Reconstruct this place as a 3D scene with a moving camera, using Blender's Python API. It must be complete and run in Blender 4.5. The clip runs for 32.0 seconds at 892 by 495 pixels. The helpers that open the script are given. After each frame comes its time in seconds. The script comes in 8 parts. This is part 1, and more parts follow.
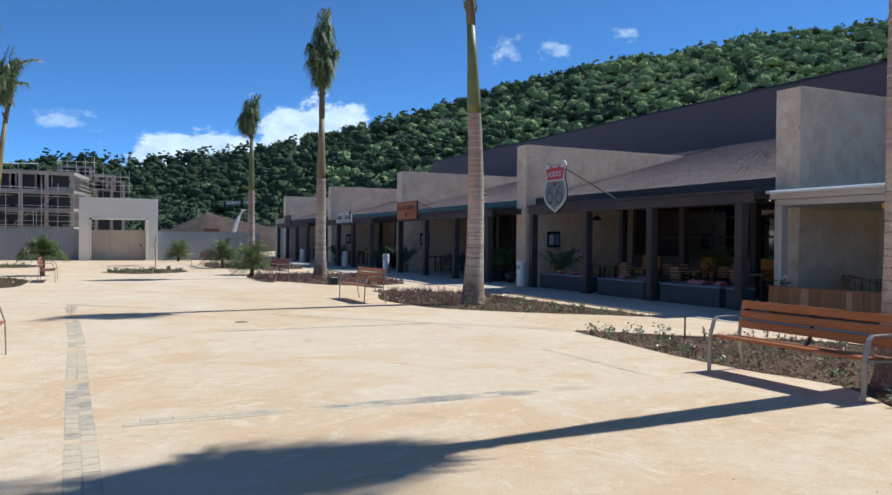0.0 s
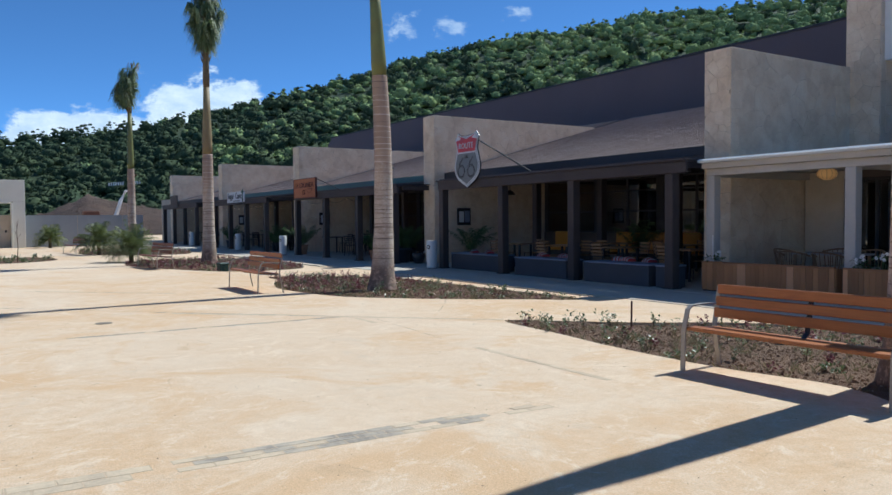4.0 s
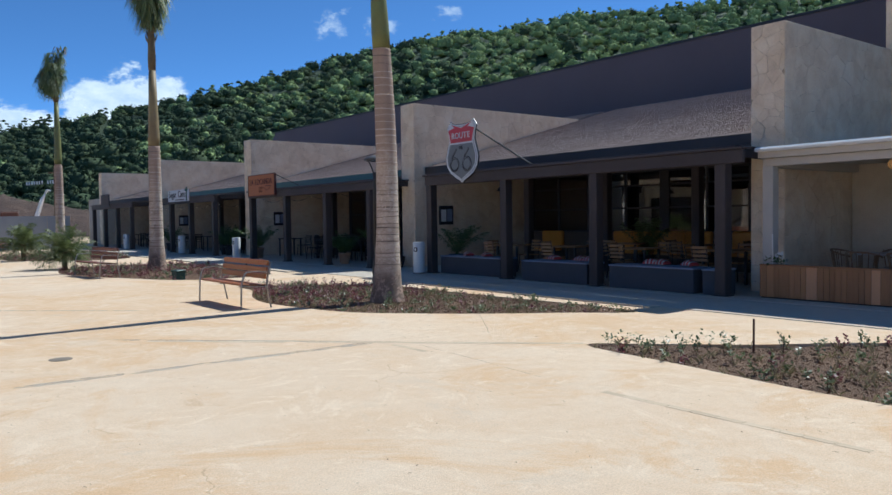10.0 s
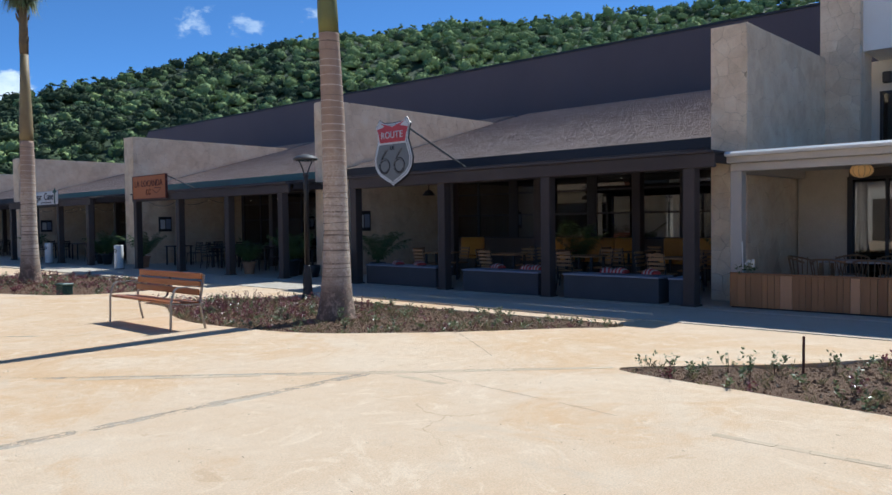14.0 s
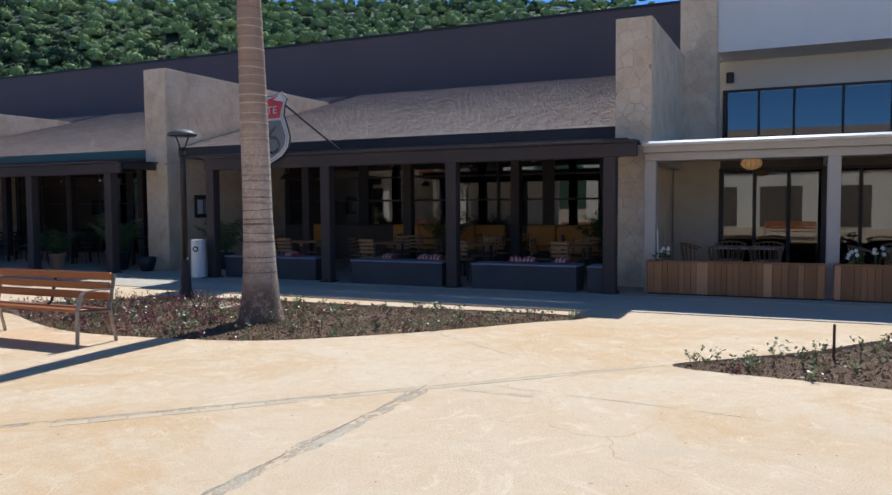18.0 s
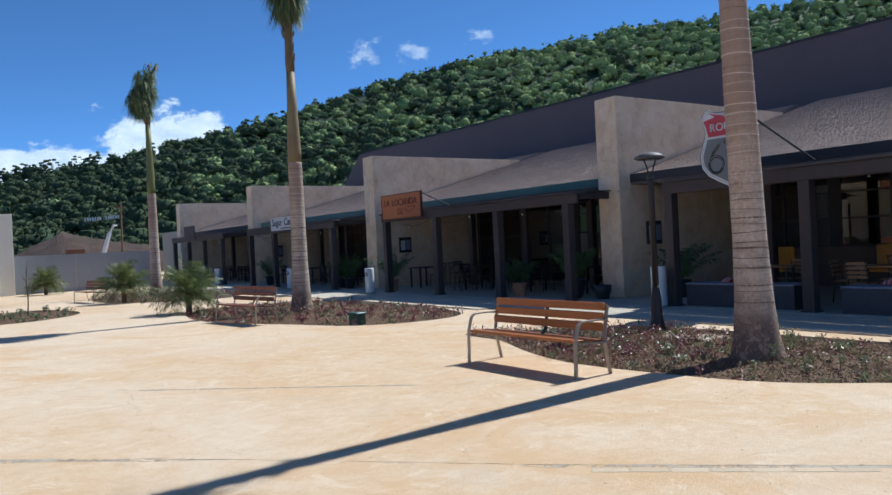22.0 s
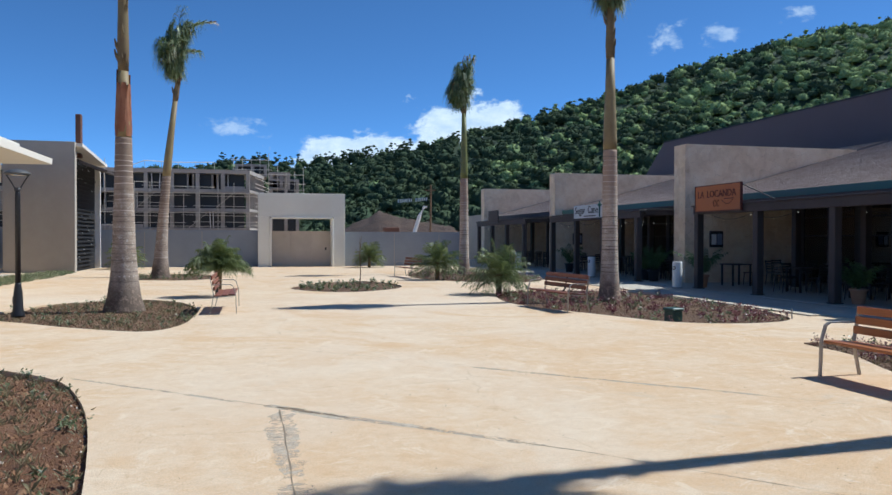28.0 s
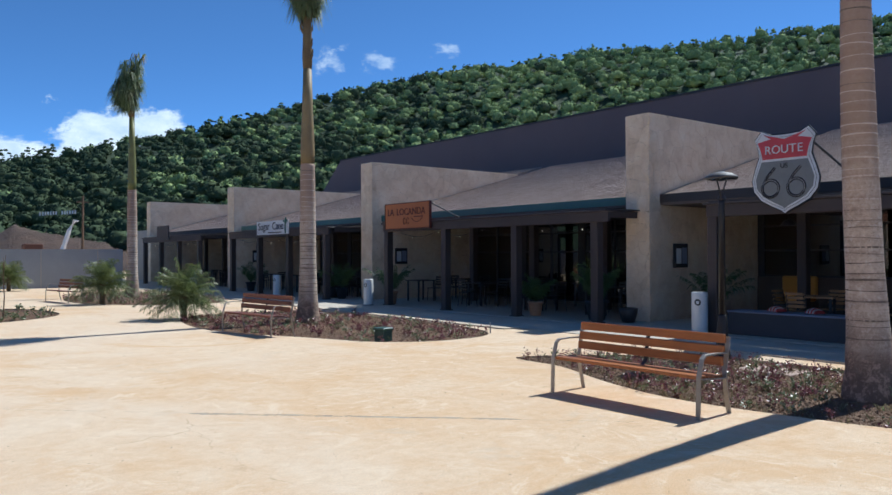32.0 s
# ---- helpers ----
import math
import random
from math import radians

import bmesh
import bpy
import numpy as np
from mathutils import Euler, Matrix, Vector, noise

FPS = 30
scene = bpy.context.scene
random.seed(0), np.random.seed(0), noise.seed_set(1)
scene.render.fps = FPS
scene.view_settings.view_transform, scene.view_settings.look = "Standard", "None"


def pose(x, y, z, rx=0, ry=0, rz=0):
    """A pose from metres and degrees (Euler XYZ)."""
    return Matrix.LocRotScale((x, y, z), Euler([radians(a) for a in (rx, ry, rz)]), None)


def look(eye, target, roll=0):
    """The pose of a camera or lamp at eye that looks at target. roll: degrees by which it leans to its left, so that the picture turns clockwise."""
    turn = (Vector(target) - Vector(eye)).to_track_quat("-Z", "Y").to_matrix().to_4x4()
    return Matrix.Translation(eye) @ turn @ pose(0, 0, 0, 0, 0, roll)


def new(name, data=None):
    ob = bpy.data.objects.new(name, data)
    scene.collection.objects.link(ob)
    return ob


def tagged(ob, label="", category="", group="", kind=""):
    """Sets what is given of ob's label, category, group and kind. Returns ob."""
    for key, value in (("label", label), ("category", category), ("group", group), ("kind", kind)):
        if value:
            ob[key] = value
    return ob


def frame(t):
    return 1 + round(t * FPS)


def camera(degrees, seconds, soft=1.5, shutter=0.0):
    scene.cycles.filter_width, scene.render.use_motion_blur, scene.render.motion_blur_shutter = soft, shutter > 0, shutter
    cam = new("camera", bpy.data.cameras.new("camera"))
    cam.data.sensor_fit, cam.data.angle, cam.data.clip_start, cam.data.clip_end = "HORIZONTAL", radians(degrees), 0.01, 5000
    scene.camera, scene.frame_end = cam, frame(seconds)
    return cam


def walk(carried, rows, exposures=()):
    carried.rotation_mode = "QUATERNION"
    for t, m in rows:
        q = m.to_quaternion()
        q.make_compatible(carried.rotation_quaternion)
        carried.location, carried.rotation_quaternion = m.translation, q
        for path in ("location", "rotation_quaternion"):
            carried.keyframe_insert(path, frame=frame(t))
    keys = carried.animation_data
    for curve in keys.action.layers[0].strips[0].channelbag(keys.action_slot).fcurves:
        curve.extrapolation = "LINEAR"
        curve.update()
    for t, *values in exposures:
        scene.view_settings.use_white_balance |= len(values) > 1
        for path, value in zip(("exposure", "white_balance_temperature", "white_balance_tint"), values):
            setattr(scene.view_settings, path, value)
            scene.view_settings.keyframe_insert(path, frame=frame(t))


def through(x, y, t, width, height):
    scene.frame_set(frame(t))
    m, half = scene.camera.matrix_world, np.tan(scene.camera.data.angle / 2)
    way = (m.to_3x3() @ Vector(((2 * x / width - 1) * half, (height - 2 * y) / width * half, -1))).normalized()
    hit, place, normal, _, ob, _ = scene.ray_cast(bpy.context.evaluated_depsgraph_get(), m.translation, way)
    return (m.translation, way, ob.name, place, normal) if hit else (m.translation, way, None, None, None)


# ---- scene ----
cam = camera(60.3, 32.0)
PATH = [
    (0, (-14.541, -24.414, 1.494), (-13.701, -22.599, 1.479), 0.6),
    (0.5, (-14.468, -24.274, 1.467), (-13.729, -22.416, 1.409), 0.0),
    (1, (-14.315, -24.068, 1.46), (-13.711, -22.162, 1.387), 0.4),
    (1.5, (-14.233, -23.899, 1.461), (-13.616, -21.999, 1.374), 0.5),
    (2, (-14.169, -23.631, 1.475), (-13.426, -21.776, 1.395), -0.1),
    (2.5, (-14.086, -23.367, 1.469), (-13.246, -21.554, 1.386), -0.6),
    (3, (-13.957, -23.118, 1.483), (-13.024, -21.351, 1.4), -0.1),
    (3.5, (-13.87, -22.835, 1.487), (-12.784, -21.157, 1.407), -0.6),
    (5.5, (-13.765, -21.826, 1.493), (-12.813, -20.067, 1.474), 0.6),
    (6, (-13.768, -21.594, 1.502), (-12.86, -19.812, 1.487), 0.4),
    (6.5, (-13.756, -21.269, 1.494), (-12.97, -19.43, 1.493), -0.3),
    (7, (-13.763, -21.101, 1.492), (-12.959, -19.269, 1.496), -0.2),
    (7.5, (-13.8, -20.848, 1.5), (-12.84, -19.094, 1.478), -0.3),
    (8, (-13.78, -20.597, 1.5), (-12.705, -18.911, 1.438), -1.1),
    (8.5, (-13.761, -20.355, 1.496), (-12.672, -18.679, 1.431), -1.0),
    (9, (-13.738, -20.081, 1.484), (-12.561, -18.466, 1.41), -0.4),
    (9.5, (-13.761, -19.819, 1.515), (-12.48, -18.285, 1.432), -0.3),
    (10, (-13.785, -19.576, 1.497), (-12.571, -17.989, 1.423), -0.8),
    (10.5, (-13.722, -19.287, 1.49), (-12.553, -17.666, 1.409), 0.2),
    (11, (-13.74, -19.02, 1.496), (-12.404, -17.536, 1.389), 0.6),
    (11.5, (-13.742, -18.815, 1.505), (-12.264, -17.471, 1.406), 0.3),
    (12, (-13.746, -18.538, 1.501), (-12.231, -17.234, 1.432), 0.3),
    (12.5, (-13.769, -18.287, 1.506), (-12.232, -17.008, 1.451), 1.3),
    (13, (-13.87, -18.031, 1.528), (-12.302, -16.791, 1.468), 0.6),
    (13.5, (-13.948, -17.805, 1.516), (-12.393, -16.55, 1.447), 0.1),
    (14, (-14.018, -17.508, 1.529), (-12.553, -16.149, 1.465), -0.7),
    (14.5, (-14.084, -17.282, 1.524), (-12.701, -15.839, 1.469), 0.0),
    (16.5, (-14.52, -16.424, 1.53), (-13.062, -15.056, 1.472), 0.6),
    (17, (-14.611, -16.252, 1.568), (-13.014, -15.052, 1.463), 0.1),
    (18, (-14.773, -14.551, 1.596), (-12.959, -13.716, 1.487), -0.4),
    (18.5, (-14.726, -14.391, 1.586), (-12.908, -13.564, 1.468), -0.9),
    (19, (-14.633, -14.212, 1.595), (-12.83, -13.351, 1.489), -1.4),
    (19.5, (-14.637, -14.019, 1.584), (-12.846, -13.133, 1.497), -0.5),
    (20, (-14.678, -13.786, 1.609), (-12.913, -12.847, 1.543), -0.8),
    (20.5, (-14.706, -13.643, 1.6), (-13.037, -12.544, 1.534), -1.0),
    (21, (-14.733, -13.532, 1.614), (-13.243, -12.198, 1.567), -2.5),
    (21.5, (-14.697, -13.414, 1.609), (-13.381, -11.907, 1.603), -2.8),
    (22, (-14.662, -13.332, 1.591), (-13.52, -11.69, 1.581), -2.8),
    (22.5, (-14.733, -13.302, 1.616), (-13.798, -11.534, 1.591), -2.9),
    (23, (-14.776, -13.283, 1.617), (-14.047, -11.42, 1.592), -2.7),
    (23.5, (-14.836, -13.296, 1.62), (-14.298, -11.369, 1.606), -1.9),
    (24, (-14.89, -13.291, 1.619), (-14.555, -11.32, 1.617), -1.0),
    (24.5, (-14.934, -13.282, 1.612), (-14.798, -11.287, 1.602), -0.3),
    (26.5, (-14.925, -13.357, 1.642), (-14.967, -11.358, 1.601), 0.3),
    (27, (-14.963, -13.18, 1.618), (-14.835, -11.185, 1.575), 0.6),
    (27.5, (-15.039, -13.019, 1.633), (-14.691, -11.05, 1.609), 0.4),
    (28, (-15.086, -12.889, 1.622), (-14.618, -10.945, 1.599), 0.1),
    (28.5, (-15.077, -12.708, 1.618), (-14.561, -10.776, 1.609), -0.3),
    (29, (-15.048, -12.501, 1.609), (-14.415, -10.604, 1.618), 0.8),
    (29.5, (-15.107, -12.326, 1.616), (-14.269, -10.51, 1.627), 0.8),
    (30, (-15.155, -12.156, 1.613), (-14.183, -10.408, 1.622), 0.1),
    (30.5, (-15.174, -11.987, 1.612), (-14.175, -10.255, 1.616), -0.3),
    (31, (-15.166, -11.804, 1.617), (-14.148, -10.083, 1.652), 0.0),
    (31.5, (-15.294, -11.709, 1.65), (-14.175, -10.052, 1.684), 0.2),
    (32, (-15.365, -11.592, 1.661), (-14.13, -10.018, 1.68), -0.2),
]
walk(cam, [(t, look(eye, target, roll)) for t, eye, target, roll in PATH], exposures=[(0, 0.13, 5350, 2), (4, 0.08, 5350, 2), (8, 0.06, 5350, 2), (13, 0.16, 5400, 3), (17, 0.17, 5450, 3), (20, 0.16, 5500, 4), (23, 0.09, 5400, 3), (27, 0.06, 5350, 2), (32, 0.15, 5400, 3)])

# ---- world, sun, exposure ----
SUN_ELEVATION = 51.0
world = bpy.data.worlds.new("world")
scene.world = world
world.use_nodes = True
wn = world.node_tree
wn.nodes.clear()
w_out = wn.nodes.new("ShaderNodeOutputWorld")
w_bg = wn.nodes.new("ShaderNodeBackground")
w_sky = wn.nodes.new("ShaderNodeTexSky")
w_sky.sky_type = "NISHITA"
w_sky.sun_disc = False
w_sky.sun_elevation = radians(SUN_ELEVATION)
w_sky.sun_rotation = radians(86)
w_sky.altitude = 4500
w_sky.air_density, w_sky.dust_density, w_sky.ozone_density = 0.65, 0.0, 5.0
w_bg.inputs["Strength"].default_value = 0.15
w_tint = wn.nodes.new("ShaderNodeVectorMath")
w_tint.operation = "MULTIPLY"
w_tint.inputs[1].default_value = (0.915, 1.04, 1.04)
wn.links.new(w_sky.outputs[0], w_tint.inputs[0])
wn.links.new(w_tint.outputs[0], w_bg.inputs["Color"])
wn.links.new(w_bg.outputs[0], w_out.inputs["Surface"])

sun = new("sun", bpy.data.lights.new("sun", "SUN"))
sun.data.energy = 4.8
sun.data.angle = radians(0.53)
sun.data.color = (1.0, 0.905, 0.80)
el = radians(SUN_ELEVATION)
sun.matrix_world = look((60 * math.cos(el) * math.cos(radians(4)), 60 * math.cos(el) * math.sin(radians(4)), 60 * math.sin(el)), (0, 0, 0))
scene.view_settings.exposure = 0.0


# ---- materials ----
def nodes_of(name):
    m = bpy.data.materials.new(name)
    m.use_nodes = True
    return m, m.node_tree.nodes, m.node_tree.links, m.node_tree.nodes["Principled BSDF"]


def ramp(n, l, src, stops):
    r = n.new("ShaderNodeValToRGB")
    while len(r.color_ramp.elements) < len(stops):
        r.color_ramp.elements.new(0.5)
    for e, (p, c) in zip(r.color_ramp.elements, stops):
        e.position, e.color = p, (*c, 1)
    l.new(src, r.inputs["Fac"])
    return r.outputs["Color"]


def noise_of(n, l, vec, scale, detail=5, rough=0.6, distort=0.0):
    t = n.new("ShaderNodeTexNoise")
    t.inputs["Scale"].default_value = scale
    t.inputs["Detail"].default_value = detail
    t.inputs["Roughness"].default_value = rough
    t.inputs["Distortion"].default_value = distort
    l.new(vec, t.inputs["Vector"])
    return t.outputs["Fac"]


def mixc(n, l, fac, a, b, blend="MIX"):
    x = n.new("ShaderNodeMix")
    x.data_type, x.blend_type = "RGBA", blend
    for v, i in ((fac, 0), (a, 6), (b, 7)):
        if isinstance(v, (int, float)):
            x.inputs[i].default_value = v
        elif isinstance(v, tuple):
            x.inputs[i].default_value = (*v, 1)
        else:
            l.new(v, x.inputs[i])
    return x.outputs[2]


def bump_of(n, l, bsdf, height, strength=0.3, dist=0.01):
    b = n.new("ShaderNodeBump")
    b.inputs["Strength"].default_value = strength
    b.inputs["Distance"].default_value = dist
    l.new(height, b.inputs["Height"])
    l.new(b.outputs[0], bsdf.inputs["Normal"])


def coords(n, kind="Object"):
    return n.new("ShaderNodeTexCoord").outputs[kind]


def world_pos(n):
    return n.new("ShaderNodeNewGeometry").outputs["Position"]


def surface(name, base, dark=None, light=None, rough=0.7, metal=0.0, scale=6.0, big=0.6, bump=0.2, dist=0.005, vary=0.0, fine=60.0, island=False):
    """A two-scale material: a base colour with broad stains, fine grain and a matching relief."""
    m, n, l, b = nodes_of(name)
    dark = dark or tuple(c * 0.75 for c in base)
    light = light or tuple(min(1, c * 1.2) for c in base)
    p = world_pos(n)
    f1 = noise_of(n, l, p, big, 4, 0.6, 0.3)
    f2 = noise_of(n, l, p, scale, 6, 0.65)
    f3 = noise_of(n, l, p, fine, 3, 0.6)
    c = ramp(n, l, f1, [(0.3, dark), (0.5, base), (0.72, light)])
    c = mixc(n, l, 0.35, c, ramp(n, l, f2, [(0.3, dark), (0.7, light)]))
    c = mixc(n, l, 0.25, c, ramp(n, l, f3, [(0.35, tuple(v * 0.8 for v in base)), (0.65, tuple(min(1, v * 1.2) for v in base))]))
    if vary:
        rnd = n.new("ShaderNodeNewGeometry").outputs["Random Per Island"] if island else n.new("ShaderNodeObjectInfo").outputs["Random"]
        c = mixc(n, l, vary, c, ramp(n, l, rnd, [(0.0, tuple(v * 0.6 for v in dark)), (0.5, base), (1.0, light)]))
    l.new(c, b.inputs["Base Color"])
    r = n.new("ShaderNodeMapRange")
    r.inputs["To Min"].default_value, r.inputs["To Max"].default_value = max(0, rough - 0.12), min(1, rough + 0.12)
    l.new(f2, r.inputs["Value"])
    l.new(r.outputs[0], b.inputs["Roughness"])
    b.inputs["Metallic"].default_value = metal
    if bump:
        s = n.new("ShaderNodeMath")
        s.operation = "ADD"
        l.new(f2, s.inputs[0])
        l.new(f3, s.inputs[1])
        bump_of(n, l, b, s.outputs[0], bump, dist)
    return m


def make_concrete(name, base, tan, pale, wear=1.0):
    """Poured plaza concrete under a skin of pale dust: ochre washes, chalky scuffs, rust spots, grey grime and grit."""
    m, n, l, b = nodes_of(name)
    p = world_pos(n)

    def dim(c, k):
        return tuple(min(1, v * k) for v in c)

    def shifted(dx, dy):
        v = n.new("ShaderNodeVectorMath")
        v.operation = "ADD"
        l.new(p, v.inputs[0])
        v.inputs[1].default_value = (dx, dy, 0.0)
        return v.outputs[0]

    def scaled(v, k):
        q = n.new("ShaderNodeMath")
        q.operation = "MULTIPLY"
        l.new(v, q.inputs[0])
        q.inputs[1].default_value = k
        return q.outputs[0]

    grey, other = shifted(31.0, 17.0), shifted(-12.0, 44.0)
    f1 = noise_of(n, l, p, 0.17, 8, 0.66, 0.9)
    f2 = noise_of(n, l, p, 0.85, 9, 0.76, 1.1)
    f3 = noise_of(n, l, p, 6.0, 8, 0.8, 0.3)
    f4 = noise_of(n, l, p, 75.0, 4, 0.75)
    c = ramp(n, l, f1, [(0.42, tan), (0.48, base), (0.54, pale)])
    c = mixc(n, l, 0.45, c, ramp(n, l, f2, [(0.42, tan), (0.5, base), (0.57, pale)]))
    c = mixc(n, l, 0.36, c, ramp(n, l, f3, [(0.34, dim(tan, 0.74)), (0.5, base), (0.64, dim(pale, 1.06))]))
    # the most walked bay has lost its ochre skin and shows grey cement
    away = n.new("ShaderNodeVectorMath")
    away.operation = "DISTANCE"
    wide = n.new("ShaderNodeVectorMath")
    wide.operation = "MULTIPLY"
    l.new(p, wide.inputs[0])
    wide.inputs[1].default_value = (1.0, 0.8, 0.0)
    l.new(wide.outputs[0], away.inputs[0])
    away.inputs[1].default_value = (-10.4, -11.2, 0.0)
    torn = n.new("ShaderNodeMath")
    torn.operation = "MULTIPLY_ADD"
    l.new(noise_of(n, l, grey, 0.45, 8, 0.7, 1.0), torn.inputs[0])
    torn.inputs[1].default_value = 5.0
    l.new(away.outputs["Value"], torn.inputs[2])
    c = mixc(n, l, ramp(n, l, scaled(torn.outputs[0], 0.1), [(0.42, (0.5 * wear,) * 3), (0.66, (0, 0, 0))]), c, (0.665, 0.55, 0.415))
    # ochre washes, chalky scuffs with torn edges, grey cement bloom
    f5 = noise_of(n, l, grey, 0.33, 10, 0.72, 1.4)
    c = mixc(n, l, ramp(n, l, f5, [(0.52, (0, 0, 0)), (0.62, (0.8 * wear,) * 3)]), c, tan)
    f6 = noise_of(n, l, p, 1.3, 11, 0.84, 2.2)
    c = mixc(n, l, ramp(n, l, f6, [(0.545, (0, 0, 0)), (0.60, (0.75 * wear,) * 3)]), c, dim(pale, 1.05))
    f9 = noise_of(n, l, grey, 0.6, 10, 0.8, 1.2)
    c = mixc(n, l, ramp(n, l, f9, [(0.57, (0, 0, 0)), (0.68, (0.6 * wear,) * 3)]), c, (0.57, 0.49, 0.385))
    f11 = noise_of(n, l, other, 0.12, 6, 0.62, 0.6)
    c = mixc(n, l, ramp(n, l, f11, [(0.49, (0, 0, 0)), (0.60, (0.4 * wear,) * 3)]), c, (0.72, 0.62, 0.495))
    # brown blots, dirt specks and pits
    f12 = noise_of(n, l, other, 1.9, 5, 0.62, 0.5)
    c = mixc(n, l, ramp(n, l, f12, [(0.655, (0, 0, 0)), (0.70, (0.55 * wear,) * 3)]), c, (0.47, 0.31, 0.17))
    f7 = noise_of(n, l, p, 11.0, 8, 0.82, 0.5)
    c = mixc(n, l, ramp(n, l, f7, [(0.31, (0.85, 0.85, 0.85)), (0.365, (0, 0, 0))]), c, dim(tan, 0.5))
    f8 = noise_of(n, l, grey, 26.0, 4, 0.7)
    c = mixc(n, l, ramp(n, l, f8, [(0.665, (0, 0, 0)), (0.70, (0.6, 0.6, 0.6))]), c, (0.27, 0.20, 0.13))
    # hairline cracks, open here and there
    bent = n.new("ShaderNodeVectorMath")
    bent.operation = "MULTIPLY_ADD"
    wob = n.new("ShaderNodeTexNoise")
    wob.inputs["Scale"].default_value, wob.inputs["Detail"].default_value = 1.6, 7
    l.new(p, wob.inputs["Vector"])
    l.new(wob.outputs["Color"], bent.inputs[0])
    bent.inputs[1].default_value = (0.7, 0.7, 0.0)
    l.new(p, bent.inputs[2])
    vor = n.new("ShaderNodeTexVoronoi")
    vor.feature, vor.voronoi_dimensions = "DISTANCE_TO_EDGE", "2D"
    vor.inputs["Scale"].default_value = 0.42
    l.new(bent.outputs[0], vor.inputs["Vector"])
    line = ramp(n, l, vor.outputs["Distance"], [(0.0, (1, 1, 1)), (0.0035, (0, 0, 0))])
    open_at = ramp(n, l, noise_of(n, l, other, 0.5, 4, 0.7), [(0.53, (0, 0, 0)), (0.60, (0.75 * wear,) * 3)])
    c = mixc(n, l, mixc(n, l, 1.0, line, open_at, "MULTIPLY"), c, dim(tan, 0.5))
    c = mixc(n, l, 0.34, c, ramp(n, l, f4, [(0.30, dim(base, 0.5)), (0.58, dim(base, 1.28))]))
    l.new(c, b.inputs["Base Color"])
    b.inputs["Roughness"].default_value = 0.9
    b.inputs["Specular IOR Level"].default_value = 0.25
    s = n.new("ShaderNodeMath")
    s.operation = "ADD"
    l.new(f3, s.inputs[0])
    l.new(f4, s.inputs[1])
    bump_of(n, l, b, s.outputs[0], 0.7, 0.008)
    return m


M = {}
M["concrete"] = make_concrete("concrete", (0.665, 0.488, 0.312), (0.60, 0.375, 0.18), (0.755, 0.635, 0.478))
# greyer copy of the plaza concrete, with building shade in its colour
M["walk"] = make_concrete("walkway", (0.50, 0.45, 0.37), (0.46, 0.385, 0.29), (0.58, 0.53, 0.46))
M["soil"] = surface("soil", (0.15, 0.080, 0.040), (0.065, 0.035, 0.017), (0.26, 0.162, 0.09), 0.95, scale=17, big=1.3, bump=1.0, dist=0.03, fine=80)
M["soil_red"] = surface("soil_red", (0.195, 0.083, 0.034), (0.075, 0.033, 0.014), (0.32, 0.175, 0.09), 0.95, scale=17, big=0.55, bump=1.0, dist=0.03, fine=80)
M["clod"] = surface("clod", (0.185, 0.105, 0.055), (0.10, 0.055, 0.028), (0.33, 0.215, 0.125), 0.95, scale=30, bump=0.6, vary=0.35, island=True)
M["mulch"] = surface("dry_mulch", (0.34, 0.26, 0.16), (0.17, 0.12, 0.07), (0.52, 0.43, 0.30), 0.9, scale=30, bump=0.2, vary=0.6, island=True)
M["clod_red"] = surface("clod_red", (0.215, 0.105, 0.048), (0.085, 0.042, 0.019), (0.36, 0.215, 0.12), 0.95, scale=30, bump=0.6, vary=0.5, island=True)
M["pebble"] = surface("pebble", (0.58, 0.52, 0.44), rough=0.9, scale=30, vary=0.4, island=True)
M["pad"] = surface("footing_concrete", (0.42, 0.31, 0.25), rough=0.9, scale=10)
M["pale_margin"] = surface("pale_margin", (0.58, 0.50, 0.38), rough=0.85, scale=12)


def make_paver(name, k):
    m, n, l, b = nodes_of(name)
    p = world_pos(n)
    f1 = noise_of(n, l, p, 1.3, 6, 0.75, 0.8)
    f2 = noise_of(n, l, p, 22, 5, 0.7)
    rnd = n.new("ShaderNodeObjectInfo").outputs["Random"]
    c = ramp(n, l, f1, [(0.40, (0.68, 0.53, 0.345)), (0.52, (0.60, 0.475, 0.32)), (0.60, (0.46, 0.37, 0.26))])
    c = mixc(n, l, 0.35, c, ramp(n, l, f2, [(0.35, (0.40, 0.33, 0.235)), (0.6, (0.68, 0.54, 0.36))]))
    c = mixc(n, l, 0.2, c, ramp(n, l, rnd, [(0.0, (0.46, 0.37, 0.255)), (1.0, (0.66, 0.53, 0.36))]))
    c = mixc(n, l, k, c, ramp(n, l, f1, [(0.38, (0.54, 0.46, 0.34)), (0.5, (0.36, 0.32, 0.26)), (0.6, (0.19, 0.18, 0.16))]))
    l.new(c, b.inputs["Base Color"])
    b.inputs["Roughness"].default_value = 0.9
    bump_of(n, l, b, f2, 0.5, 0.006)
    return m


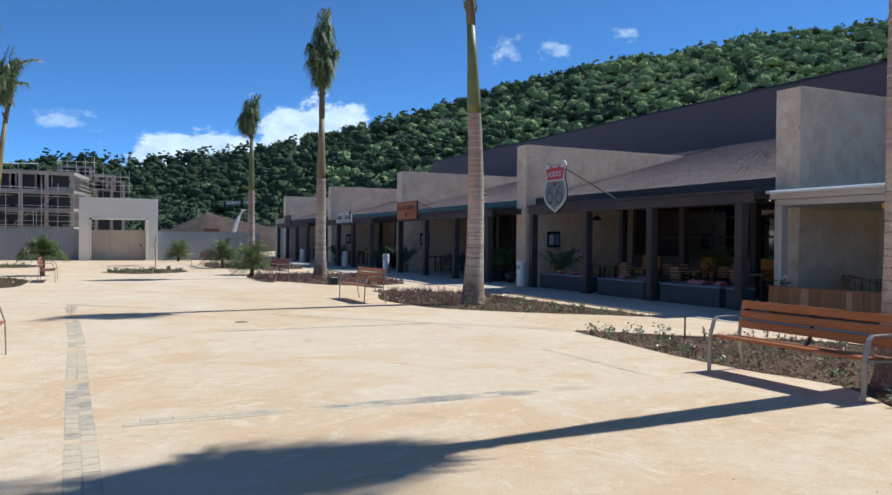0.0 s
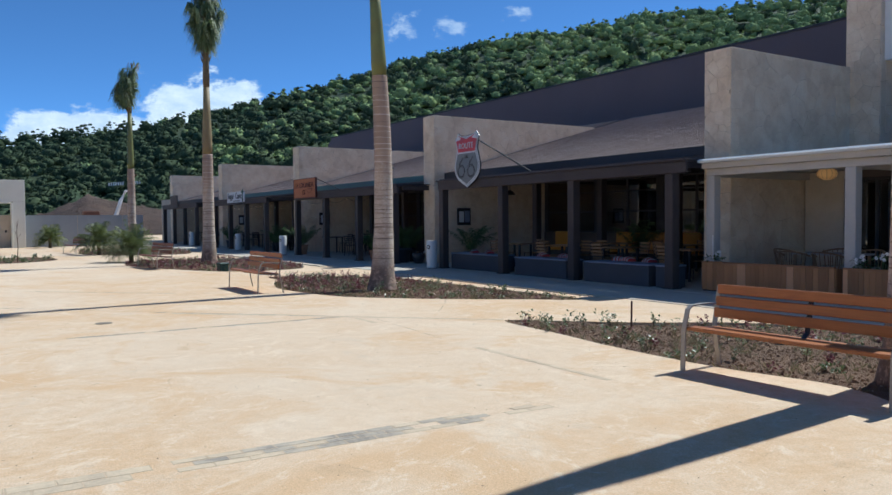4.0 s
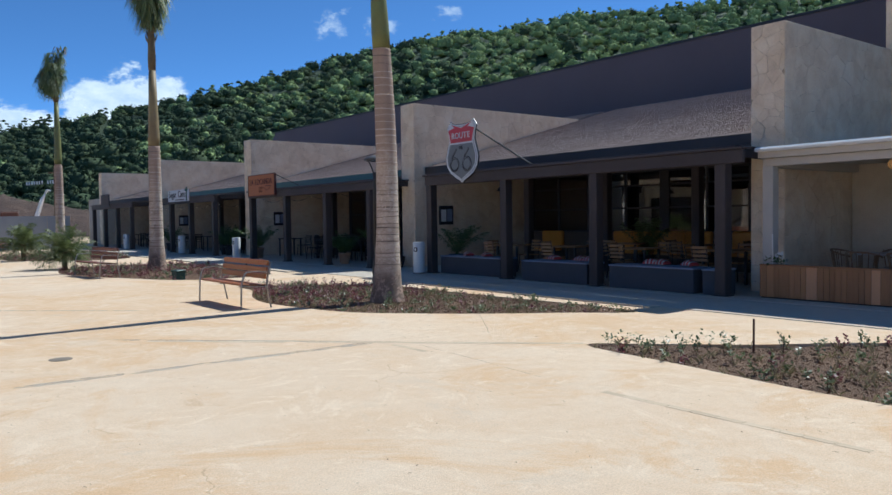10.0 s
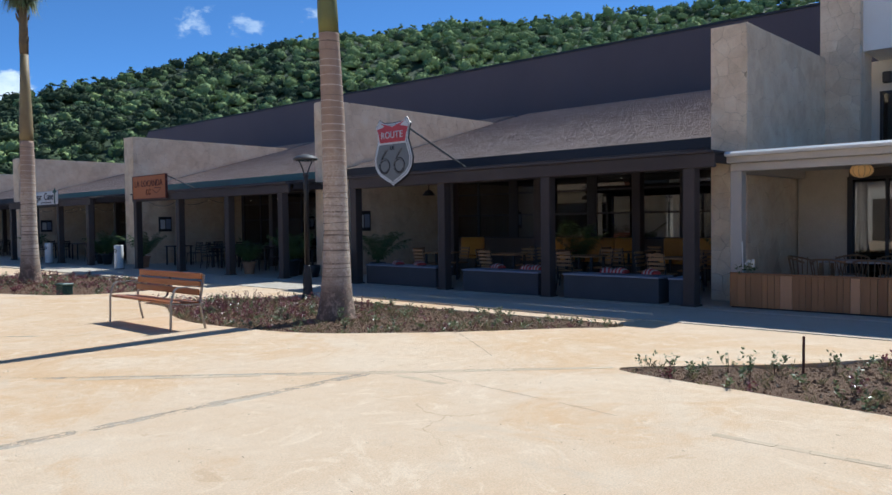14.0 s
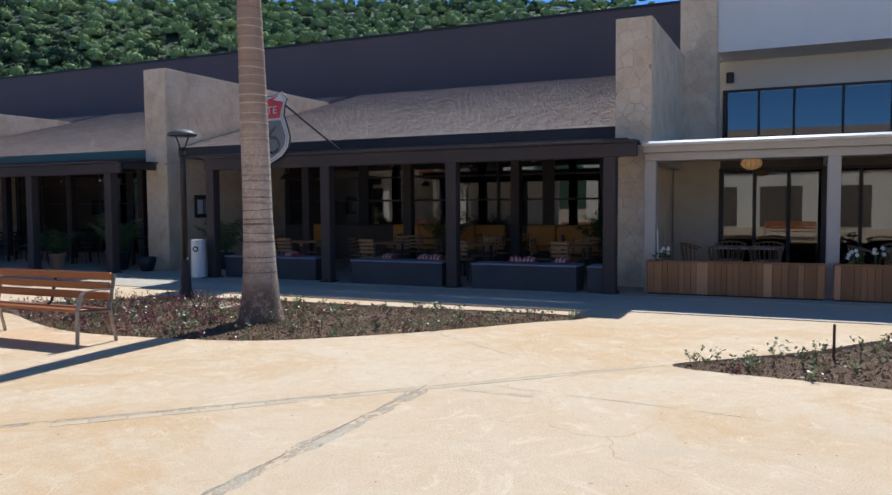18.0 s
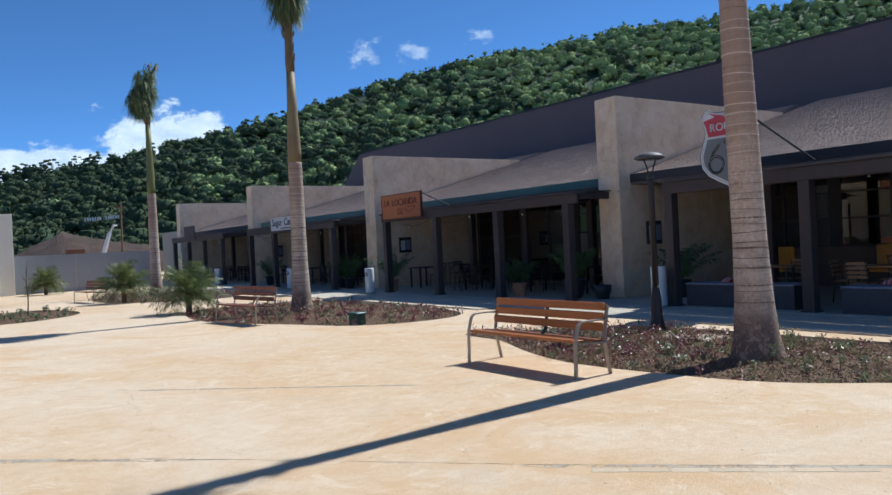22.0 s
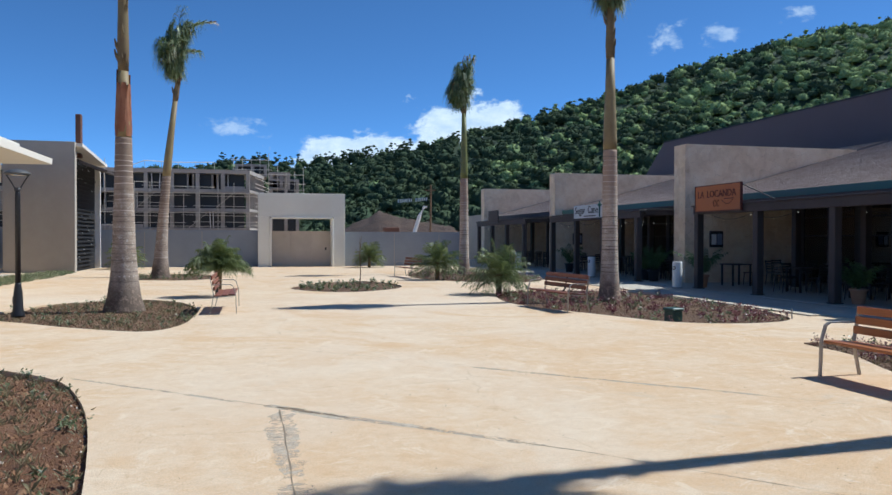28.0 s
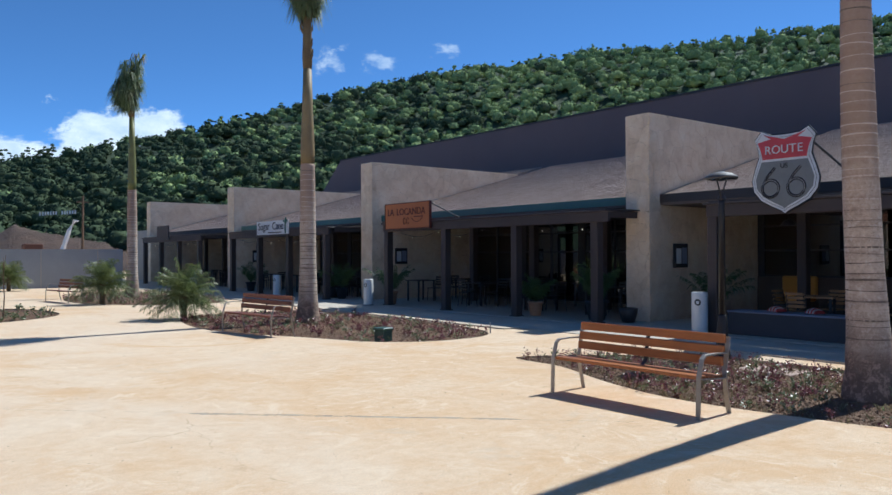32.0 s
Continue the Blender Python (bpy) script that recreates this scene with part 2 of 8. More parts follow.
def make_worn_cement():
    """Torn patches of bare grey cement along a joint, with gaps through which the slab shows."""
    m, n, l, b = nodes_of("worn_cement")
    p = world_pos(n)
    squeeze = n.new("ShaderNodeMapping")
    squeeze.inputs["Rotation"].default_value = (0, 0, 0.1)
    squeeze.inputs["Scale"].default_value = (1.0, 1.7, 1.0)
    l.new(p, squeeze.inputs["Vector"])
    f1 = noise_of(n, l, p, 1.7, 6, 0.7, 0.6)
    f2 = noise_of(n, l, squeeze.outputs[0], 9.0, 9, 0.82, 0.8)
    c = ramp(n, l, f2, [(0.37, (0.19, 0.155, 0.115)), (0.42, (0.47, 0.395, 0.30)), (0.50, (0.60, 0.51, 0.39)), (0.60, (0.66, 0.555, 0.42))])
    l.new(c, b.inputs["Base Color"])
    b.inputs["Roughness"].default_value = 0.95
    bump_of(n, l, b, f2, 0.6, 0.006)
    add = n.new("ShaderNodeMath")
    add.operation = "MULTIPLY_ADD"
    l.new(f1, add.inputs[0])
    add.inputs[1].default_value = 0.9
    l.new(f2, add.inputs[2])
    clear = n.new("ShaderNodeBsdfTransparent")
    mx = n.new("ShaderNodeMixShader")
    l.new(ramp(n, l, add.outputs[0], [(0.90, (0.15, 0.15, 0.15)), (1.03, (1, 1, 1))]), mx.inputs[0])
    l.new(b.outputs[0], mx.inputs[1])
    l.new(clear.outputs[0], mx.inputs[2])
    l.new(mx.outputs[0], n["Material Output"].inputs["Surface"])
    return m


M["worn_cement"] = make_worn_cement()
M["paver"] = make_paver("paver", 0.0)
M["paver_grey"] = make_paver("grey_paver", 0.5)
M["paver_slate"] = make_paver("slate_paver", 0.7)
M["paver_dust"] = surface("paver_dust", (0.60, 0.465, 0.31), (0.47, 0.36, 0.24), (0.67, 0.55, 0.39), 0.9, scale=14, bump=0.3, vary=0.25)
M["stone"] = surface("limestone", (0.79, 0.635, 0.45), (0.58, 0.425, 0.27), (0.89, 0.80, 0.65), 0.85, scale=5, big=1.9, bump=0.9, dist=0.014, vary=0.15, fine=34)
M["stone_far"] = surface("limestone_joined", (0.75, 0.62, 0.465), (0.65, 0.51, 0.36), (0.83, 0.73, 0.59), 0.85, scale=9, big=1.2, bump=0.7, dist=0.012, vary=0.2, fine=50, island=True)
M["mortar"] = surface("mortar", (0.58, 0.455, 0.32), (0.06, 0.042, 0.03), (0.74, 0.61, 0.45), rough=0.95, scale=9, bump=0.5, big=3.4)
M["render"] = surface("limestone_render", (0.62, 0.54, 0.43), (0.52, 0.44, 0.33), (0.70, 0.63, 0.53), 0.9, scale=5, big=1.6, bump=0.6, dist=0.012, fine=40)
M["timber"] = surface("dark_timber", (0.058, 0.045, 0.042), (0.042, 0.032, 0.030), (0.083, 0.066, 0.060), 0.65, scale=7, bump=0.25)
M["dark_metal"] = surface("dark_metal", (0.032, 0.031, 0.035), rough=0.55, scale=20, bump=0.05)
M["teal"] = surface("teal_fascia", (0.06, 0.15, 0.135), rough=0.5, bump=0.05)
M["shingle"] = surface("asphalt_shingle", (0.345, 0.262, 0.218), (0.285, 0.212, 0.172), (0.42, 0.325, 0.275), 0.92, scale=10, big=0.9, bump=0.3, vary=0.24, island=True, fine=90)
M["hall"] = surface("dark_cladding", (0.122, 0.098, 0.106), (0.105, 0.084, 0.092), (0.14, 0.113, 0.12), 0.65, scale=2, bump=0.05, big=0.25)
M["white"] = surface("white_plaster", (0.82, 0.80, 0.765), (0.77, 0.75, 0.71), (0.86, 0.85, 0.82), 0.85, scale=3, bump=0.12, big=0.4)
M["gate_white"] = surface("gate_plaster", (0.77, 0.76, 0.67), (0.72, 0.70, 0.61), (0.81, 0.80, 0.73), 0.85, scale=3, bump=0.12, big=0.4)
M["cream"] = surface("cream_plaster", (0.70, 0.655, 0.575), (0.65, 0.60, 0.515), (0.75, 0.71, 0.64), 0.88, scale=3, bump=0.15, big=0.4)
M["taupe"] = surface("taupe_plaster", (0.40, 0.36, 0.305), (0.355, 0.315, 0.265), (0.45, 0.41, 0.355), 0.9, scale=3, bump=0.15, big=0.4)
M["grey_col"] = surface("grey_concrete", (0.53, 0.495, 0.445), (0.46, 0.425, 0.38), (0.60, 0.565, 0.515), 0.85, scale=4, bump=0.2, big=0.5)
M["gate_door"] = surface("gate_panel", (0.52, 0.46, 0.375), (0.42, 0.36, 0.28), (0.60, 0.54, 0.46), 0.8, scale=2, bump=0.1, big=0.7)
M["wall_grey"] = surface("boundary_wall", (0.265, 0.29, 0.325), (0.22, 0.245, 0.275), (0.32, 0.345, 0.385), 0.9, scale=2, bump=0.15, big=0.4)
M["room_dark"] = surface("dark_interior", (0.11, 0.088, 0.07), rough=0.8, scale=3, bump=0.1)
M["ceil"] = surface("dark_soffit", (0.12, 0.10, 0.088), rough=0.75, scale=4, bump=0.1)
M["navy"] = surface("charcoal_render", (0.062, 0.066, 0.078), (0.045, 0.048, 0.058), (0.085, 0.09, 0.105), 0.8, scale=6, bump=0.2)
M["navy_cap"] = surface("pale_capping", (0.23, 0.26, 0.34), rough=0.6, scale=6, bump=0.1)
M["yellow"] = surface("mustard_vinyl", (0.66, 0.31, 0.045), (0.58, 0.26, 0.03), (0.72, 0.37, 0.07), 0.45, scale=8, bump=0.1)
M["red_cloth"] = surface("red_cloth", (0.36, 0.05, 0.05), rough=0.9, scale=30, bump=0.2)
M["white_cloth"] = surface("white_cloth", (0.42, 0.39, 0.37), rough=0.9, scale=30, bump=0.2)
M["oak"] = surface("light_wood", (0.38, 0.21, 0.09), (0.29, 0.15, 0.06), (0.47, 0.28, 0.13), 0.5, scale=10, bump=0.15)
M["wicker"] = surface("wicker", (0.48, 0.34, 0.19), (0.36, 0.24, 0.12), (0.60, 0.45, 0.28), 0.7, scale=60, bump=0.5)
M["white_paint"] = surface("white_enamel", (0.74, 0.735, 0.72), (0.66, 0.65, 0.63), (0.80, 0.80, 0.79), 0.4, scale=5, bump=0.04)
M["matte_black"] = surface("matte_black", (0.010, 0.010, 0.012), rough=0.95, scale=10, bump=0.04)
M["wicker_dark"] = surface("brown_wicker", (0.27, 0.16, 0.085), (0.18, 0.10, 0.05), (0.38, 0.25, 0.14), 0.7, scale=60, bump=0.5)
M["pale_tube"] = surface("pale_scaffold_tube", (0.52, 0.47, 0.40), rough=0.6, scale=4)
M["bench_steel"] = surface("bench_steel", (0.36, 0.32, 0.27), (0.28, 0.245, 0.205), (0.44, 0.40, 0.35), 0.45, metal=0.2, scale=14, bump=0.06)
M["black"] = surface("black_paint", (0.018, 0.018, 0.02), rough=0.45, scale=10, bump=0.04)
M["steel"] = surface("galvanised_steel", (0.32, 0.315, 0.30), (0.25, 0.245, 0.235), (0.4, 0.4, 0.39), 0.5, metal=0.6, scale=14, bump=0.08)
M["hood"] = surface("hood_metal", (0.08, 0.078, 0.078), rough=0.6, scale=14, bump=0.05)
M["terracotta"] = surface("terracotta", (0.50, 0.285, 0.17), (0.42, 0.22, 0.12), (0.58, 0.38, 0.26), 0.85, scale=10, bump=0.2)
M["pot_dark"] = surface("dark_glazed_pot", (0.03, 0.032, 0.036), rough=0.4, scale=8, bump=0.1)
M["green_box"] = surface("green_plastic", (0.03, 0.075, 0.058), (0.02, 0.05, 0.04), (0.05, 0.11, 0.09), 0.5, scale=10, bump=0.06)
M["iron"] = surface("cast_iron", (0.22, 0.18, 0.13), rough=0.7, scale=30, bump=0.3)
M["sign_orange"] = surface("orange_sign_board", (0.42, 0.145, 0.04), (0.36, 0.115, 0.03), (0.48, 0.175, 0.055), 0.55, scale=6, bump=0.05)
M["sign_white"] = surface("white_sign_board", (0.66, 0.68, 0.69), rough=0.5, scale=6, bump=0.03)
M["sign_red"] = surface("red_enamel", (0.52, 0.055, 0.065), rough=0.4, scale=6, bump=0.03)
M["sign_grey"] = surface("grey_enamel", (0.19, 0.205, 0.205), rough=0.4, scale=6, bump=0.03)
M["sign_brown"] = surface("brown_sign_board", (0.19, 0.075, 0.04), (0.14, 0.05, 0.028), (0.24, 0.10, 0.052), 0.6, scale=8, bump=0.1)
M["maroon"] = surface("maroon_paint", (0.10, 0.022, 0.016), rough=0.6, bump=0.03)
M["teal_paint"] = surface("green_lettering", (0.02, 0.09, 0.075), rough=0.5, bump=0.03)
M["rust_tube"] = surface("rusted_plate", (0.13, 0.06, 0.04), rough=0.8, scale=12, bump=0.2)
M["raw_concrete"] = surface("raw_concrete", (0.33, 0.30, 0.275), (0.22, 0.195, 0.175), (0.45, 0.42, 0.39), 0.9, scale=1.5, bump=0.2, big=0.4, fine=12)
M["earth"] = surface("cut_earth", (0.095, 0.056, 0.038), (0.036, 0.027, 0.018), (0.165, 0.108, 0.075), 0.95, scale=0.6, bump=1.0, dist=0.5, big=0.16, fine=4)
M["forest_floor"] = surface("forest_floor", (0.045, 0.072, 0.03), rough=0.95, scale=0.4, bump=0.4, dist=0.4, big=0.05, fine=3)


def make_wood(name, base, dark, axis=1, scale=1.0, rough=0.5, vary=0.35):
    """Planed timber with grain along one axis, a tone for each board."""
    m, n, l, b = nodes_of(name)
    mp = n.new("ShaderNodeMapping")
    s = [26.0 * scale] * 3
    s[axis] = 1.6 * scale
    mp.inputs["Scale"].default_value = s
    l.new(coords(n), mp.inputs["Vector"])
    f1 = noise_of(n, l, mp.outputs[0], 1.0, 6, 0.65, 1.2)
    f2 = noise_of(n, l, world_pos(n), 1.7, 4, 0.6)
    c = ramp(n, l, f1, [(0.28, dark), (0.5, base), (0.75, tuple(min(1, v * 1.3) for v in base))])
    c = mixc(n, l, 0.3, c, ramp(n, l, f2, [(0.3, dark), (0.7, base)]))
    rnd = n.new("ShaderNodeObjectInfo").outputs["Random"]
    c = mixc(n, l, vary, c, ramp(n, l, rnd, [(0.0, dark), (0.75, base), (0.88, tuple(min(1, v * 1.1) for v in base)), (0.94, tuple(min(1, v * 1.5 + 0.08) for v in base))]))
    l.new(c, b.inputs["Base Color"])
    b.inputs["Roughness"].default_value = rough
    bump_of(n, l, b, f1, 0.25, 0.003)
    return m


M["bench_wood"] = make_wood("bench_wood", (0.40, 0.135, 0.032), (0.25, 0.075, 0.02), 1, 1.0, 0.42, 0.2)
M["bench_wood_dull"] = make_wood("weathered_bench_wood", (0.24, 0.085, 0.045), (0.15, 0.055, 0.03), 1, 1.0, 0.55, 0.2)
M["cedar"] = make_wood("planter_wood", (0.42, 0.20, 0.08), (0.22, 0.095, 0.036), 2, 1.0, 0.5, 0.7)


def make_trunk(name, pale, tan, stain=0.0):
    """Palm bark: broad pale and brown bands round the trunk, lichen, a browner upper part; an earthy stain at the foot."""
    m, n, l, b = nodes_of(name)
    p = coords(n)
    sep = n.new("ShaderNodeSeparateXYZ")
    l.new(p, sep.inputs[0])
    f1 = noise_of(n, l, p, 2.2, 6, 0.7)
    f2 = noise_of(n, l, p, 24, 5, 0.7)
    mp = n.new("ShaderNodeMapping")
    mp.inputs["Scale"].default_value = (0.45, 0.45, 5.5)
    l.new(p, mp.inputs["Vector"])
    f3 = noise_of(n, l, mp.outputs[0], 1.0, 3, 0.55, 0.15)
    mq = n.new("ShaderNodeMapping")
    mq.inputs["Scale"].default_value = (5.0, 5.0, 60.0)
    l.new(p, mq.inputs["Vector"])
    f4 = noise_of(n, l, mq.outputs[0], 1.0, 3, 0.6)
    c = ramp(n, l, f3, [(0.36, tuple(v * 0.85 for v in tan)), (0.47, tuple(0.5 * (u + v) for u, v in zip(tan, pale))), (0.54, pale), (0.68, tuple(min(1, v * 1.1) for v in pale))])
    c = mixc(n, l, 0.22, c, ramp(n, l, f1, [(0.3, tan), (0.6, pale), (0.8, tuple(min(1, v * 1.2) for v in pale))]))
    c = mixc(n, l, 0.22, c, ramp(n, l, f4, [(0.35, tuple(v * 0.6 for v in tan)), (0.6, pale)]))
    c = mixc(n, l, 0.30, c, ramp(n, l, f2, [(0.35, tuple(v * 0.55 for v in tan)), (0.65, tuple(min(1, v * 1.2) for v in pale))]))
    f5 = noise_of(n, l, p, 9.0, 8, 0.8, 0.3)
    c = mixc(n, l, ramp(n, l, f5, [(0.54, (0, 0, 0)), (0.60, (0.55, 0.55, 0.55))]), c, (0.70, 0.66, 0.58))
    c = mixc(n, l, ramp(n, l, f5, [(0.36, (0.6, 0.6, 0.6)), (0.42, (0, 0, 0))]), c, tuple(v * 0.5 for v in tan))
    up = n.new("ShaderNodeMapRange")
    up.inputs["From Min"].default_value, up.inputs["From Max"].default_value = 2.1, 3.3
    up.inputs["To Max"].default_value = 0.8
    l.new(sep.outputs["Z"], up.inputs["Value"])
    c = mixc(n, l, up.outputs[0], c, mixc(n, l, f1, tuple(v * 0.75 for v in tan), tan))
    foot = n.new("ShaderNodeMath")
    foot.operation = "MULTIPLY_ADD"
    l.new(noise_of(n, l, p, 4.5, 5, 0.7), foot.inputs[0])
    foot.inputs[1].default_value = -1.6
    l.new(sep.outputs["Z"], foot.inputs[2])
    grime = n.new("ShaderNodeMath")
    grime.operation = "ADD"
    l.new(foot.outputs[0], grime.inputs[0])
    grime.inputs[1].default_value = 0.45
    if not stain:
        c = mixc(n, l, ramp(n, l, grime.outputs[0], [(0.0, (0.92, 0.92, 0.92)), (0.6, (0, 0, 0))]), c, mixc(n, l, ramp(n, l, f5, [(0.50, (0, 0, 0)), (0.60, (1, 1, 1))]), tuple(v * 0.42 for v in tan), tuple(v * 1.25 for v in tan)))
    if stain:
        edge = n.new("ShaderNodeMath")
        edge.operation = "MULTIPLY_ADD"
        l.new(f1, edge.inputs[0])
        edge.inputs[1].default_value = -2.2
        l.new(sep.outputs["Z"], edge.inputs[2])
        shift = n.new("ShaderNodeMath")
        shift.operation = "ADD"
        l.new(edge.outputs[0], shift.inputs[0])
        shift.inputs[1].default_value = 1.0
        c = mixc(n, l, ramp(n, l, shift.outputs[0], [(0.0, (stain, stain, stain)), (0.10, (0, 0, 0))]), c, (0.42, 0.24, 0.12))
        lo = noise_of(n, l, p, 3.1, 3, 0.6)
        c = mixc(n, l, ramp(n, l, lo, [(0.68, (0, 0, 0)), (0.72, (0.6, 0.6, 0.6))]), c, (0.36, 0.21, 0.11))
    l.new(c, b.inputs["Base Color"])
    b.inputs["Roughness"].default_value = 0.9
    bump_of(n, l, b, f2, 0.5, 0.01)
    return m


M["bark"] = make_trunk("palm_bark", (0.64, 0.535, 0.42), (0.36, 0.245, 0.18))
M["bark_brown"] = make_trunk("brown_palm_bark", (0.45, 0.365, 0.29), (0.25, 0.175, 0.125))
M["bark_pale"] = make_trunk("pale_palm_bark", (0.62, 0.555, 0.475), (0.33, 0.25, 0.19), 0.8)
M["scar"] = surface("leaf_scar", (0.19, 0.145, 0.11), (0.09, 0.065, 0.048), (0.40, 0.33, 0.26), rough=0.95, scale=16, big=4)
M["scar_broad"] = surface("broad_leaf_scar", (0.36, 0.30, 0.25), (0.24, 0.19, 0.155), (0.50, 0.43, 0.37), rough=0.95, scale=12, big=4)
M["scar_pale"] = surface("pale_leaf_scar", (0.60, 0.50, 0.41), (0.44, 0.34, 0.27), (0.72, 0.63, 0.54), rough=0.95, scale=16, big=5)
M["joint_dark"] = surface("open_joint", (0.50, 0.385, 0.26), (0.25, 0.195, 0.13), (0.64, 0.505, 0.34), rough=0.95, scale=18, big=1.6)
M["crack"] = surface("open_crack", (0.20, 0.15, 0.10), (0.10, 0.075, 0.05), (0.42, 0.32, 0.21), rough=0.95, scale=12, big=1.5)
M["shaft"] = surface("crownshaft_green", (0.17, 0.17, 0.045), (0.13, 0.10, 0.035), (0.20, 0.24, 0.07), 0.5, scale=4, big=1.2, bump=0.1)
M["shaft_brown"] = surface("crownshaft_brown", (0.26, 0.19, 0.085), (0.19, 0.12, 0.05), (0.30, 0.26, 0.12), 0.6, scale=4, big=1.2, bump=0.2)
M["sheath"] = surface("dry_sheath", (0.27, 0.105, 0.05), (0.17, 0.06, 0.03), (0.38, 0.19, 0.10), 0.8, scale=8, big=2, bump=0.4)
M["node"] = surface("old_leaf_base", (0.16, 0.115, 0.06), (0.09, 0.06, 0.035), (0.24, 0.20, 0.10), 0.9, scale=14, bump=0.5)


def make_leaf(name, base, dark, light, through=0.25, rough=0.45):
    m, n, l, b = nodes_of(name)
    rnd = n.new("ShaderNodeNewGeometry").outputs["Random Per Island"]
    f = noise_of(n, l, world_pos(n), 3.0, 3, 0.6)
    c = ramp(n, l, rnd, [(0.0, dark), (0.5, base), (1.0, light)])
    c = mixc(n, l, 0.4, c, ramp(n, l, f, [(0.3, dark), (0.7, light)]))
    l.new(c, b.inputs["Base Color"])
    b.inputs["Roughness"].default_value = rough
    tr = n.new("ShaderNodeBsdfTranslucent")
    l.new(c, tr.inputs["Color"])
    mx = n.new("ShaderNodeMixShader")
    mx.inputs[0].default_value = through
    l.new(b.outputs[0], mx.inputs[1])
    l.new(tr.outputs[0], mx.inputs[2])
    l.new(mx.outputs[0], n["Material Output"].inputs["Surface"])
    return m


M["frond"] = make_leaf("palm_frond", (0.175, 0.235, 0.09), (0.09, 0.145, 0.055), (0.35, 0.38, 0.19), 0.4)
M["frond_dry"] = make_leaf("dry_frond_tip", (0.22, 0.13, 0.05), (0.12, 0.08, 0.03), (0.30, 0.20, 0.09))
M["date"] = make_leaf("small_palm_leaf", (0.145, 0.185, 0.062), (0.075, 0.115, 0.036), (0.27, 0.295, 0.12), 0.4)
M["shrub"] = make_leaf("shrub_leaf", (0.14, 0.18, 0.075), (0.075, 0.105, 0.04), (0.33, 0.36, 0.20), 0.3, 0.38)
M["shrub_red"] = make_leaf("burgundy_leaf", (0.19, 0.055, 0.066), (0.09, 0.028, 0.036), (0.33, 0.13, 0.13), 0.3, 0.38)
M["dry_grass"] = make_leaf("dry_grass_blade", (0.24, 0.20, 0.10), (0.13, 0.11, 0.05), (0.40, 0.34, 0.20), 0.3, 0.6)
M["twig"] = surface("twig", (0.14, 0.09, 0.055), rough=0.9, bump=0)
M["indoor_leaf"] = make_leaf("areca_leaf", (0.085, 0.15, 0.05), (0.05, 0.09, 0.03), (0.15, 0.22, 0.08), 0.3)
M["petal"] = surface("white_petal", (0.75, 0.73, 0.70), rough=0.7, bump=0)


def make_forest(name, k):
    m, n, l, b = nodes_of(name)

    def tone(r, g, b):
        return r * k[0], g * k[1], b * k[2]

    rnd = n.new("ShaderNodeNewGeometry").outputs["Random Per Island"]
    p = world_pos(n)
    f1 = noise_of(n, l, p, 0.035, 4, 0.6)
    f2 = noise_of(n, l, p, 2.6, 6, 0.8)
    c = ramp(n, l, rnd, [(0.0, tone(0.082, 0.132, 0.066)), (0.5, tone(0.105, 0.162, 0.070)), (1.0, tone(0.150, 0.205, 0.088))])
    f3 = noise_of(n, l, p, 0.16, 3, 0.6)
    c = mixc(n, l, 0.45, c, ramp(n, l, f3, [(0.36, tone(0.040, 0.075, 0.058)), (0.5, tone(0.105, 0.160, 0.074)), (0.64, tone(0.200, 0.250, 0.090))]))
    # broad patches of tone stand in for shaded hollows of the slope
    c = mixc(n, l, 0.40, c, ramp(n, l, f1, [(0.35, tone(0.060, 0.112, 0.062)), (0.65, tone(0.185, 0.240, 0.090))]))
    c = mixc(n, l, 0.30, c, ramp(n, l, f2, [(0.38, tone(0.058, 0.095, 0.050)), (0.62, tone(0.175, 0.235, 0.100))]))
    l.new(c, b.inputs["Base Color"])
    b.inputs["Roughness"].default_value = 0.95
    b.inputs["Specular IOR Level"].default_value = 0.04
    bump_of(n, l, b, f2, 0.6, 0.25)
    return m


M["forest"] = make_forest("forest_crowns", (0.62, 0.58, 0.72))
# yellower crowns, with sun and glare brightness put into the colour
M["forest_brightened"] = make_forest("brightened_forest_crowns", (2.2, 1.92, 1.85))


def make_glass(name, tint=(0.8, 0.85, 0.85), reflect=0.10):
    """A thin pane: it lets light straight through and mirrors more at a glance."""
    m, n, l, b = nodes_of(name)
    n.remove(b)
    tr = n.new("ShaderNodeBsdfTransparent")
    tr.inputs["Color"].default_value = (*tint, 1)
    gl = n.new("ShaderNodeBsdfGlossy")
    gl.inputs["Roughness"].default_value = 0.015
    fr = n.new("ShaderNodeFresnel")
    fr.inputs["IOR"].default_value = 1.5
    ad = n.new("ShaderNodeMath")
    ad.operation = "ADD"
    ad.use_clamp = True
    ad.inputs[1].default_value = reflect
    l.new(fr.outputs[0], ad.inputs[0])
    mx = n.new("ShaderNodeMixShader")
    l.new(ad.outputs[0], mx.inputs[0])
    l.new(tr.outputs[0], mx.inputs[1])
    l.new(gl.outputs[0], mx.inputs[2])
    l.new(mx.outputs[0], n["Material Output"].inputs["Surface"])
    return m


M["glass"] = make_glass("tinted_glass", (0.30, 0.33, 0.34), 0.10)
M["glass_clear"] = make_glass("clear_glass", (0.75, 0.8, 0.8), 0.04)


def make_emit(name, colour, strength):
    m, n, l, b = nodes_of(name)
    b.inputs["Base Color"].default_value = (*colour, 1)
    b.inputs["Emission Color"].default_value = (*colour, 1)
    b.inputs["Emission Strength"].default_value = strength
    return m


M["wicker_lit"] = make_emit("lit_wicker", (0.60, 0.33, 0.12), 0.22)
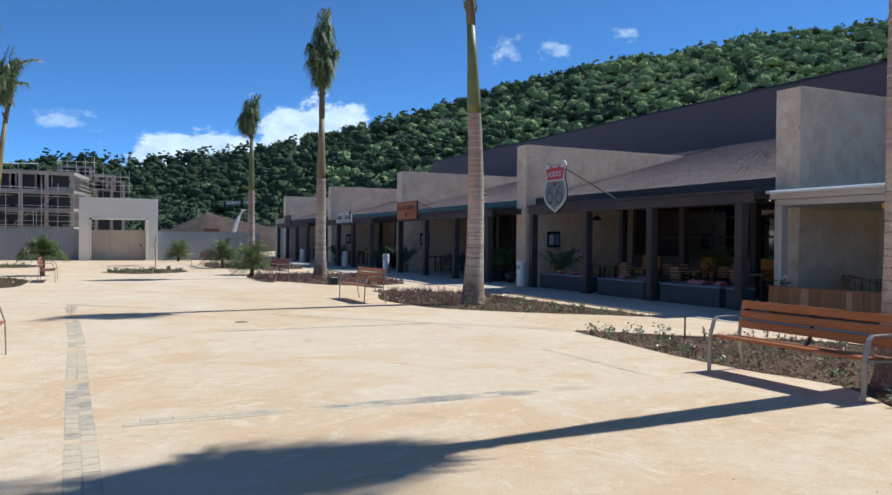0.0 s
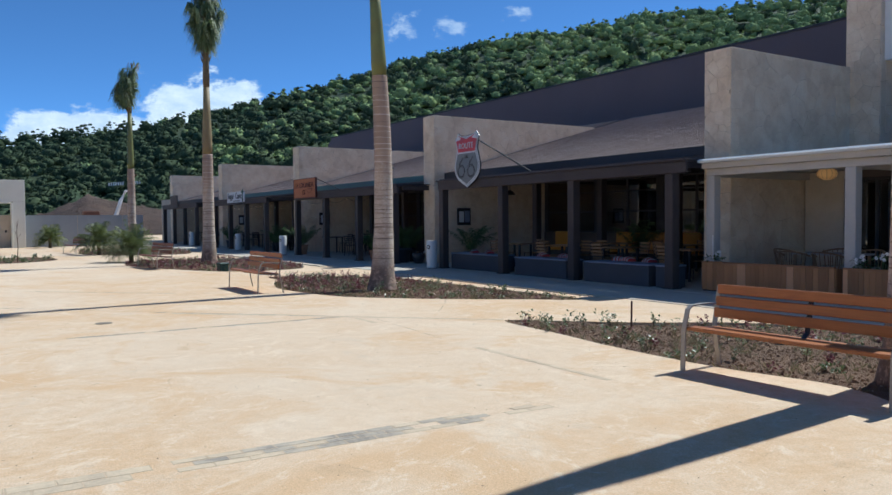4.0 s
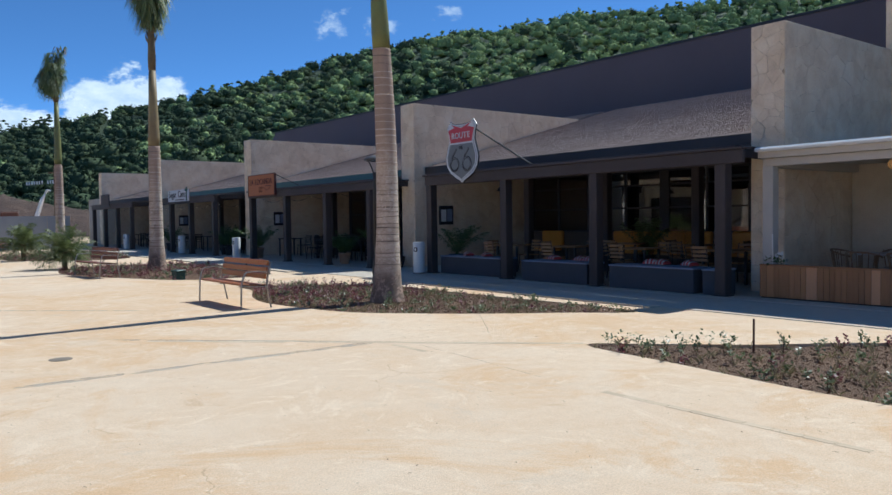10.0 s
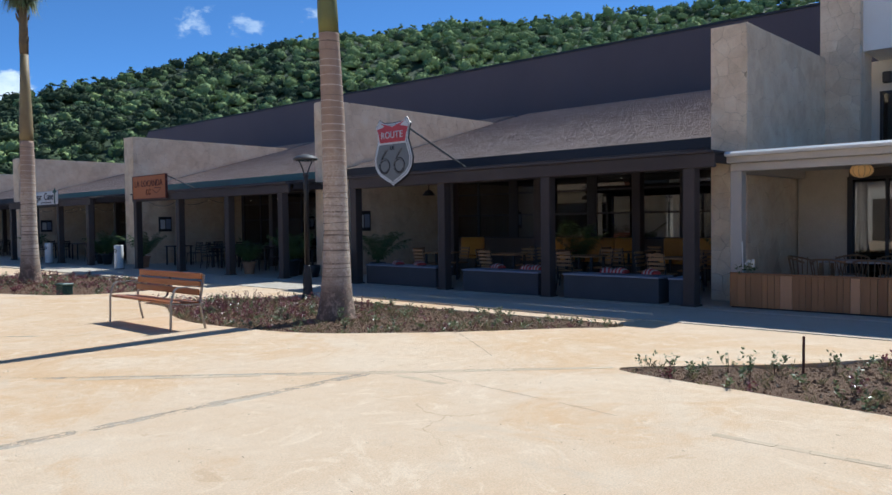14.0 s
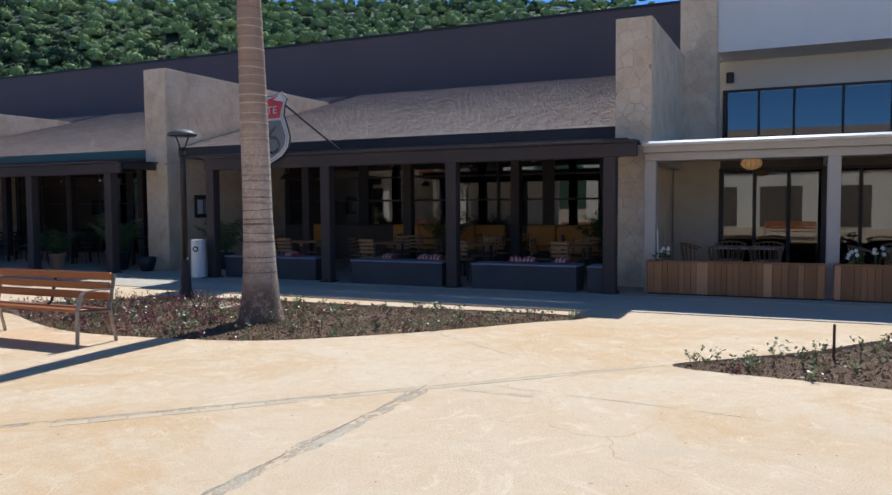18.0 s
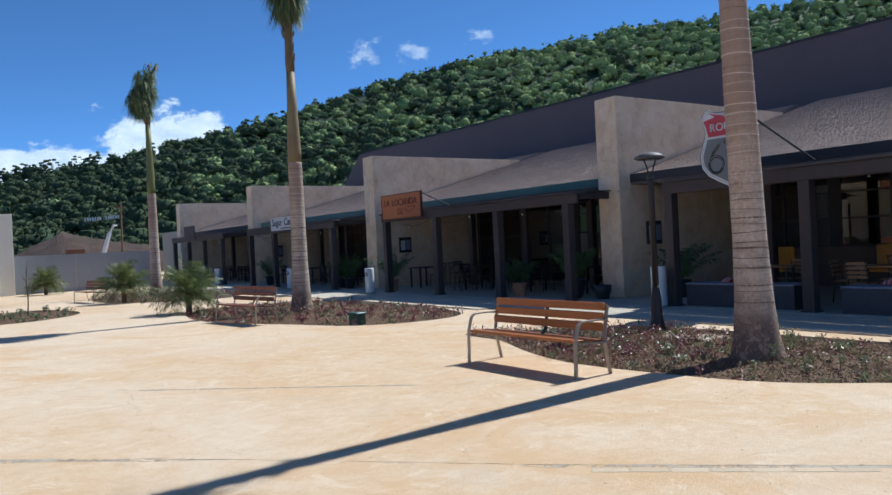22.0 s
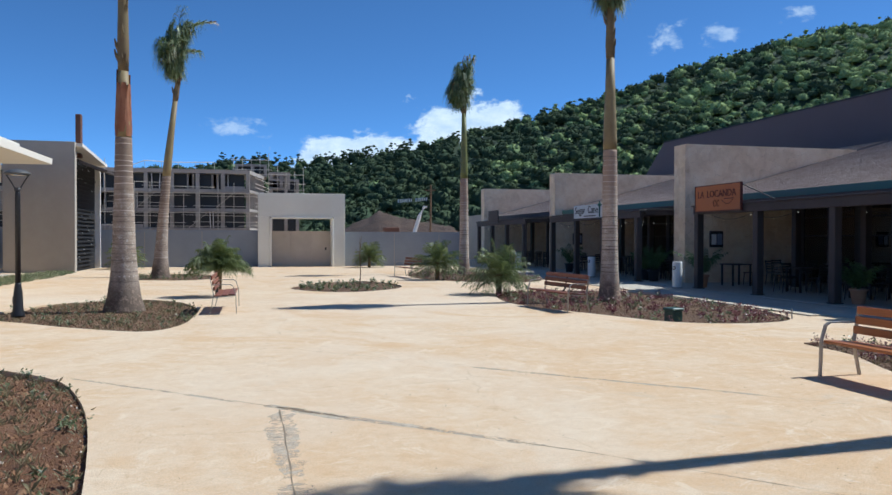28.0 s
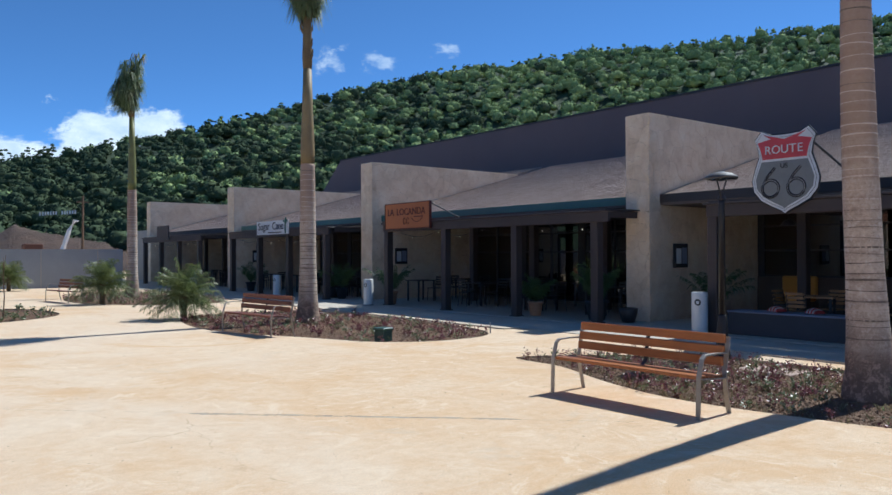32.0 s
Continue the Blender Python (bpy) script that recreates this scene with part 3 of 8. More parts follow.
M["bulb"] = make_emit("bulb", (1.0, 0.87, 0.65), 1.8)


def make_cloud(name, thick, grain):
    """Soft self-glowing vapour: clear at the rim, its white and bluish shading painted in."""
    m, n, l, b = nodes_of(name)
    n.remove(b)
    p = coords(n, "UV")
    sep = n.new("ShaderNodeSeparateXYZ")
    l.new(p, sep.inputs[0])
    g = coords(n, "Object")
    mp = n.new("ShaderNodeMapping")
    mp.inputs["Scale"].default_value = (1, 1, 1.7)
    l.new(g, mp.inputs["Vector"])
    f = noise_of(n, l, mp.outputs[0], grain, 9, 0.62, 0.25)
    # soft limits of the bank: full in the middle, nothing at the rim
    vx = n.new("ShaderNodeMath"); vx.operation = "PINGPONG"; vx.inputs[1].default_value = 0.5
    l.new(sep.outputs[0], vx.inputs[0])
    vy = n.new("ShaderNodeMath"); vy.operation = "PINGPONG"; vy.inputs[1].default_value = 0.5
    l.new(sep.outputs[1], vy.inputs[0])
    mn = n.new("ShaderNodeMath"); mn.operation = "MINIMUM"
    l.new(vx.outputs[0], mn.inputs[0]); l.new(vy.outputs[0], mn.inputs[1])
    ad = n.new("ShaderNodeMath"); ad.operation = "MULTIPLY_ADD"; ad.inputs[1].default_value = 1.15; ad.inputs[2].default_value = -0.24 if thick == 1.0 else -0.32
    l.new(mn.outputs[0], ad.inputs[0])
    su = n.new("ShaderNodeMath"); su.operation = "ADD"
    l.new(ad.outputs[0], su.inputs[0]); l.new(f, su.inputs[1])
    a = n.new("ShaderNodeMapRange")
    a.inputs["From Min"].default_value, a.inputs["From Max"].default_value = (0.50, 0.62) if thick == 1.0 else (0.42, 0.74)
    a.interpolation_type = "SMOOTHSTEP"
    l.new(su.outputs[0], a.inputs["Value"])
    em = n.new("ShaderNodeEmission")
    f2 = noise_of(n, l, mp.outputs[0], 0.03, 6, 0.6)
    c = ramp(n, l, f2, [(0.3, (0.55, 0.66, 0.80)), (0.65, (0.88, 0.91, 0.94))])
    l.new(c, em.inputs["Color"])
    em.inputs["Strength"].default_value = 0.95
    tr = n.new("ShaderNodeBsdfTransparent")
    mx = n.new("ShaderNodeMixShader")
    a.inputs["To Max"].default_value = thick
    l.new(a.outputs[0], mx.inputs[0])
    l.new(tr.outputs[0], mx.inputs[1])
    l.new(em.outputs[0], mx.inputs[2])
    l.new(mx.outputs[0], n["Material Output"].inputs["Surface"])
    return m


M["cloud"] = make_cloud("cloud", 1.0, 0.016)
M["wisp"] = make_cloud("cloud_wisp", 0.5, 0.045)


# ---- mesh helpers ----
class Mesh:
    """Vertices and faces, gathered shape by shape into one mesh."""

    def __init__(self):
        self.v, self.f = [], []

    def add(self, verts, faces):
        k = len(self.v)
        self.v += [tuple(p) for p in verts]
        self.f += [tuple(i + k for i in face) for face in faces]
        return self

    def box(self, x0, x1, y0, y1, z0, z1, bev=0.0):
        if bev <= 0:
            return self.add(
                [(x0, y0, z0), (x1, y0, z0), (x1, y1, z0), (x0, y1, z0), (x0, y0, z1), (x1, y0, z1), (x1, y1, z1), (x0, y1, z1)],
                [(3, 2, 1, 0), (4, 5, 6, 7), (0, 1, 5, 4), (1, 2, 6, 5), (2, 3, 7, 6), (3, 0, 4, 7)],
            )
        b = bev
        rings = []
        for z, i in ((z0, b), (z0 + b, 0), (z1 - b, 0), (z1, b)):
            ring = []
            for cx, cy, sx, sy in ((x0, y0, 1, 1), (x1, y0, -1, 1), (x1, y1, -1, -1), (x0, y1, 1, -1)):
                pts = [(cx + sx * i, cy + sy * max(b, i)), (cx + sx * max(b, i), cy + sy * i)] if i == 0 else [(cx + sx * i, cy + sy * (b + i)), (cx + sx * (b + i), cy + sy * i)]
                ring += pts if (sx * sy > 0) else pts[::-1]
            rings.append([(x, y, z) for x, y in ring])
        n = 8
        verts = [p for r in rings for p in r]
        faces = [tuple(range(n))[::-1], tuple(range(3 * n, 4 * n))]
        for k in range(3):
            faces += [(k * n + i, k * n + (i + 1) % n, (k + 1) * n + (i + 1) % n, (k + 1) * n + i) for i in range(n)]
        return self.add(verts, faces)

    def prism(self, poly, z0, z1):
        n = len(poly)
        verts = [(x, y, z0) for x, y in poly] + [(x, y, z1) for x, y in poly]
        faces = [tuple(range(n))[::-1], tuple(range(n, 2 * n))] + [(i, (i + 1) % n, n + (i + 1) % n, n + i) for i in range(n)]
        return self.add(verts, faces)

    def lathe(self, profile, seg=16, cx=0.0, cy=0.0, caps=True):
        """profile: (radius, z) from bottom to top."""
        verts, faces = [], []
        for r, z in profile:
            verts += [(cx + r * math.cos(2 * math.pi * i / seg), cy + r * math.sin(2 * math.pi * i / seg), z) for i in range(seg)]
        for k in range(len(profile) - 1):
            faces += [(k * seg + i, k * seg + (i + 1) % seg, (k + 1) * seg + (i + 1) % seg, (k + 1) * seg + i) for i in range(seg)]
        if caps:
            faces += [tuple(range(seg))[::-1], tuple(range((len(profile) - 1) * seg, len(profile) * seg))]
        return self.add(verts, faces)

    def tube(self, points, radius, seg=6):
        """A round bar along the points; radius: a number, or one for each point."""
        pts = [Vector(p) for p in points]
        rad = radius if isinstance(radius, (list, tuple)) else [radius] * len(pts)
        verts, faces = [], []
        for k, p in enumerate(pts):
            d = (pts[min(k + 1, len(pts) - 1)] - pts[max(k - 1, 0)]).normalized()
            a = d.cross(Vector((0, 0, 1)) if abs(d.z) < 0.9 else Vector((1, 0, 0))).normalized()
            b = d.cross(a)
            verts += [tuple(p + (a * math.cos(2 * math.pi * i / seg) + b * math.sin(2 * math.pi * i / seg)) * rad[k]) for i in range(seg)]
        for k in range(len(pts) - 1):
            faces += [(k * seg + (i + 1) % seg, k * seg + i, (k + 1) * seg + i, (k + 1) * seg + (i + 1) % seg) for i in range(seg)]
        faces += [tuple(range(seg)), tuple(range((len(pts) - 1) * seg, len(pts) * seg))[::-1]]
        return self.add(verts, faces)

    def bar(self, points, width, thick, side=(0, 1, 0)):
        """A flat bar along the points, width along side."""
        s = Vector(side).normalized()
        pts = [Vector(p) for p in points]
        verts, faces = [], []
        for k, p in enumerate(pts):
            d = (pts[min(k + 1, len(pts) - 1)] - pts[max(k - 1, 0)]).normalized()
            nrm = d.cross(s).normalized()
            verts += [tuple(p + s * sx * width / 2 + nrm * sn * thick / 2) for sx, sn in ((-1, -1), (1, -1), (1, 1), (-1, 1))]
        for k in range(len(pts) - 1):
            faces += [(k * 4 + i, k * 4 + (i + 1) % 4, k * 4 + 4 + (i + 1) % 4, k * 4 + 4 + i) for i in range(4)]
        faces += [(3, 2, 1, 0), tuple(len(pts) * 4 - 4 + i for i in range(4))]
        return self.add(verts, faces)

    def ball(self, c, r, seg=10, rings=6, squash=1.0):
        prof = [(max(1e-3, r * math.sin(math.pi * k / rings)), c[2] - r * squash * math.cos(math.pi * k / rings)) for k in range(rings + 1)]
        return self.lathe(prof, seg, c[0], c[1], caps=False)

    def data(self, name, material, smooth=False):
        me = bpy.data.meshes.new(name)
        me.from_pydata(self.v, [], self.f)
        me.materials.append(material)
        if smooth:
            me.polygons.foreach_set("use_smooth", [True] * len(me.polygons))
        me.update()
        return me


def part(name, mesh, material, parent=None, label="", smooth=False):
    """One mesh object, under its thing or part where a parent is given."""
    ob = new(name, mesh.data(name, material, smooth) if isinstance(mesh, Mesh) else mesh)
    if parent is not None:
        ob.parent = parent
    if label:
        ob["label"] = label
    return ob


def thing(name, label, category, group="", kind="", at=None):
    ob = tagged(new(name), label, category, group, kind)
    if at is not None:
        ob.matrix_basis = at
    return ob


def curve_loop(points, steps=6):
    """A closed smooth loop through the points."""
    out, n = [], len(points)
    for i in range(n):
        p0, p1, p2, p3 = (Vector(points[(i + k - 1) % n]) for k in range(4))
        for s in range(steps):
            t = s / steps
            q = 0.5 * (2 * p1 + (p2 - p0) * t + (2 * p0 - 5 * p1 + 4 * p2 - p3) * t * t + (3 * p1 - p0 - 3 * p2 + p3) * t ** 3)
            out.append((q.x, q.y))
    return out


def inside(poly, x, y):
    hit, n = False, len(poly)
    for i in range(n):
        (x1, y1), (x2, y2) = poly[i], poly[(i + 1) % n]
        if (y1 > y) != (y2 > y) and x < (x2 - x1) * (y - y1) / (y2 - y1) + x1:
            hit = not hit
    return hit


def text_mesh(body, size, depth, material, name="lettering", spacing=1.0):
    """Letters as a mesh in the xz plane, centred, their face towards -y."""
    cu = bpy.data.curves.new(name, "FONT")
    cu.body, cu.size, cu.extrude, cu.align_x, cu.align_y = body, size, depth, "CENTER", "CENTER"
    cu.space_character = spacing
    cu.resolution_u = 3
    ob = bpy.data.objects.new(name, cu)
    scene.collection.objects.link(ob)
    bpy.context.view_layer.update()
    me = bpy.data.meshes.new_from_object(ob.evaluated_get(bpy.context.evaluated_depsgraph_get()))
    bpy.data.objects.remove(ob)
    bpy.data.curves.remove(cu)
    me.transform(pose(0, 0, 0, 90, 0, 0))
    me.materials.clear()
    me.materials.append(material)
    me.name = name
    return me


FACE_PLAZA = -90  # turn that lets a front made towards -y look towards -x


# ---- plan ----
FINS = [(-12.0, -11.33), (0.0, 0.70), (12.40, 13.16), (25.2, 25.96), (38.40, 39.14)]  # y of each stone fin wall
FIN_TOP = 5.10
FIN_BACK = (4.45, 7.4, 7.4, 7.4, 7.4)
POST_X = -1.38          # front of the pergola posts
POSTS = [(-11.52, -8.48, -5.62, -2.57), (0.58, 3.36, 6.40, 9.46), (13.6, 16.6, 19.4, 22.3), (26.5, 29.5, 32.4, 35.3)]
EAVE_X, EAVE_Z, PITCH = 0.45, 3.12, 0.275
HALL_X, HALL_TOP = 11.3, 8.1
RIDGE_X = 9.6           # upper edge of the shingle roofs

BEDS = {
    "east_mid": [(-4.0, -11.7), (-5.0, -11.15), (-6.0, -10.35), (-6.75, -9.6), (-7.45, -8.7), (-7.75, -7.5), (-7.85, -6.2), (-7.55, -5.0), (-7.0, -3.7), (-6.8, -2.5), (-5.6, -3.1), (-4.75, -3.95), (-4.2, -4.6), (-4.1, -8.0)],
    "east_near": [(-7.05, -13.45), (-7.25, -14.9), (-7.42, -16.2), (-7.45, -17.6), (-7.3, -18.8), (-7.9, -20.0), (-7.9, -21.4), (-6.8, -22.8), (-5.2, -23.0), (-3.9, -21.5), (-3.6, -17.5), (-4.4, -15.7), (-5.6, -14.75), (-6.4, -13.95)],
    "west_near": [(-16.05, -9.6), (-16.1, -8.3), (-16.45, -6.2), (-16.85, -4.6), (-17.4, -3.3), (-18.4, -2.3), (-19.6, -1.3), (-20.6, -1.2), (-21.2, -2.6), (-21.3, -7.0), (-21.2, -13.5), (-19.5, -16.4), (-17.4, -16.2), (-16.3, -14.2), (-16.15, -11.5)],
    "west_mid": [(-20.6, 4.6), (-19.2, 2.9), (-17.9, 1.75), (-17.0, 1.3), (-16.55, 2.2), (-16.45, 3.8), (-16.5, 5.5), (-17.1, 7.6), (-18.3, 8.6), (-20.0, 7.6)],
    "west_far": [(-21.0, 20.2), (-19.6, 18.6), (-17.6, 18.3), (-16.9, 20.2), (-17.3, 22.6), (-19.0, 23.8), (-20.8, 22.6)],
    "east_far": [(-8.8, 4.4), (-8.05, 2.5), (-7.3, 0.75), (-6.1, 0.15), (-4.7, 0.55), (-4.0, 2.4), (-3.9, 6.0), (-4.2, 8.6), (-5.9, 9.6), (-8.0, 9.3), (-8.9, 6.6)],
    "east_end": [(-8.9, 18.0), (-7.6, 15.2), (-5.6, 14.3), (-4.2, 16.0), (-4.0, 20.0), (-4.3, 23.8), (-6.6, 24.6), (-8.4, 22.0)],
    "centre": [(-14.2, 12.5), (-12.75, 10.4), (-10.9, 11.6), (-10.4, 13.8), (-11.3, 16.2), (-13.2, 15.4)],
}
SMOOTH = {k: curve_loop(v, 5) for k, v in BEDS.items()}
SOIL_DROP = 0.045


# ---- ground ----
def build_ground():
    bm = bmesh.new()
    loops = [[(-3000, -3000), (3000, -3000), (3000, 3000), (-3000, 3000)], [(-40, -40), (14, -40), (14, 60), (-40, 60)]]
    holes = list(SMOOTH.values())
    # the plaza, pierced by the planting beds
    edges = []
    for loop in [loops[1]] + holes:
        vs = [bm.verts.new((x, y, 0)) for x, y in loop]
        edges += [bm.edges.new((vs[i], vs[(i + 1) % len(vs)])) for i in range(len(vs))]
    bmesh.ops.triangle_fill(bm, edges=edges, use_beauty=True, use_dissolve=False)
    inner = [v for v in bm.verts if abs(v.co.x - -40) < 1e-4 or abs(v.co.x - 14) < 1e-4 or abs(v.co.y - 60) < 1e-4 or abs(v.co.y + 40) < 1e-4]
    corner = {}
    for v in inner:
        corner[(round(v.co.x), round(v.co.y))] = v
    keys = [(-40, -40), (14, -40), (14, 60), (-40, 60)]
    outer = [bm.verts.new((x, y, 0)) for x, y in loops[0]]
    for i in range(4):
        j = (i + 1) % 4
        bm.faces.new((outer[i], outer[j], corner[keys[j]], corner[keys[i]]))
    for f in list(bm.faces):
        c = f.calc_center_median()
        if any(inside(h, c.x, c.y) for h in holes):
            bm.faces.remove(f)
    # the slab's edge down into each bed
    for h in holes:
        top = [bm.verts.new((x, y, 0)) for x, y in h]
        low = [bm.verts.new((x, y, -0.16)) for x, y in h]
        for i in range(len(h)):
            j = (i + 1) % len(h)
            bm.faces.new((top[i], top[j], low[j], low[i]))
    bmesh.ops.recalc_face_normals(bm, faces=[f for f in bm.faces if abs(f.normal.z) > 0.5])
    for f in bm.faces:
        if abs(f.normal.z) > 0.5 and f.normal.z < 0:
            f.normal_flip()
    me = bpy.data.meshes.new("ground")
    bm.to_mesh(me)
    bm.free()
    me.materials.append(M["concrete"])
    return tagged(new("ground", me), "pale dusty concrete plaza slab with ochre stains", "ground", kind="structure")


ground = build_ground()


def soil_height(x, y):
    h = noise.noise((x * 0.7, y * 0.7, 3.0)) * 0.03 + noise.noise((x * 2.6, y * 2.6, 9.0)) * 0.022
    h += noise.noise((x * 7.5, y * 7.5, 4.0)) * 0.022 + noise.noise((x * 17.0, y * 17.0, 6.0)) * 0.011
    return min(-0.012, h - (SOIL_DROP if x < -10 else 0.028))


def build_soil(key, loop, cell):
    """Bare soil, raked and lumpy, a hand's breadth below the slab."""
    xs, ys = [p[0] for p in loop], [p[1] for p in loop]
    nx, ny = int((max(xs) - min(xs)) / cell) + 3, int((max(ys) - min(ys)) / cell) + 3
    ids, verts, faces = {}, [], []

    def corner(i, j):
        if (i, j) not in ids:
            ids[i, j] = len(verts)
            x, y = min(xs) + (i - 1) * cell, min(ys) + (j - 1) * cell
            verts.append((x, y, soil_height(x, y)))
        return ids[i, j]

    for i in range(nx):
        for j in range(ny):
            x, y = min(xs) + (i - 0.5) * cell, min(ys) + (j - 0.5) * cell
            if any(inside(loop, x + a * cell, y + b * cell) for a, b in ((0, 0), (-0.7, -0.7), (0.7, -0.7), (0.7, 0.7), (-0.7, 0.7))):
                faces.append((corner(i, j), corner(i + 1, j), corner(i + 1, j + 1), corner(i, j + 1)))
    red = key == "west_near"
    ob = part("soil_" + key, Mesh().add(verts, faces), M["soil_red" if red else "soil"], smooth=True)
    return tagged(ob, "reddish brown bare soil of a sunken planting bed" if red else "dark brown bare soil of a sunken planting bed", "soil", kind="structure")


for key, loop in SMOOTH.items():
    build_soil(key, loop, 0.06 if key == "west_near" else 0.09 if key in ("east_near", "east_mid") else 0.16)

# walkway by the restaurants: greyer than the plaza, building shade put into its colour
walkway = part("pavement", Mesh().box(-3.35, -1.55, -40, 45, -0.1, 0.012).box(-1.55, HALL_X, -40, 45, -0.1, 0.02), M["walk"])
tagged(walkway, "concrete walkway along the restaurant terraces, greyed for building shade", "pavement", kind="structure")
# raised pale strip stands in for the sunlit paving margin along the beds
kerb = part("margin_strip", Mesh().box(-3.6, -3.36, -11.7, -4.9, -0.1, 0.03).box(-3.85, -3.36, 1.0, 45, -0.1, 0.03), M["pale_margin"])
tagged(kerb, "pale strip beside the planting beds, drawn for a sunlit paving margin", "kerb", kind="structure")


# ---- stone walls ----
def cells(width, height, size, rng):
    """Irregular stones that fill a rectangle: each the part of it nearest to one seed."""
    nx, ny = max(2, round(width / size)), max(2, round(height / size))
    seeds = []
    for j in range(-1, ny + 1):
        for i in range(-1, nx + 1):
            seeds.append(((i + 0.5 + rng.uniform(-0.62, 0.62) + (0.5 if j % 2 else 0)) * width / nx, (j + 0.5 + rng.uniform(-0.62, 0.62)) * height / ny))
    out = []
    for sx, sy in seeds:
        if not (-1.2 * size < sx < width + 1.2 * size and -1.2 * size < sy < height + 1.2 * size):
            continue
        poly = [(0, 0), (width, 0), (width, height), (0, height)]
        for tx, ty in seeds:
            dx, dy = tx - sx, ty - sy
            d2 = dx * dx + dy * dy
            if d2 == 0 or d2 > (3.2 * size) ** 2:
                continue
            mx, my = (sx + tx) / 2, (sy + ty) / 2
            new_poly = []
            for k in range(len(poly)):
                a, b = poly[k], poly[(k + 1) % len(poly)]
                da = (a[0] - mx) * dx + (a[1] - my) * dy
                db = (b[0] - mx) * dx + (b[1] - my) * dy
                if da <= 0:
                    new_poly.append(a)
                if da * db < 0:
                    t = da / (da - db)
                    new_poly.append((a[0] + (b[0] - a[0]) * t, a[1] + (b[1] - a[1]) * t))
            poly = new_poly
            if len(poly) < 3:
                break
        if len(poly) >= 3:
            area = abs(sum(poly[k][0] * poly[(k + 1) % len(poly)][1] - poly[(k + 1) % len(poly)][0] * poly[k][1] for k in range(len(poly)))) / 2
            if area > 0.004:
                out.append(poly)
    return out


def stone_piece(poly, place, gap, proud, rng):
    """One dressed stone: its bed, its chamfered rim and its face. place(u, v, d) gives the point d in front of the wall."""
    cx, cy = sum(p[0] for p in poly) / len(poly), sum(p[1] for p in poly) / len(poly)

    def shrink(g):
        res = []
        for x, y in poly:
            d = math.hypot(x - cx, y - cy) or 1
            s = max(0.3, 1 - g / d)
            res.append((cx + (x - cx) * s, cy + (y - cy) * s))
        return res

    n = len(poly)
    a, b = shrink(gap), shrink(gap + 0.012)
    h = proud * rng.uniform(0.6, 1.3)
    tilt = rng.uniform(-0.012, 0.012)
    verts = [place(u, v, 0) for u, v in a] + [place(u, v, h * 0.75) for u, v in a] + [place(u, v, h + tilt * (u - cx)) for u, v in b]
    faces = [(i, (i + 1) % n, n + (i + 1) % n, n + i) for i in range(n)] + [(n + i, n + (i + 1) % n, 2 * n + (i + 1) % n, 2 * n + i) for i in range(n)]
    faces.append(tuple(range(2 * n, 3 * n)))
    return verts, faces


def clad(parent, width, height, place, size, seed, gap=0.007, proud=0.016, joined=False):
    rng = random.Random(seed)
    rest = Mesh()
    for poly in cells(width, height, size, rng):
        v, f = stone_piece(poly, place, gap, proud, rng)
        if joined:
            rest.add(v, f)
        else:
            part("stone", Mesh().add(v, f), M["stone"], parent)
    if joined:
        tagged(part("stone_cladding", rest, M["stone_far"], parent), kind="stuff")


WALLS = []
for i, (y0, y1) in enumerate(FINS):
    back = FIN_BACK[i]
    wall = part(f"wall_fin_{i + 1}", Mesh().box(0.0, back, y0, y1, -0.1, FIN_TOP), M["mortar" if i < 3 else "render"])
    tagged(wall, "tall limestone-clad fin wall between two restaurants", "wall", kind="structure")
    WALLS.append(wall)

pillar = part("wall_pillar", Mesh().box(4.45, 5.3, -12.72, -11.9, -0.1, 9.2), M["mortar"])
tagged(pillar, "tall limestone-clad pillar of the two-storey house", "wall", kind="structure")

# ---- restaurant row ----
hall = part("wall_hall", Mesh().add(
    [(HALL_X, -12, 0), (HALL_X, 37.2, 0), (HALL_X, 37.2, 5.6), (HALL_X, 34.0, HALL_TOP), (HALL_X, -12, HALL_TOP),
     (HALL_X + 20, -12, 0), (HALL_X + 20, 37.2, 0), (HALL_X + 20, 37.2, 5.6), (HALL_X + 20, 34.0, HALL_TOP), (HALL_X + 20, -12, HALL_TOP)],
    [(4, 3, 2, 1, 0), (5, 6, 7, 8, 9), (0, 1, 6, 5), (1, 2, 7, 6), (2, 3, 8, 7), (3, 4, 9, 8), (4, 0, 5, 9)]), M["hall"])
tagged(hall, "long windowless hall in dark charcoal cladding", "wall", kind="structure")
part("coping", Mesh().box(HALL_X - 0.05, HALL_X + 0.12, -12, 34.0, HALL_TOP - 0.03, HALL_TOP + 0.05), M["dark_metal"], hall)


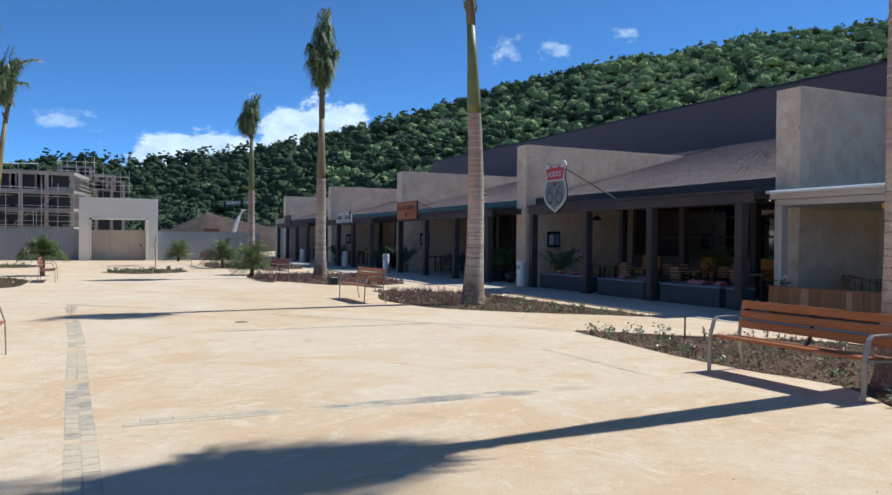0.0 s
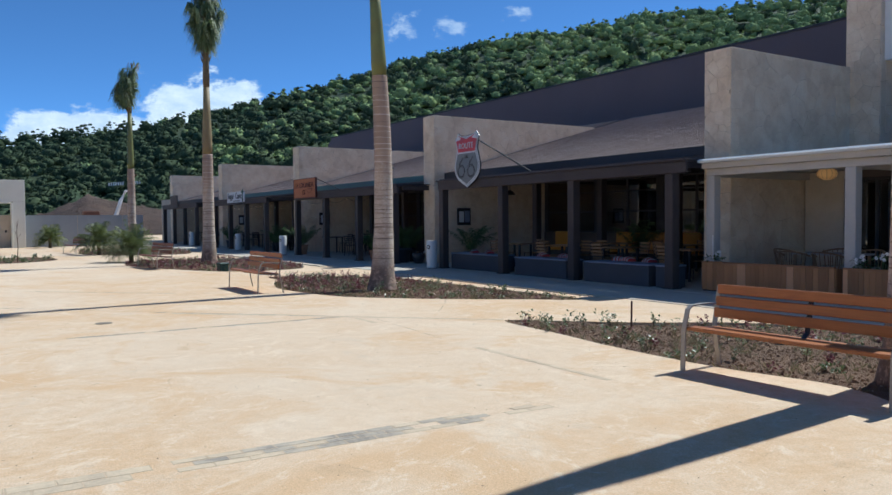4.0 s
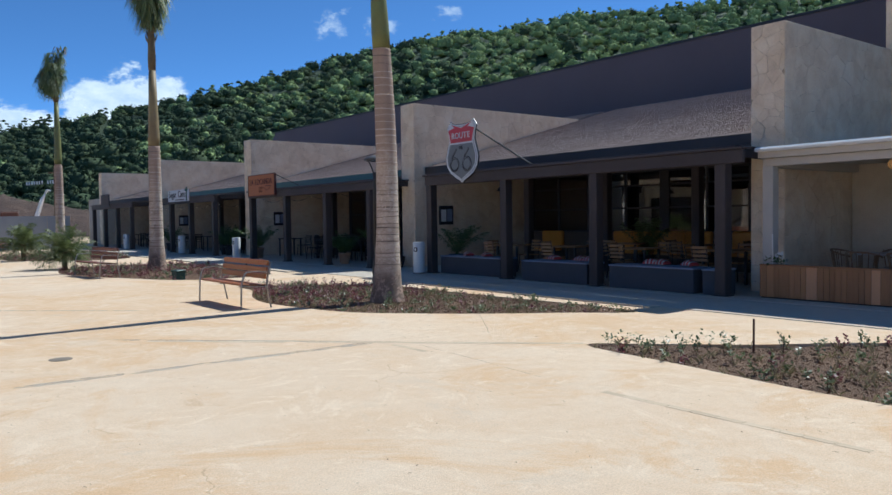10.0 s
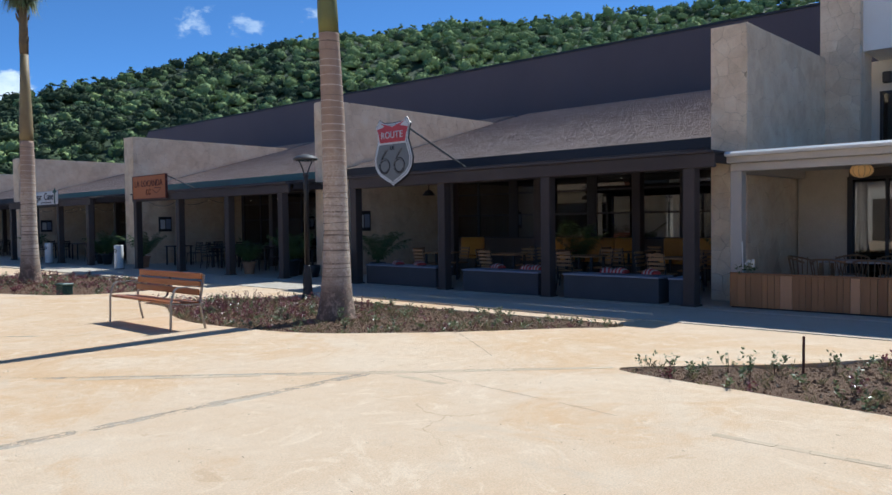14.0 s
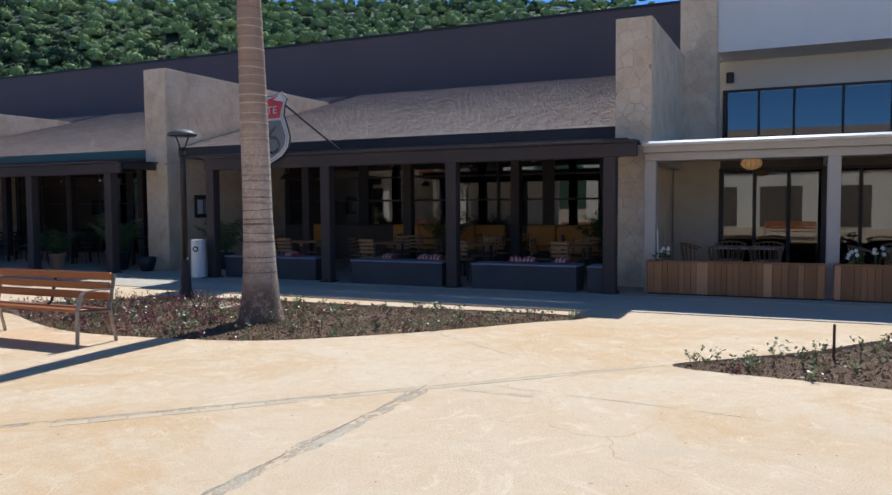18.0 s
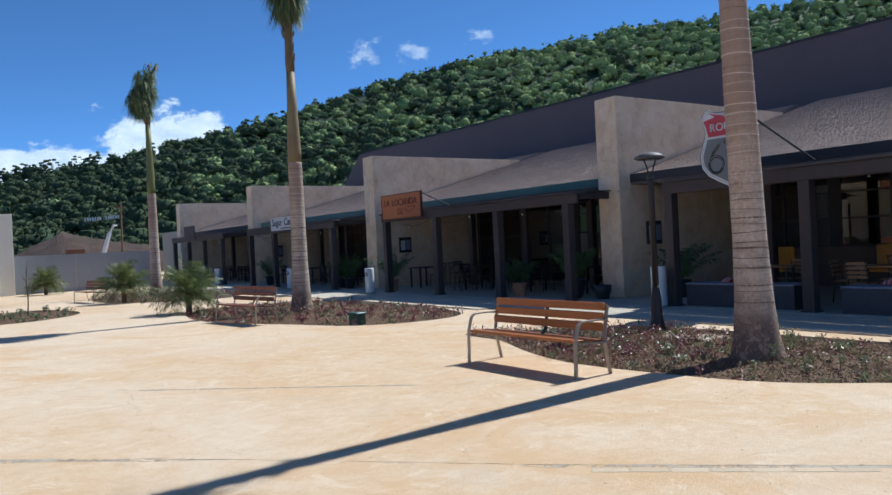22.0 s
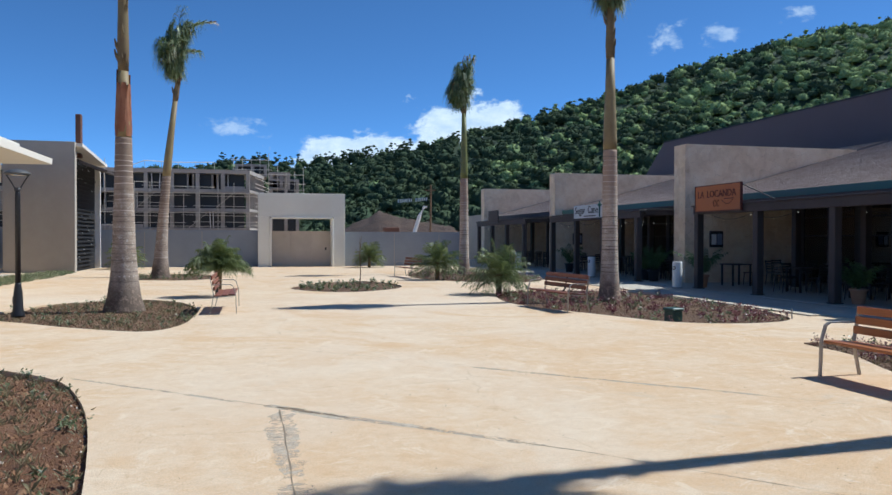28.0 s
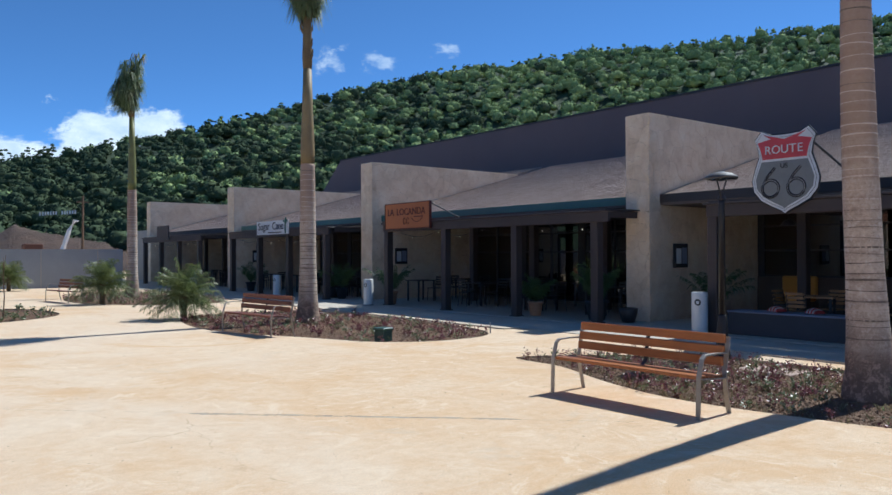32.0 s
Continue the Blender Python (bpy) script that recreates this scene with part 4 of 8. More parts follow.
def build_roof(k, y0, y1, fascia):
    """A lean-to roof between two fins: deck, eave board, soffit and rows of shingle tabs."""
    z1 = EAVE_Z + PITCH * (RIDGE_X - EAVE_X)
    roof = part(f"roof_{k}", Mesh().add(
        [(EAVE_X, y0, EAVE_Z), (RIDGE_X, y0, z1), (RIDGE_X, y1, z1), (EAVE_X, y1, EAVE_Z), (EAVE_X, y0, EAVE_Z - 0.1), (RIDGE_X, y0, z1 - 0.1), (RIDGE_X, y1, z1 - 0.1), (EAVE_X, y1, EAVE_Z - 0.1)],
        [(0, 1, 2, 3), (7, 6, 5, 4), (0, 4, 5, 1), (2, 6, 7, 3), (3, 7, 4, 0)]), M["shingle"])
    tagged(roof, "low-pitched roof of brown-grey asphalt shingles", "roof", kind="structure")
    part("eave_board", Mesh().box(EAVE_X - 0.05, EAVE_X - 0.003, y0, y1, EAVE_Z - 0.2, EAVE_Z + 0.01), fascia, roof)
    rng = random.Random(40 + k)
    tabs = Mesh()
    course = 0.125
    rows = int((RIDGE_X - EAVE_X) / course)
    for r in range(rows):
        x = EAVE_X - 0.03 + r * course
        y = y0 - rng.uniform(0, 0.3)
        while y < y1:
            w = rng.uniform(0.12, 0.26)
            a, b = max(y, y0), min(y + w - 0.012, y1)
            if b > a + 0.03:
                dx = rng.uniform(-0.002, 0.002)
                xa, xb = x + dx, x + course + 0.035
                za, zb = (EAVE_Z + PITCH * (q - EAVE_X) for q in (xa, xb))
                t = 0.019 + rng.uniform(0, 0.004)
                tabs.add([(xa, a, za + 0.002), (xa, b, za + 0.002), (xa, b, za + t), (xa, a, za + t), (xb, b, zb + 0.003), (xb, a, zb + 0.003)], [(1, 0, 3, 2), (3, 5, 4, 2), (0, 5, 3), (1, 2, 4)])
            y += w
    tagged(part("shingle_courses", tabs, M["shingle"], roof), kind="stuff")
    return roof


BAYS = [(FINS[0][1], FINS[1][0]), (FINS[1][1], FINS[2][0]), (FINS[2][1], FINS[3][0]), (FINS[3][1], FINS[4][0])]
for k, (y0, y1) in enumerate(BAYS):
    build_roof(k + 1, y0, y1, M["dark_metal"] if k in (0, 3) else M["teal"])
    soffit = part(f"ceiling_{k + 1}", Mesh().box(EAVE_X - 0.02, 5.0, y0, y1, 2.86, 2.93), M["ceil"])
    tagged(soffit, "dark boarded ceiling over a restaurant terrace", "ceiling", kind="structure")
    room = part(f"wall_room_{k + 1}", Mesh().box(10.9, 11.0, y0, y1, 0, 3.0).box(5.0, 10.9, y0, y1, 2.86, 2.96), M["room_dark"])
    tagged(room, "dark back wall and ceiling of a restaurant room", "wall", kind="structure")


def build_glazing(k, y0, y1, x, sill):
    """The glazed front of a dining room: dark frames and panes over a low wall."""
    win = thing(f"window_{k}", "dark-framed glazed front of a restaurant room", "window", kind="structure")
    n = max(2, round((y1 - y0) / 1.45))
    step = (y1 - y0) / n
    if sill > 0:
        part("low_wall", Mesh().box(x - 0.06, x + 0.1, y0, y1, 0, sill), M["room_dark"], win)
    for i in range(n + 1):
        c = min(max(y0 + i * step, y0 + 0.04), y1 - 0.04)
        wide = 0.16 if i % 2 == 0 else 0.04
        part("mullion", Mesh().box(x - 0.03, x + 0.05, max(y0, c - wide), min(y1, c + wide), sill, 2.86, 0.004), M["dark_metal"], win)
    for z in (sill + 0.03, 1.75, 2.42, 2.83):
        part("transom", Mesh().box(x - 0.024, x + 0.044, y0 + 0.02, y1 - 0.02, z - 0.025, z + 0.025), M["dark_metal"], win)
    for i in range(n):
        p = part("pane", Mesh().box(x + 0.004, x + 0.012, y0 + i * step + 0.05, y0 + (i + 1) * step - 0.05, sill + 0.05, 2.8), M["glass"], win)
        p.visible_shadow = False
    return win


build_glazing(1, BAYS[0][0], BAYS[0][1], 4.9, 1.02)
build_glazing(2, BAYS[1][0], BAYS[1][1], 4.9, 0.0)
build_glazing(3, BAYS[2][0], BAYS[2][1], 4.9, 0.0)
build_glazing(4, BAYS[3][0], BAYS[3][1], 4.9, 0.0)


def build_pergola(k, ys, y_end):
    """Dark timber pergola in front of a restaurant: posts with feet, twin beams, rafters and battens."""
    p = thing("pergola", "dark-stained timber pergola in front of a restaurant terrace", "pergola", "pergolas along the walkway")
    x0, w = POST_X + 0.02, 0.22
    for y in ys:
        post = part("post", Mesh().box(x0, x0 + w, y - w / 2, y + w / 2, 0.02, 2.655, 0.012), M["timber"], p)
        part("foot_plate", Mesh().box(x0 - 0.03, x0 + w + 0.03, y - w / 2 - 0.03, y + w / 2 + 0.03, 0.015, 0.05), M["dark_metal"], post)
        part("inner_post", Mesh().box(2.3, 2.52, y - 0.11, y + 0.11, 0.02, 2.86, 0.01), M["timber"], p)
    lo, hi = min(ys) - 0.35, max(ys) + w / 2
    part("beam", Mesh().box(x0 - 0.035, x0 + 0.045, y_end, hi, 2.42, 2.66, 0.01), M["timber"], p)
    part("beam", Mesh().box(x0 + w - 0.05, x0 + w + 0.03, lo + 0.2, hi, 2.42, 2.64, 0.01), M["timber"], p)
    part("cap_board", Mesh().box(x0 - 0.08, x0 + w + 0.06, y_end, hi + 0.06, 2.66, 2.71, 0.01), M["timber"], p)
    n = 9
    for i in range(n):
        y = lo + 0.15 + (hi - lo - 0.3) * i / (n - 1)
        part("rafter", Mesh().box(x0 + 0.3, 0.42, y - 0.035, y + 0.035, 2.54, 2.70, 0.005), M["timber"], p)
    for i in range(6):
        x = x0 + 0.02 + i * 0.305
        part("deck_board", Mesh().box(x, x + (0.29 if i != 2 else 0.27), lo + 0.05, hi - 0.02, 2.714, 2.745, 0.004), M["timber"], p)
    return p


build_pergola(1, POSTS[0], -12.0)
build_pergola(2, POSTS[1], 0.12)
build_pergola(3, POSTS[2], 13.2)
build_pergola(4, POSTS[3], 26.0)

# the last unit beyond the fifth fin
end_house = part("wall_end_house", Mesh().box(0.8, HALL_X, 39.14, 46, 0, 3.4), M["taupe"])
tagged(end_house, "plain rendered end house of the restaurant row", "wall", kind="structure")


# ---- two-storey house with the flat canopy ----
house = thing("wall_canopy_house", "two-storey house with pale plaster upper floor and flat canopy", "house", kind="structure")
part("upper_wall", Mesh().box(4.6, 12.0, -40, -12.72, 5.16, 9.0), M["white"], house)
part("recess_wall", Mesh().box(6.0, 6.2, -40, -12.3, 2.7, 3.22).box(6.0, 6.2, -40, -12.3, 4.45, 5.16).box(6.0, 6.2, -12.77, -12.3, 3.22, 4.45), M["cream"], house)
part("side_return", Mesh().box(5.3, 6.0, -12.5, -12.33, 2.7, 5.16), M["cream"], house)
part("canopy_slab", Mesh().box(-0.95, 6.0, -40, -12.02, 2.50, 2.66, 0.008), M["grey_col"], house)
part("canopy_edge", Mesh().add([(x, y, z) for y in (-40, -12.04) for x, z in ((-1.08, 2.61), (-1.10, 2.65), (-1.045, 2.69), (-0.70, 2.69), (-0.70, 2.664), (-0.953, 2.664), (-0.953, 2.61))],
    [(i, (i + 1) % 7, 7 + (i + 1) % 7, 7 + i) for i in range(7)] + [(6, 5, 4, 3, 2, 1, 0), (7, 8, 9, 10, 11, 12, 13)]), M["white_paint"], house)
part("canopy_beam", Mesh().box(-0.80, -0.60, -40, -12.03, 2.36, 2.498, 0.01), M["grey_col"], house)
y = -12.125
while y > -38:
    part("column", Mesh().box(-0.80, -0.60, y - 0.10, y + 0.10, 0.02, 2.36, 0.01), M["grey_col"], house)
    part("cross_beam", Mesh().box(-0.58, 2.5, y - 0.09, y + 0.09, 2.34, 2.498), M["grey_col"], house)
    y -= 2.93
part("ground_wall", Mesh().box(2.6, 2.8, -40, -20.26, 0.02, 2.5).box(2.6, 2.8, -13.0, -12.04, 0.02, 2.5), M["render"], house)
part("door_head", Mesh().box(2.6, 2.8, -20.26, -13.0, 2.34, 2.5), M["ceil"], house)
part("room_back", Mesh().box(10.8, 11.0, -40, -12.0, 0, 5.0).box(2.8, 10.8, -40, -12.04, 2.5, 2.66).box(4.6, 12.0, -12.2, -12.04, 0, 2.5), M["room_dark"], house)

upper_win = thing("window_5", "dark-framed ribbon window of the upper floor", "window", kind="structure")
mullions = [-12.77, -13.59, -14.39, -15.46] + [-15.46 - 1.02 * i for i in range(1, 10)]
for i, y1 in enumerate(mullions):
    part("frame", Mesh().box(5.97, 6.05, y1 - 0.028, y1 + 0.028, 3.24, 4.44), M["dark_metal"], upper_win)
    if i + 1 < len(mullions):
        part("pane", Mesh().box(6.02, 6.03, mullions[i + 1] + 0.028, y1 - 0.028, 3.26, 4.42), M["glass"], upper_win)
part("head", Mesh().box(5.96, 6.06, mullions[-1], -12.74, 4.40, 4.45), M["dark_metal"], upper_win)
part("sill", Mesh().box(5.94, 6.06, mullions[-1], -12.74, 3.22, 3.27), M["dark_metal"], upper_win)

lower_win = thing("window_6", "tall dark-framed glass doors under the canopy", "window", kind="structure")
for i in range(12):
    y1 = -13.03 - i * 0.655
    wide = 0.05 if i % 3 == 0 else 0.03
    part("frame", Mesh().box(2.57, 2.65, y1 - wide, y1 + wide, 0.02, 2.34, 0.004), M["dark_metal"], lower_win)
    if i < 11:
        part("pane", Mesh().box(2.6, 2.61, y1 - 0.62, y1 - 0.04, 0.06, 2.30), M["glass"], lower_win).visible_shadow = False
part("head", Mesh().box(2.56, 2.66, -20.26, -13.0, 2.28, 2.34), M["dark_metal"], lower_win)

# ---- boundary wall and gate at the far end ----
GATE_Y = 32.35
bound = part("wall_boundary", Mesh().box(-60, -15.2, GATE_Y + 0.2, GATE_Y + 0.4, -0.1, 2.08).box(-10.4, -3.3, GATE_Y + 0.2, GATE_Y + 0.4, -0.1, 2.02).box(-3.5, -3.3, GATE_Y + 0.4, 60, -0.1, 2.02), M["wall_grey"])
tagged(bound, "plain pale grey boundary wall at the end of the plaza", "wall", kind="structure")
for x in [-58 + 3.05 * i for i in range(14)] + [-7.35, -4.6]:
    part("joint_strip", Mesh().box(x, x + 0.03, GATE_Y + 0.194, GATE_Y + 0.2, 0, 2.0), M["taupe"], bound)
gate = thing("gate_portal", "free-standing white plaster gate portal with closed panels", "gate")
part("left_jamb", Mesh().box(-15.26, -14.62, GATE_Y - 0.55, GATE_Y + 0.6, -0.1, 2.86, 0.01), M["gate_white"], gate)
part("right_jamb", Mesh().box(-11.02, -10.36, GATE_Y - 0.55, GATE_Y + 0.6, -0.1, 2.86, 0.01), M["gate_white"], gate)
part("lintel", Mesh().box(-15.26, -10.36, GATE_Y - 0.55, GATE_Y + 0.6, 2.86, 4.2, 0.012), M["gate_white"], gate)
part("inner_frame", Mesh().box(-14.62, -14.50, GATE_Y - 0.64, GATE_Y + 0.2, -0.1, 2.76, 0.02), M["gate_white"], gate)
part("inner_frame", Mesh().box(-11.14, -11.02, GATE_Y - 0.64, GATE_Y + 0.2, -0.1, 2.76, 0.02), M["gate_white"], gate)
part("inner_frame", Mesh().box(-14.50, -11.14, GATE_Y - 0.64, GATE_Y + 0.2, 2.75, 2.86, 0.02), M["gate_white"], gate)
for i in range(3):
    x = -14.6 + i * 1.2
    leaf = part("door_panel", Mesh().box(x, x + 1.195, GATE_Y + 0.25, GATE_Y + 0.32, 0.0, 2.05, 0.01), M["gate_door"], gate)
part("lock_box", Mesh().box(-11.45, -11.35, GATE_Y + 0.2, GATE_Y + 0.25, 0.95, 1.1), M["dark_metal"], gate)

# ---- sports bar on the other side ----
bar = thing("wall_bar_house", "cream plaster bar house with a deep flat canopy on square columns", "house", kind="structure")
part("canopy", Mesh().box(-33, -24.0, 5.4, 24.0, 4.84, 5.1, 0.012), M["cream"], bar)
part("upper_canopy", Mesh().box(-33, -24.75, 4.2, 22.0, 5.1, 5.5, 0.012), M["cream"], bar)
part("edge_beam", Mesh().box(-26.7, -25.74, 2.0, 23.0, 3.95, 4.84), M["cream"], bar)
for y in (1.1, 7.3, 13.5, 21.0):
    part("column", Mesh().box(-26.7, -25.74, y - 0.24, y + 0.24, 0.0, 3.95, 0.012), M["cream"], bar)
part("ceiling_panel", Mesh().box(-33, -26.7, 2.0, 23.5, 3.98, 4.1), M["cream"], bar)
part("back_wall", Mesh().box(-32.0, -31.7, 23.05, 23.8, 0, 4.0).box(-32.0, -31.7, 2, 15.7, 0, 4).box(-32.0, -31.7, 15.7, 23.05, 3.1, 4.0), M["cream"], bar)
part("end_wall", Mesh().box(-31.7, -30.2, 23.8, 24.1, 0, 4.0), M["cream"], bar)
part("bar_floor", Mesh().box(-33, -25.6, 2.0, 24.2, -0.05, 0.03), M["walk"], bar)
# flat dark sheet: the unlit room behind the doors is put into its colour
part("dark_room_sheet", Mesh().box(-34.6, -34.4, 12, 26, 0, 3.4), M["room_dark"], bar)
bar_door = thing("door_1", "dark-framed sliding glass doors at the back of the bar terrace", "door", kind="structure")
for i in range(6):
    y = 15.78 + i * 1.445
    part("frame", Mesh().box(-31.86, -31.76, y - 0.04, y + 0.04, 0.03, 3.1), M["dark_metal"], bar_door)
    if i < 5:
        part("pane", Mesh().box(-31.82, -31.81, y + 0.04, y + 1.405, 0.05, 3.06), M["glass"], bar_door)
block = part("wall_block", Mesh().box(-26.67, -23.6, 26.3, 26.7, -0.1, 6.15).box(-26.67, -26.3, 26.7, 32, -0.1, 6.0), M["taupe"])
tagged(block, "plain taupe plaster wall block beside the bar", "wall", kind="structure")
lean = part("block_roof", Mesh().add([(-23.3, 26.5, 5.95), (-23.3, 32.5, 5.5), (-26.6, 32.5, 5.5), (-26.6, 26.5, 5.95), (-23.3, 26.5, 6.1), (-23.3, 32.5, 5.65), (-26.6, 32.5, 5.65), (-26.6, 26.5, 6.1)],
    [(0, 1, 2, 3), (7, 6, 5, 4), (0, 4, 5, 1), (1, 5, 6, 2), (2, 6, 7, 3), (3, 7, 4, 0)]), M["cream"], block)
screen = thing("window_7", "tall black lattice screen with pale edge posts", "screen", kind="structure")
part("backing", Mesh().box(-23.9, -23.82, 26.75, 31.9, 0, 5.5), M["matte_black"], screen)
part("edge_post", Mesh().box(-23.85, -23.55, 31.9, 32.05, 0, 5.5), M["white_paint"], screen)
rng = random.Random(5)
for i in range(26):
    z = 0.2 + i * 0.2
    part("louvre", Mesh().box(-23.82, -23.74, 26.8 + rng.uniform(0, 0.5), 31.85 - rng.uniform(0, 1.5), z, z + 0.05), M["matte_black"], screen)
# small steel chips drawn in place of glints on the lattice
for i in range(30):
    z, y = rng.uniform(0.3, 5.3), rng.uniform(26.9, 31.5)
    part("glint_chip", Mesh().box(-23.74, -23.72, y, y + rng.uniform(0.1, 0.35), z, z + 0.03), M["steel"], screen)
part("awning", Mesh().add([(-23.55, 27.0, 5.22), (-22.35, 27.2, 4.82), (-22.35, 31.7, 4.82), (-23.55, 31.9, 5.22), (-23.55, 27.0, 5.36), (-22.35, 27.2, 4.92), (-22.35, 31.7, 4.92), (-23.55, 31.9, 5.36)], [(3, 2, 1, 0), (4, 5, 6, 7), (0, 1, 5, 4), (1, 2, 6, 5), (2, 3, 7, 6), (3, 0, 4, 7)]), M["timber"], block)
# upright brown board that rises above the block roof
part("upright_board", Mesh().box(-24.0, -23.75, 28.3, 28.7, 5.6, 7.75, 0.02), M["rust_tube"], block)
dark_bay = thing("door_2", "black panels and white slats between the bar columns", "door", kind="structure")
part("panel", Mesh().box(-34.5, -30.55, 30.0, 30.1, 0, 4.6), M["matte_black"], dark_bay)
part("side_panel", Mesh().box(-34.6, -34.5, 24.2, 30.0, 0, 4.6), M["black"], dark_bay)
for i in range(9):
    part("white_slat", Mesh().box(-30.52, -30.05, 29.98, 30.12, 0.45 + i * 0.44, 0.72 + i * 0.44), M["white_paint"], dark_bay)


# ---- plain house that closes the plaza on the west side ----
west = thing("wall_west_house", "long pale plaster house across the plaza under a low gabled roof", "house", kind="structure")
part("front_wall", Mesh().box(-34.6, -34.2, -44, 0.5, -0.1, 4.4), M["cream"], west)
part("upper_wall", Mesh().box(-38.0, -37.6, -44, 0.5, 4.4, 6.3), M["white"], west)
part("terrace_roof", Mesh().box(-37.6, -33.4, -44, 0.5, 4.4, 4.62), M["cream"], west)
part("gable_roof", Mesh().prism([(-44.5, -44.3), (-37.0, -44.3), (-37.0, 0.8), (-44.5, 0.8)], 6.3, 6.5).add(
    [(-44.4, -44.2, 6.5), (-37.1, -44.2, 6.5), (-37.1, 0.7, 6.5), (-44.4, 0.7, 6.5), (-40.7, -44.2, 7.6), (-40.7, 0.7, 7.6)],
    [(0, 4, 5, 3), (1, 2, 5, 4), (0, 1, 4), (2, 3, 5)]), M["shingle"], west)
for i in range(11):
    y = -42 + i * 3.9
    # shopfronts and windows are flat sheets, the dark of rooms put into their colour
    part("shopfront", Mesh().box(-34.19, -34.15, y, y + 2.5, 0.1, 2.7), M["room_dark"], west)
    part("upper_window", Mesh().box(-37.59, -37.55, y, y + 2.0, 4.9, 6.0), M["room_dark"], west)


# ---- hill, forest and far buildings ----
RIDGE = [(-180, 3.0), (-120, 3.0), (-60, 3.8), (-30, 4.6), (-8, 5.0), (-4, 5.2), (0, 5.5), (5, 6.0), (10.8, 6.9), (14.2, 7.8), (18.3, 9.0), (20.5, 9.8), (26.6, 11.2), (30.3, 12.1), (34.3, 12.75), (38, 13.6), (42, 14.1), (50, 15.0), (62, 15.2), (85, 14.5), (110, 12.0), (140, 7.0), (180, 3.0)]
HX, HY = -14.5, -14.0


def ridge_at(a):
    for (a0, e0), (a1, e1) in zip(RIDGE, RIDGE[1:]):
        if a0 <= a <= a1:
            t = (a - a0) / (a1 - a0)
            return e0 + (e1 - e0) * t
    return 3.0


def foot_at(a):
    """Where the slope starts: near behind the restaurants, farther off to the north."""
    return 95 if a > 20 else 95 + (20 - a) * 1.6


def hill_height(x, y):
    a, r = math.degrees(math.atan2(x - HX, y - HY)), math.hypot(x - HX, y - HY)
    foot, top = foot_at(a), foot_at(a) + 150
    crest = top * math.tan(radians(ridge_at(a))) - 1.4
    t = min(1.0, max(0.0, (r - foot) / (top - foot)))
    h = crest * (t * t * (3 - 2 * t) * 0.35 + t * 0.65)
    if r > top:
        h = crest - (r - top) * 0.15
    return h + noise.noise((x * 0.02, y * 0.02, 5)) * 2.4 * t


def build_hill():
    verts, faces = [], []
    na, nr = 150, 34
    for i in range(na):
        a = radians(-120 + 270 * i / (na - 1))
        for j in range(nr):
            r = foot_at(math.degrees(a)) - 3 + j * 6.2
            x, y = HX + r * math.sin(a), HY + r * math.cos(a)
            verts.append((x, y, hill_height(x, y) - 0.3))
    for i in range(na - 1):
        for j in range(nr - 1):
            k = i * nr + j
            faces.append((k, k + 1, k + nr + 1, k + nr))
    ob = part("hill", Mesh().add(verts, faces), M["forest_floor"], smooth=True)
    tagged(ob, "long wooded hill behind the restaurants", "hill", kind="structure")


build_hill()


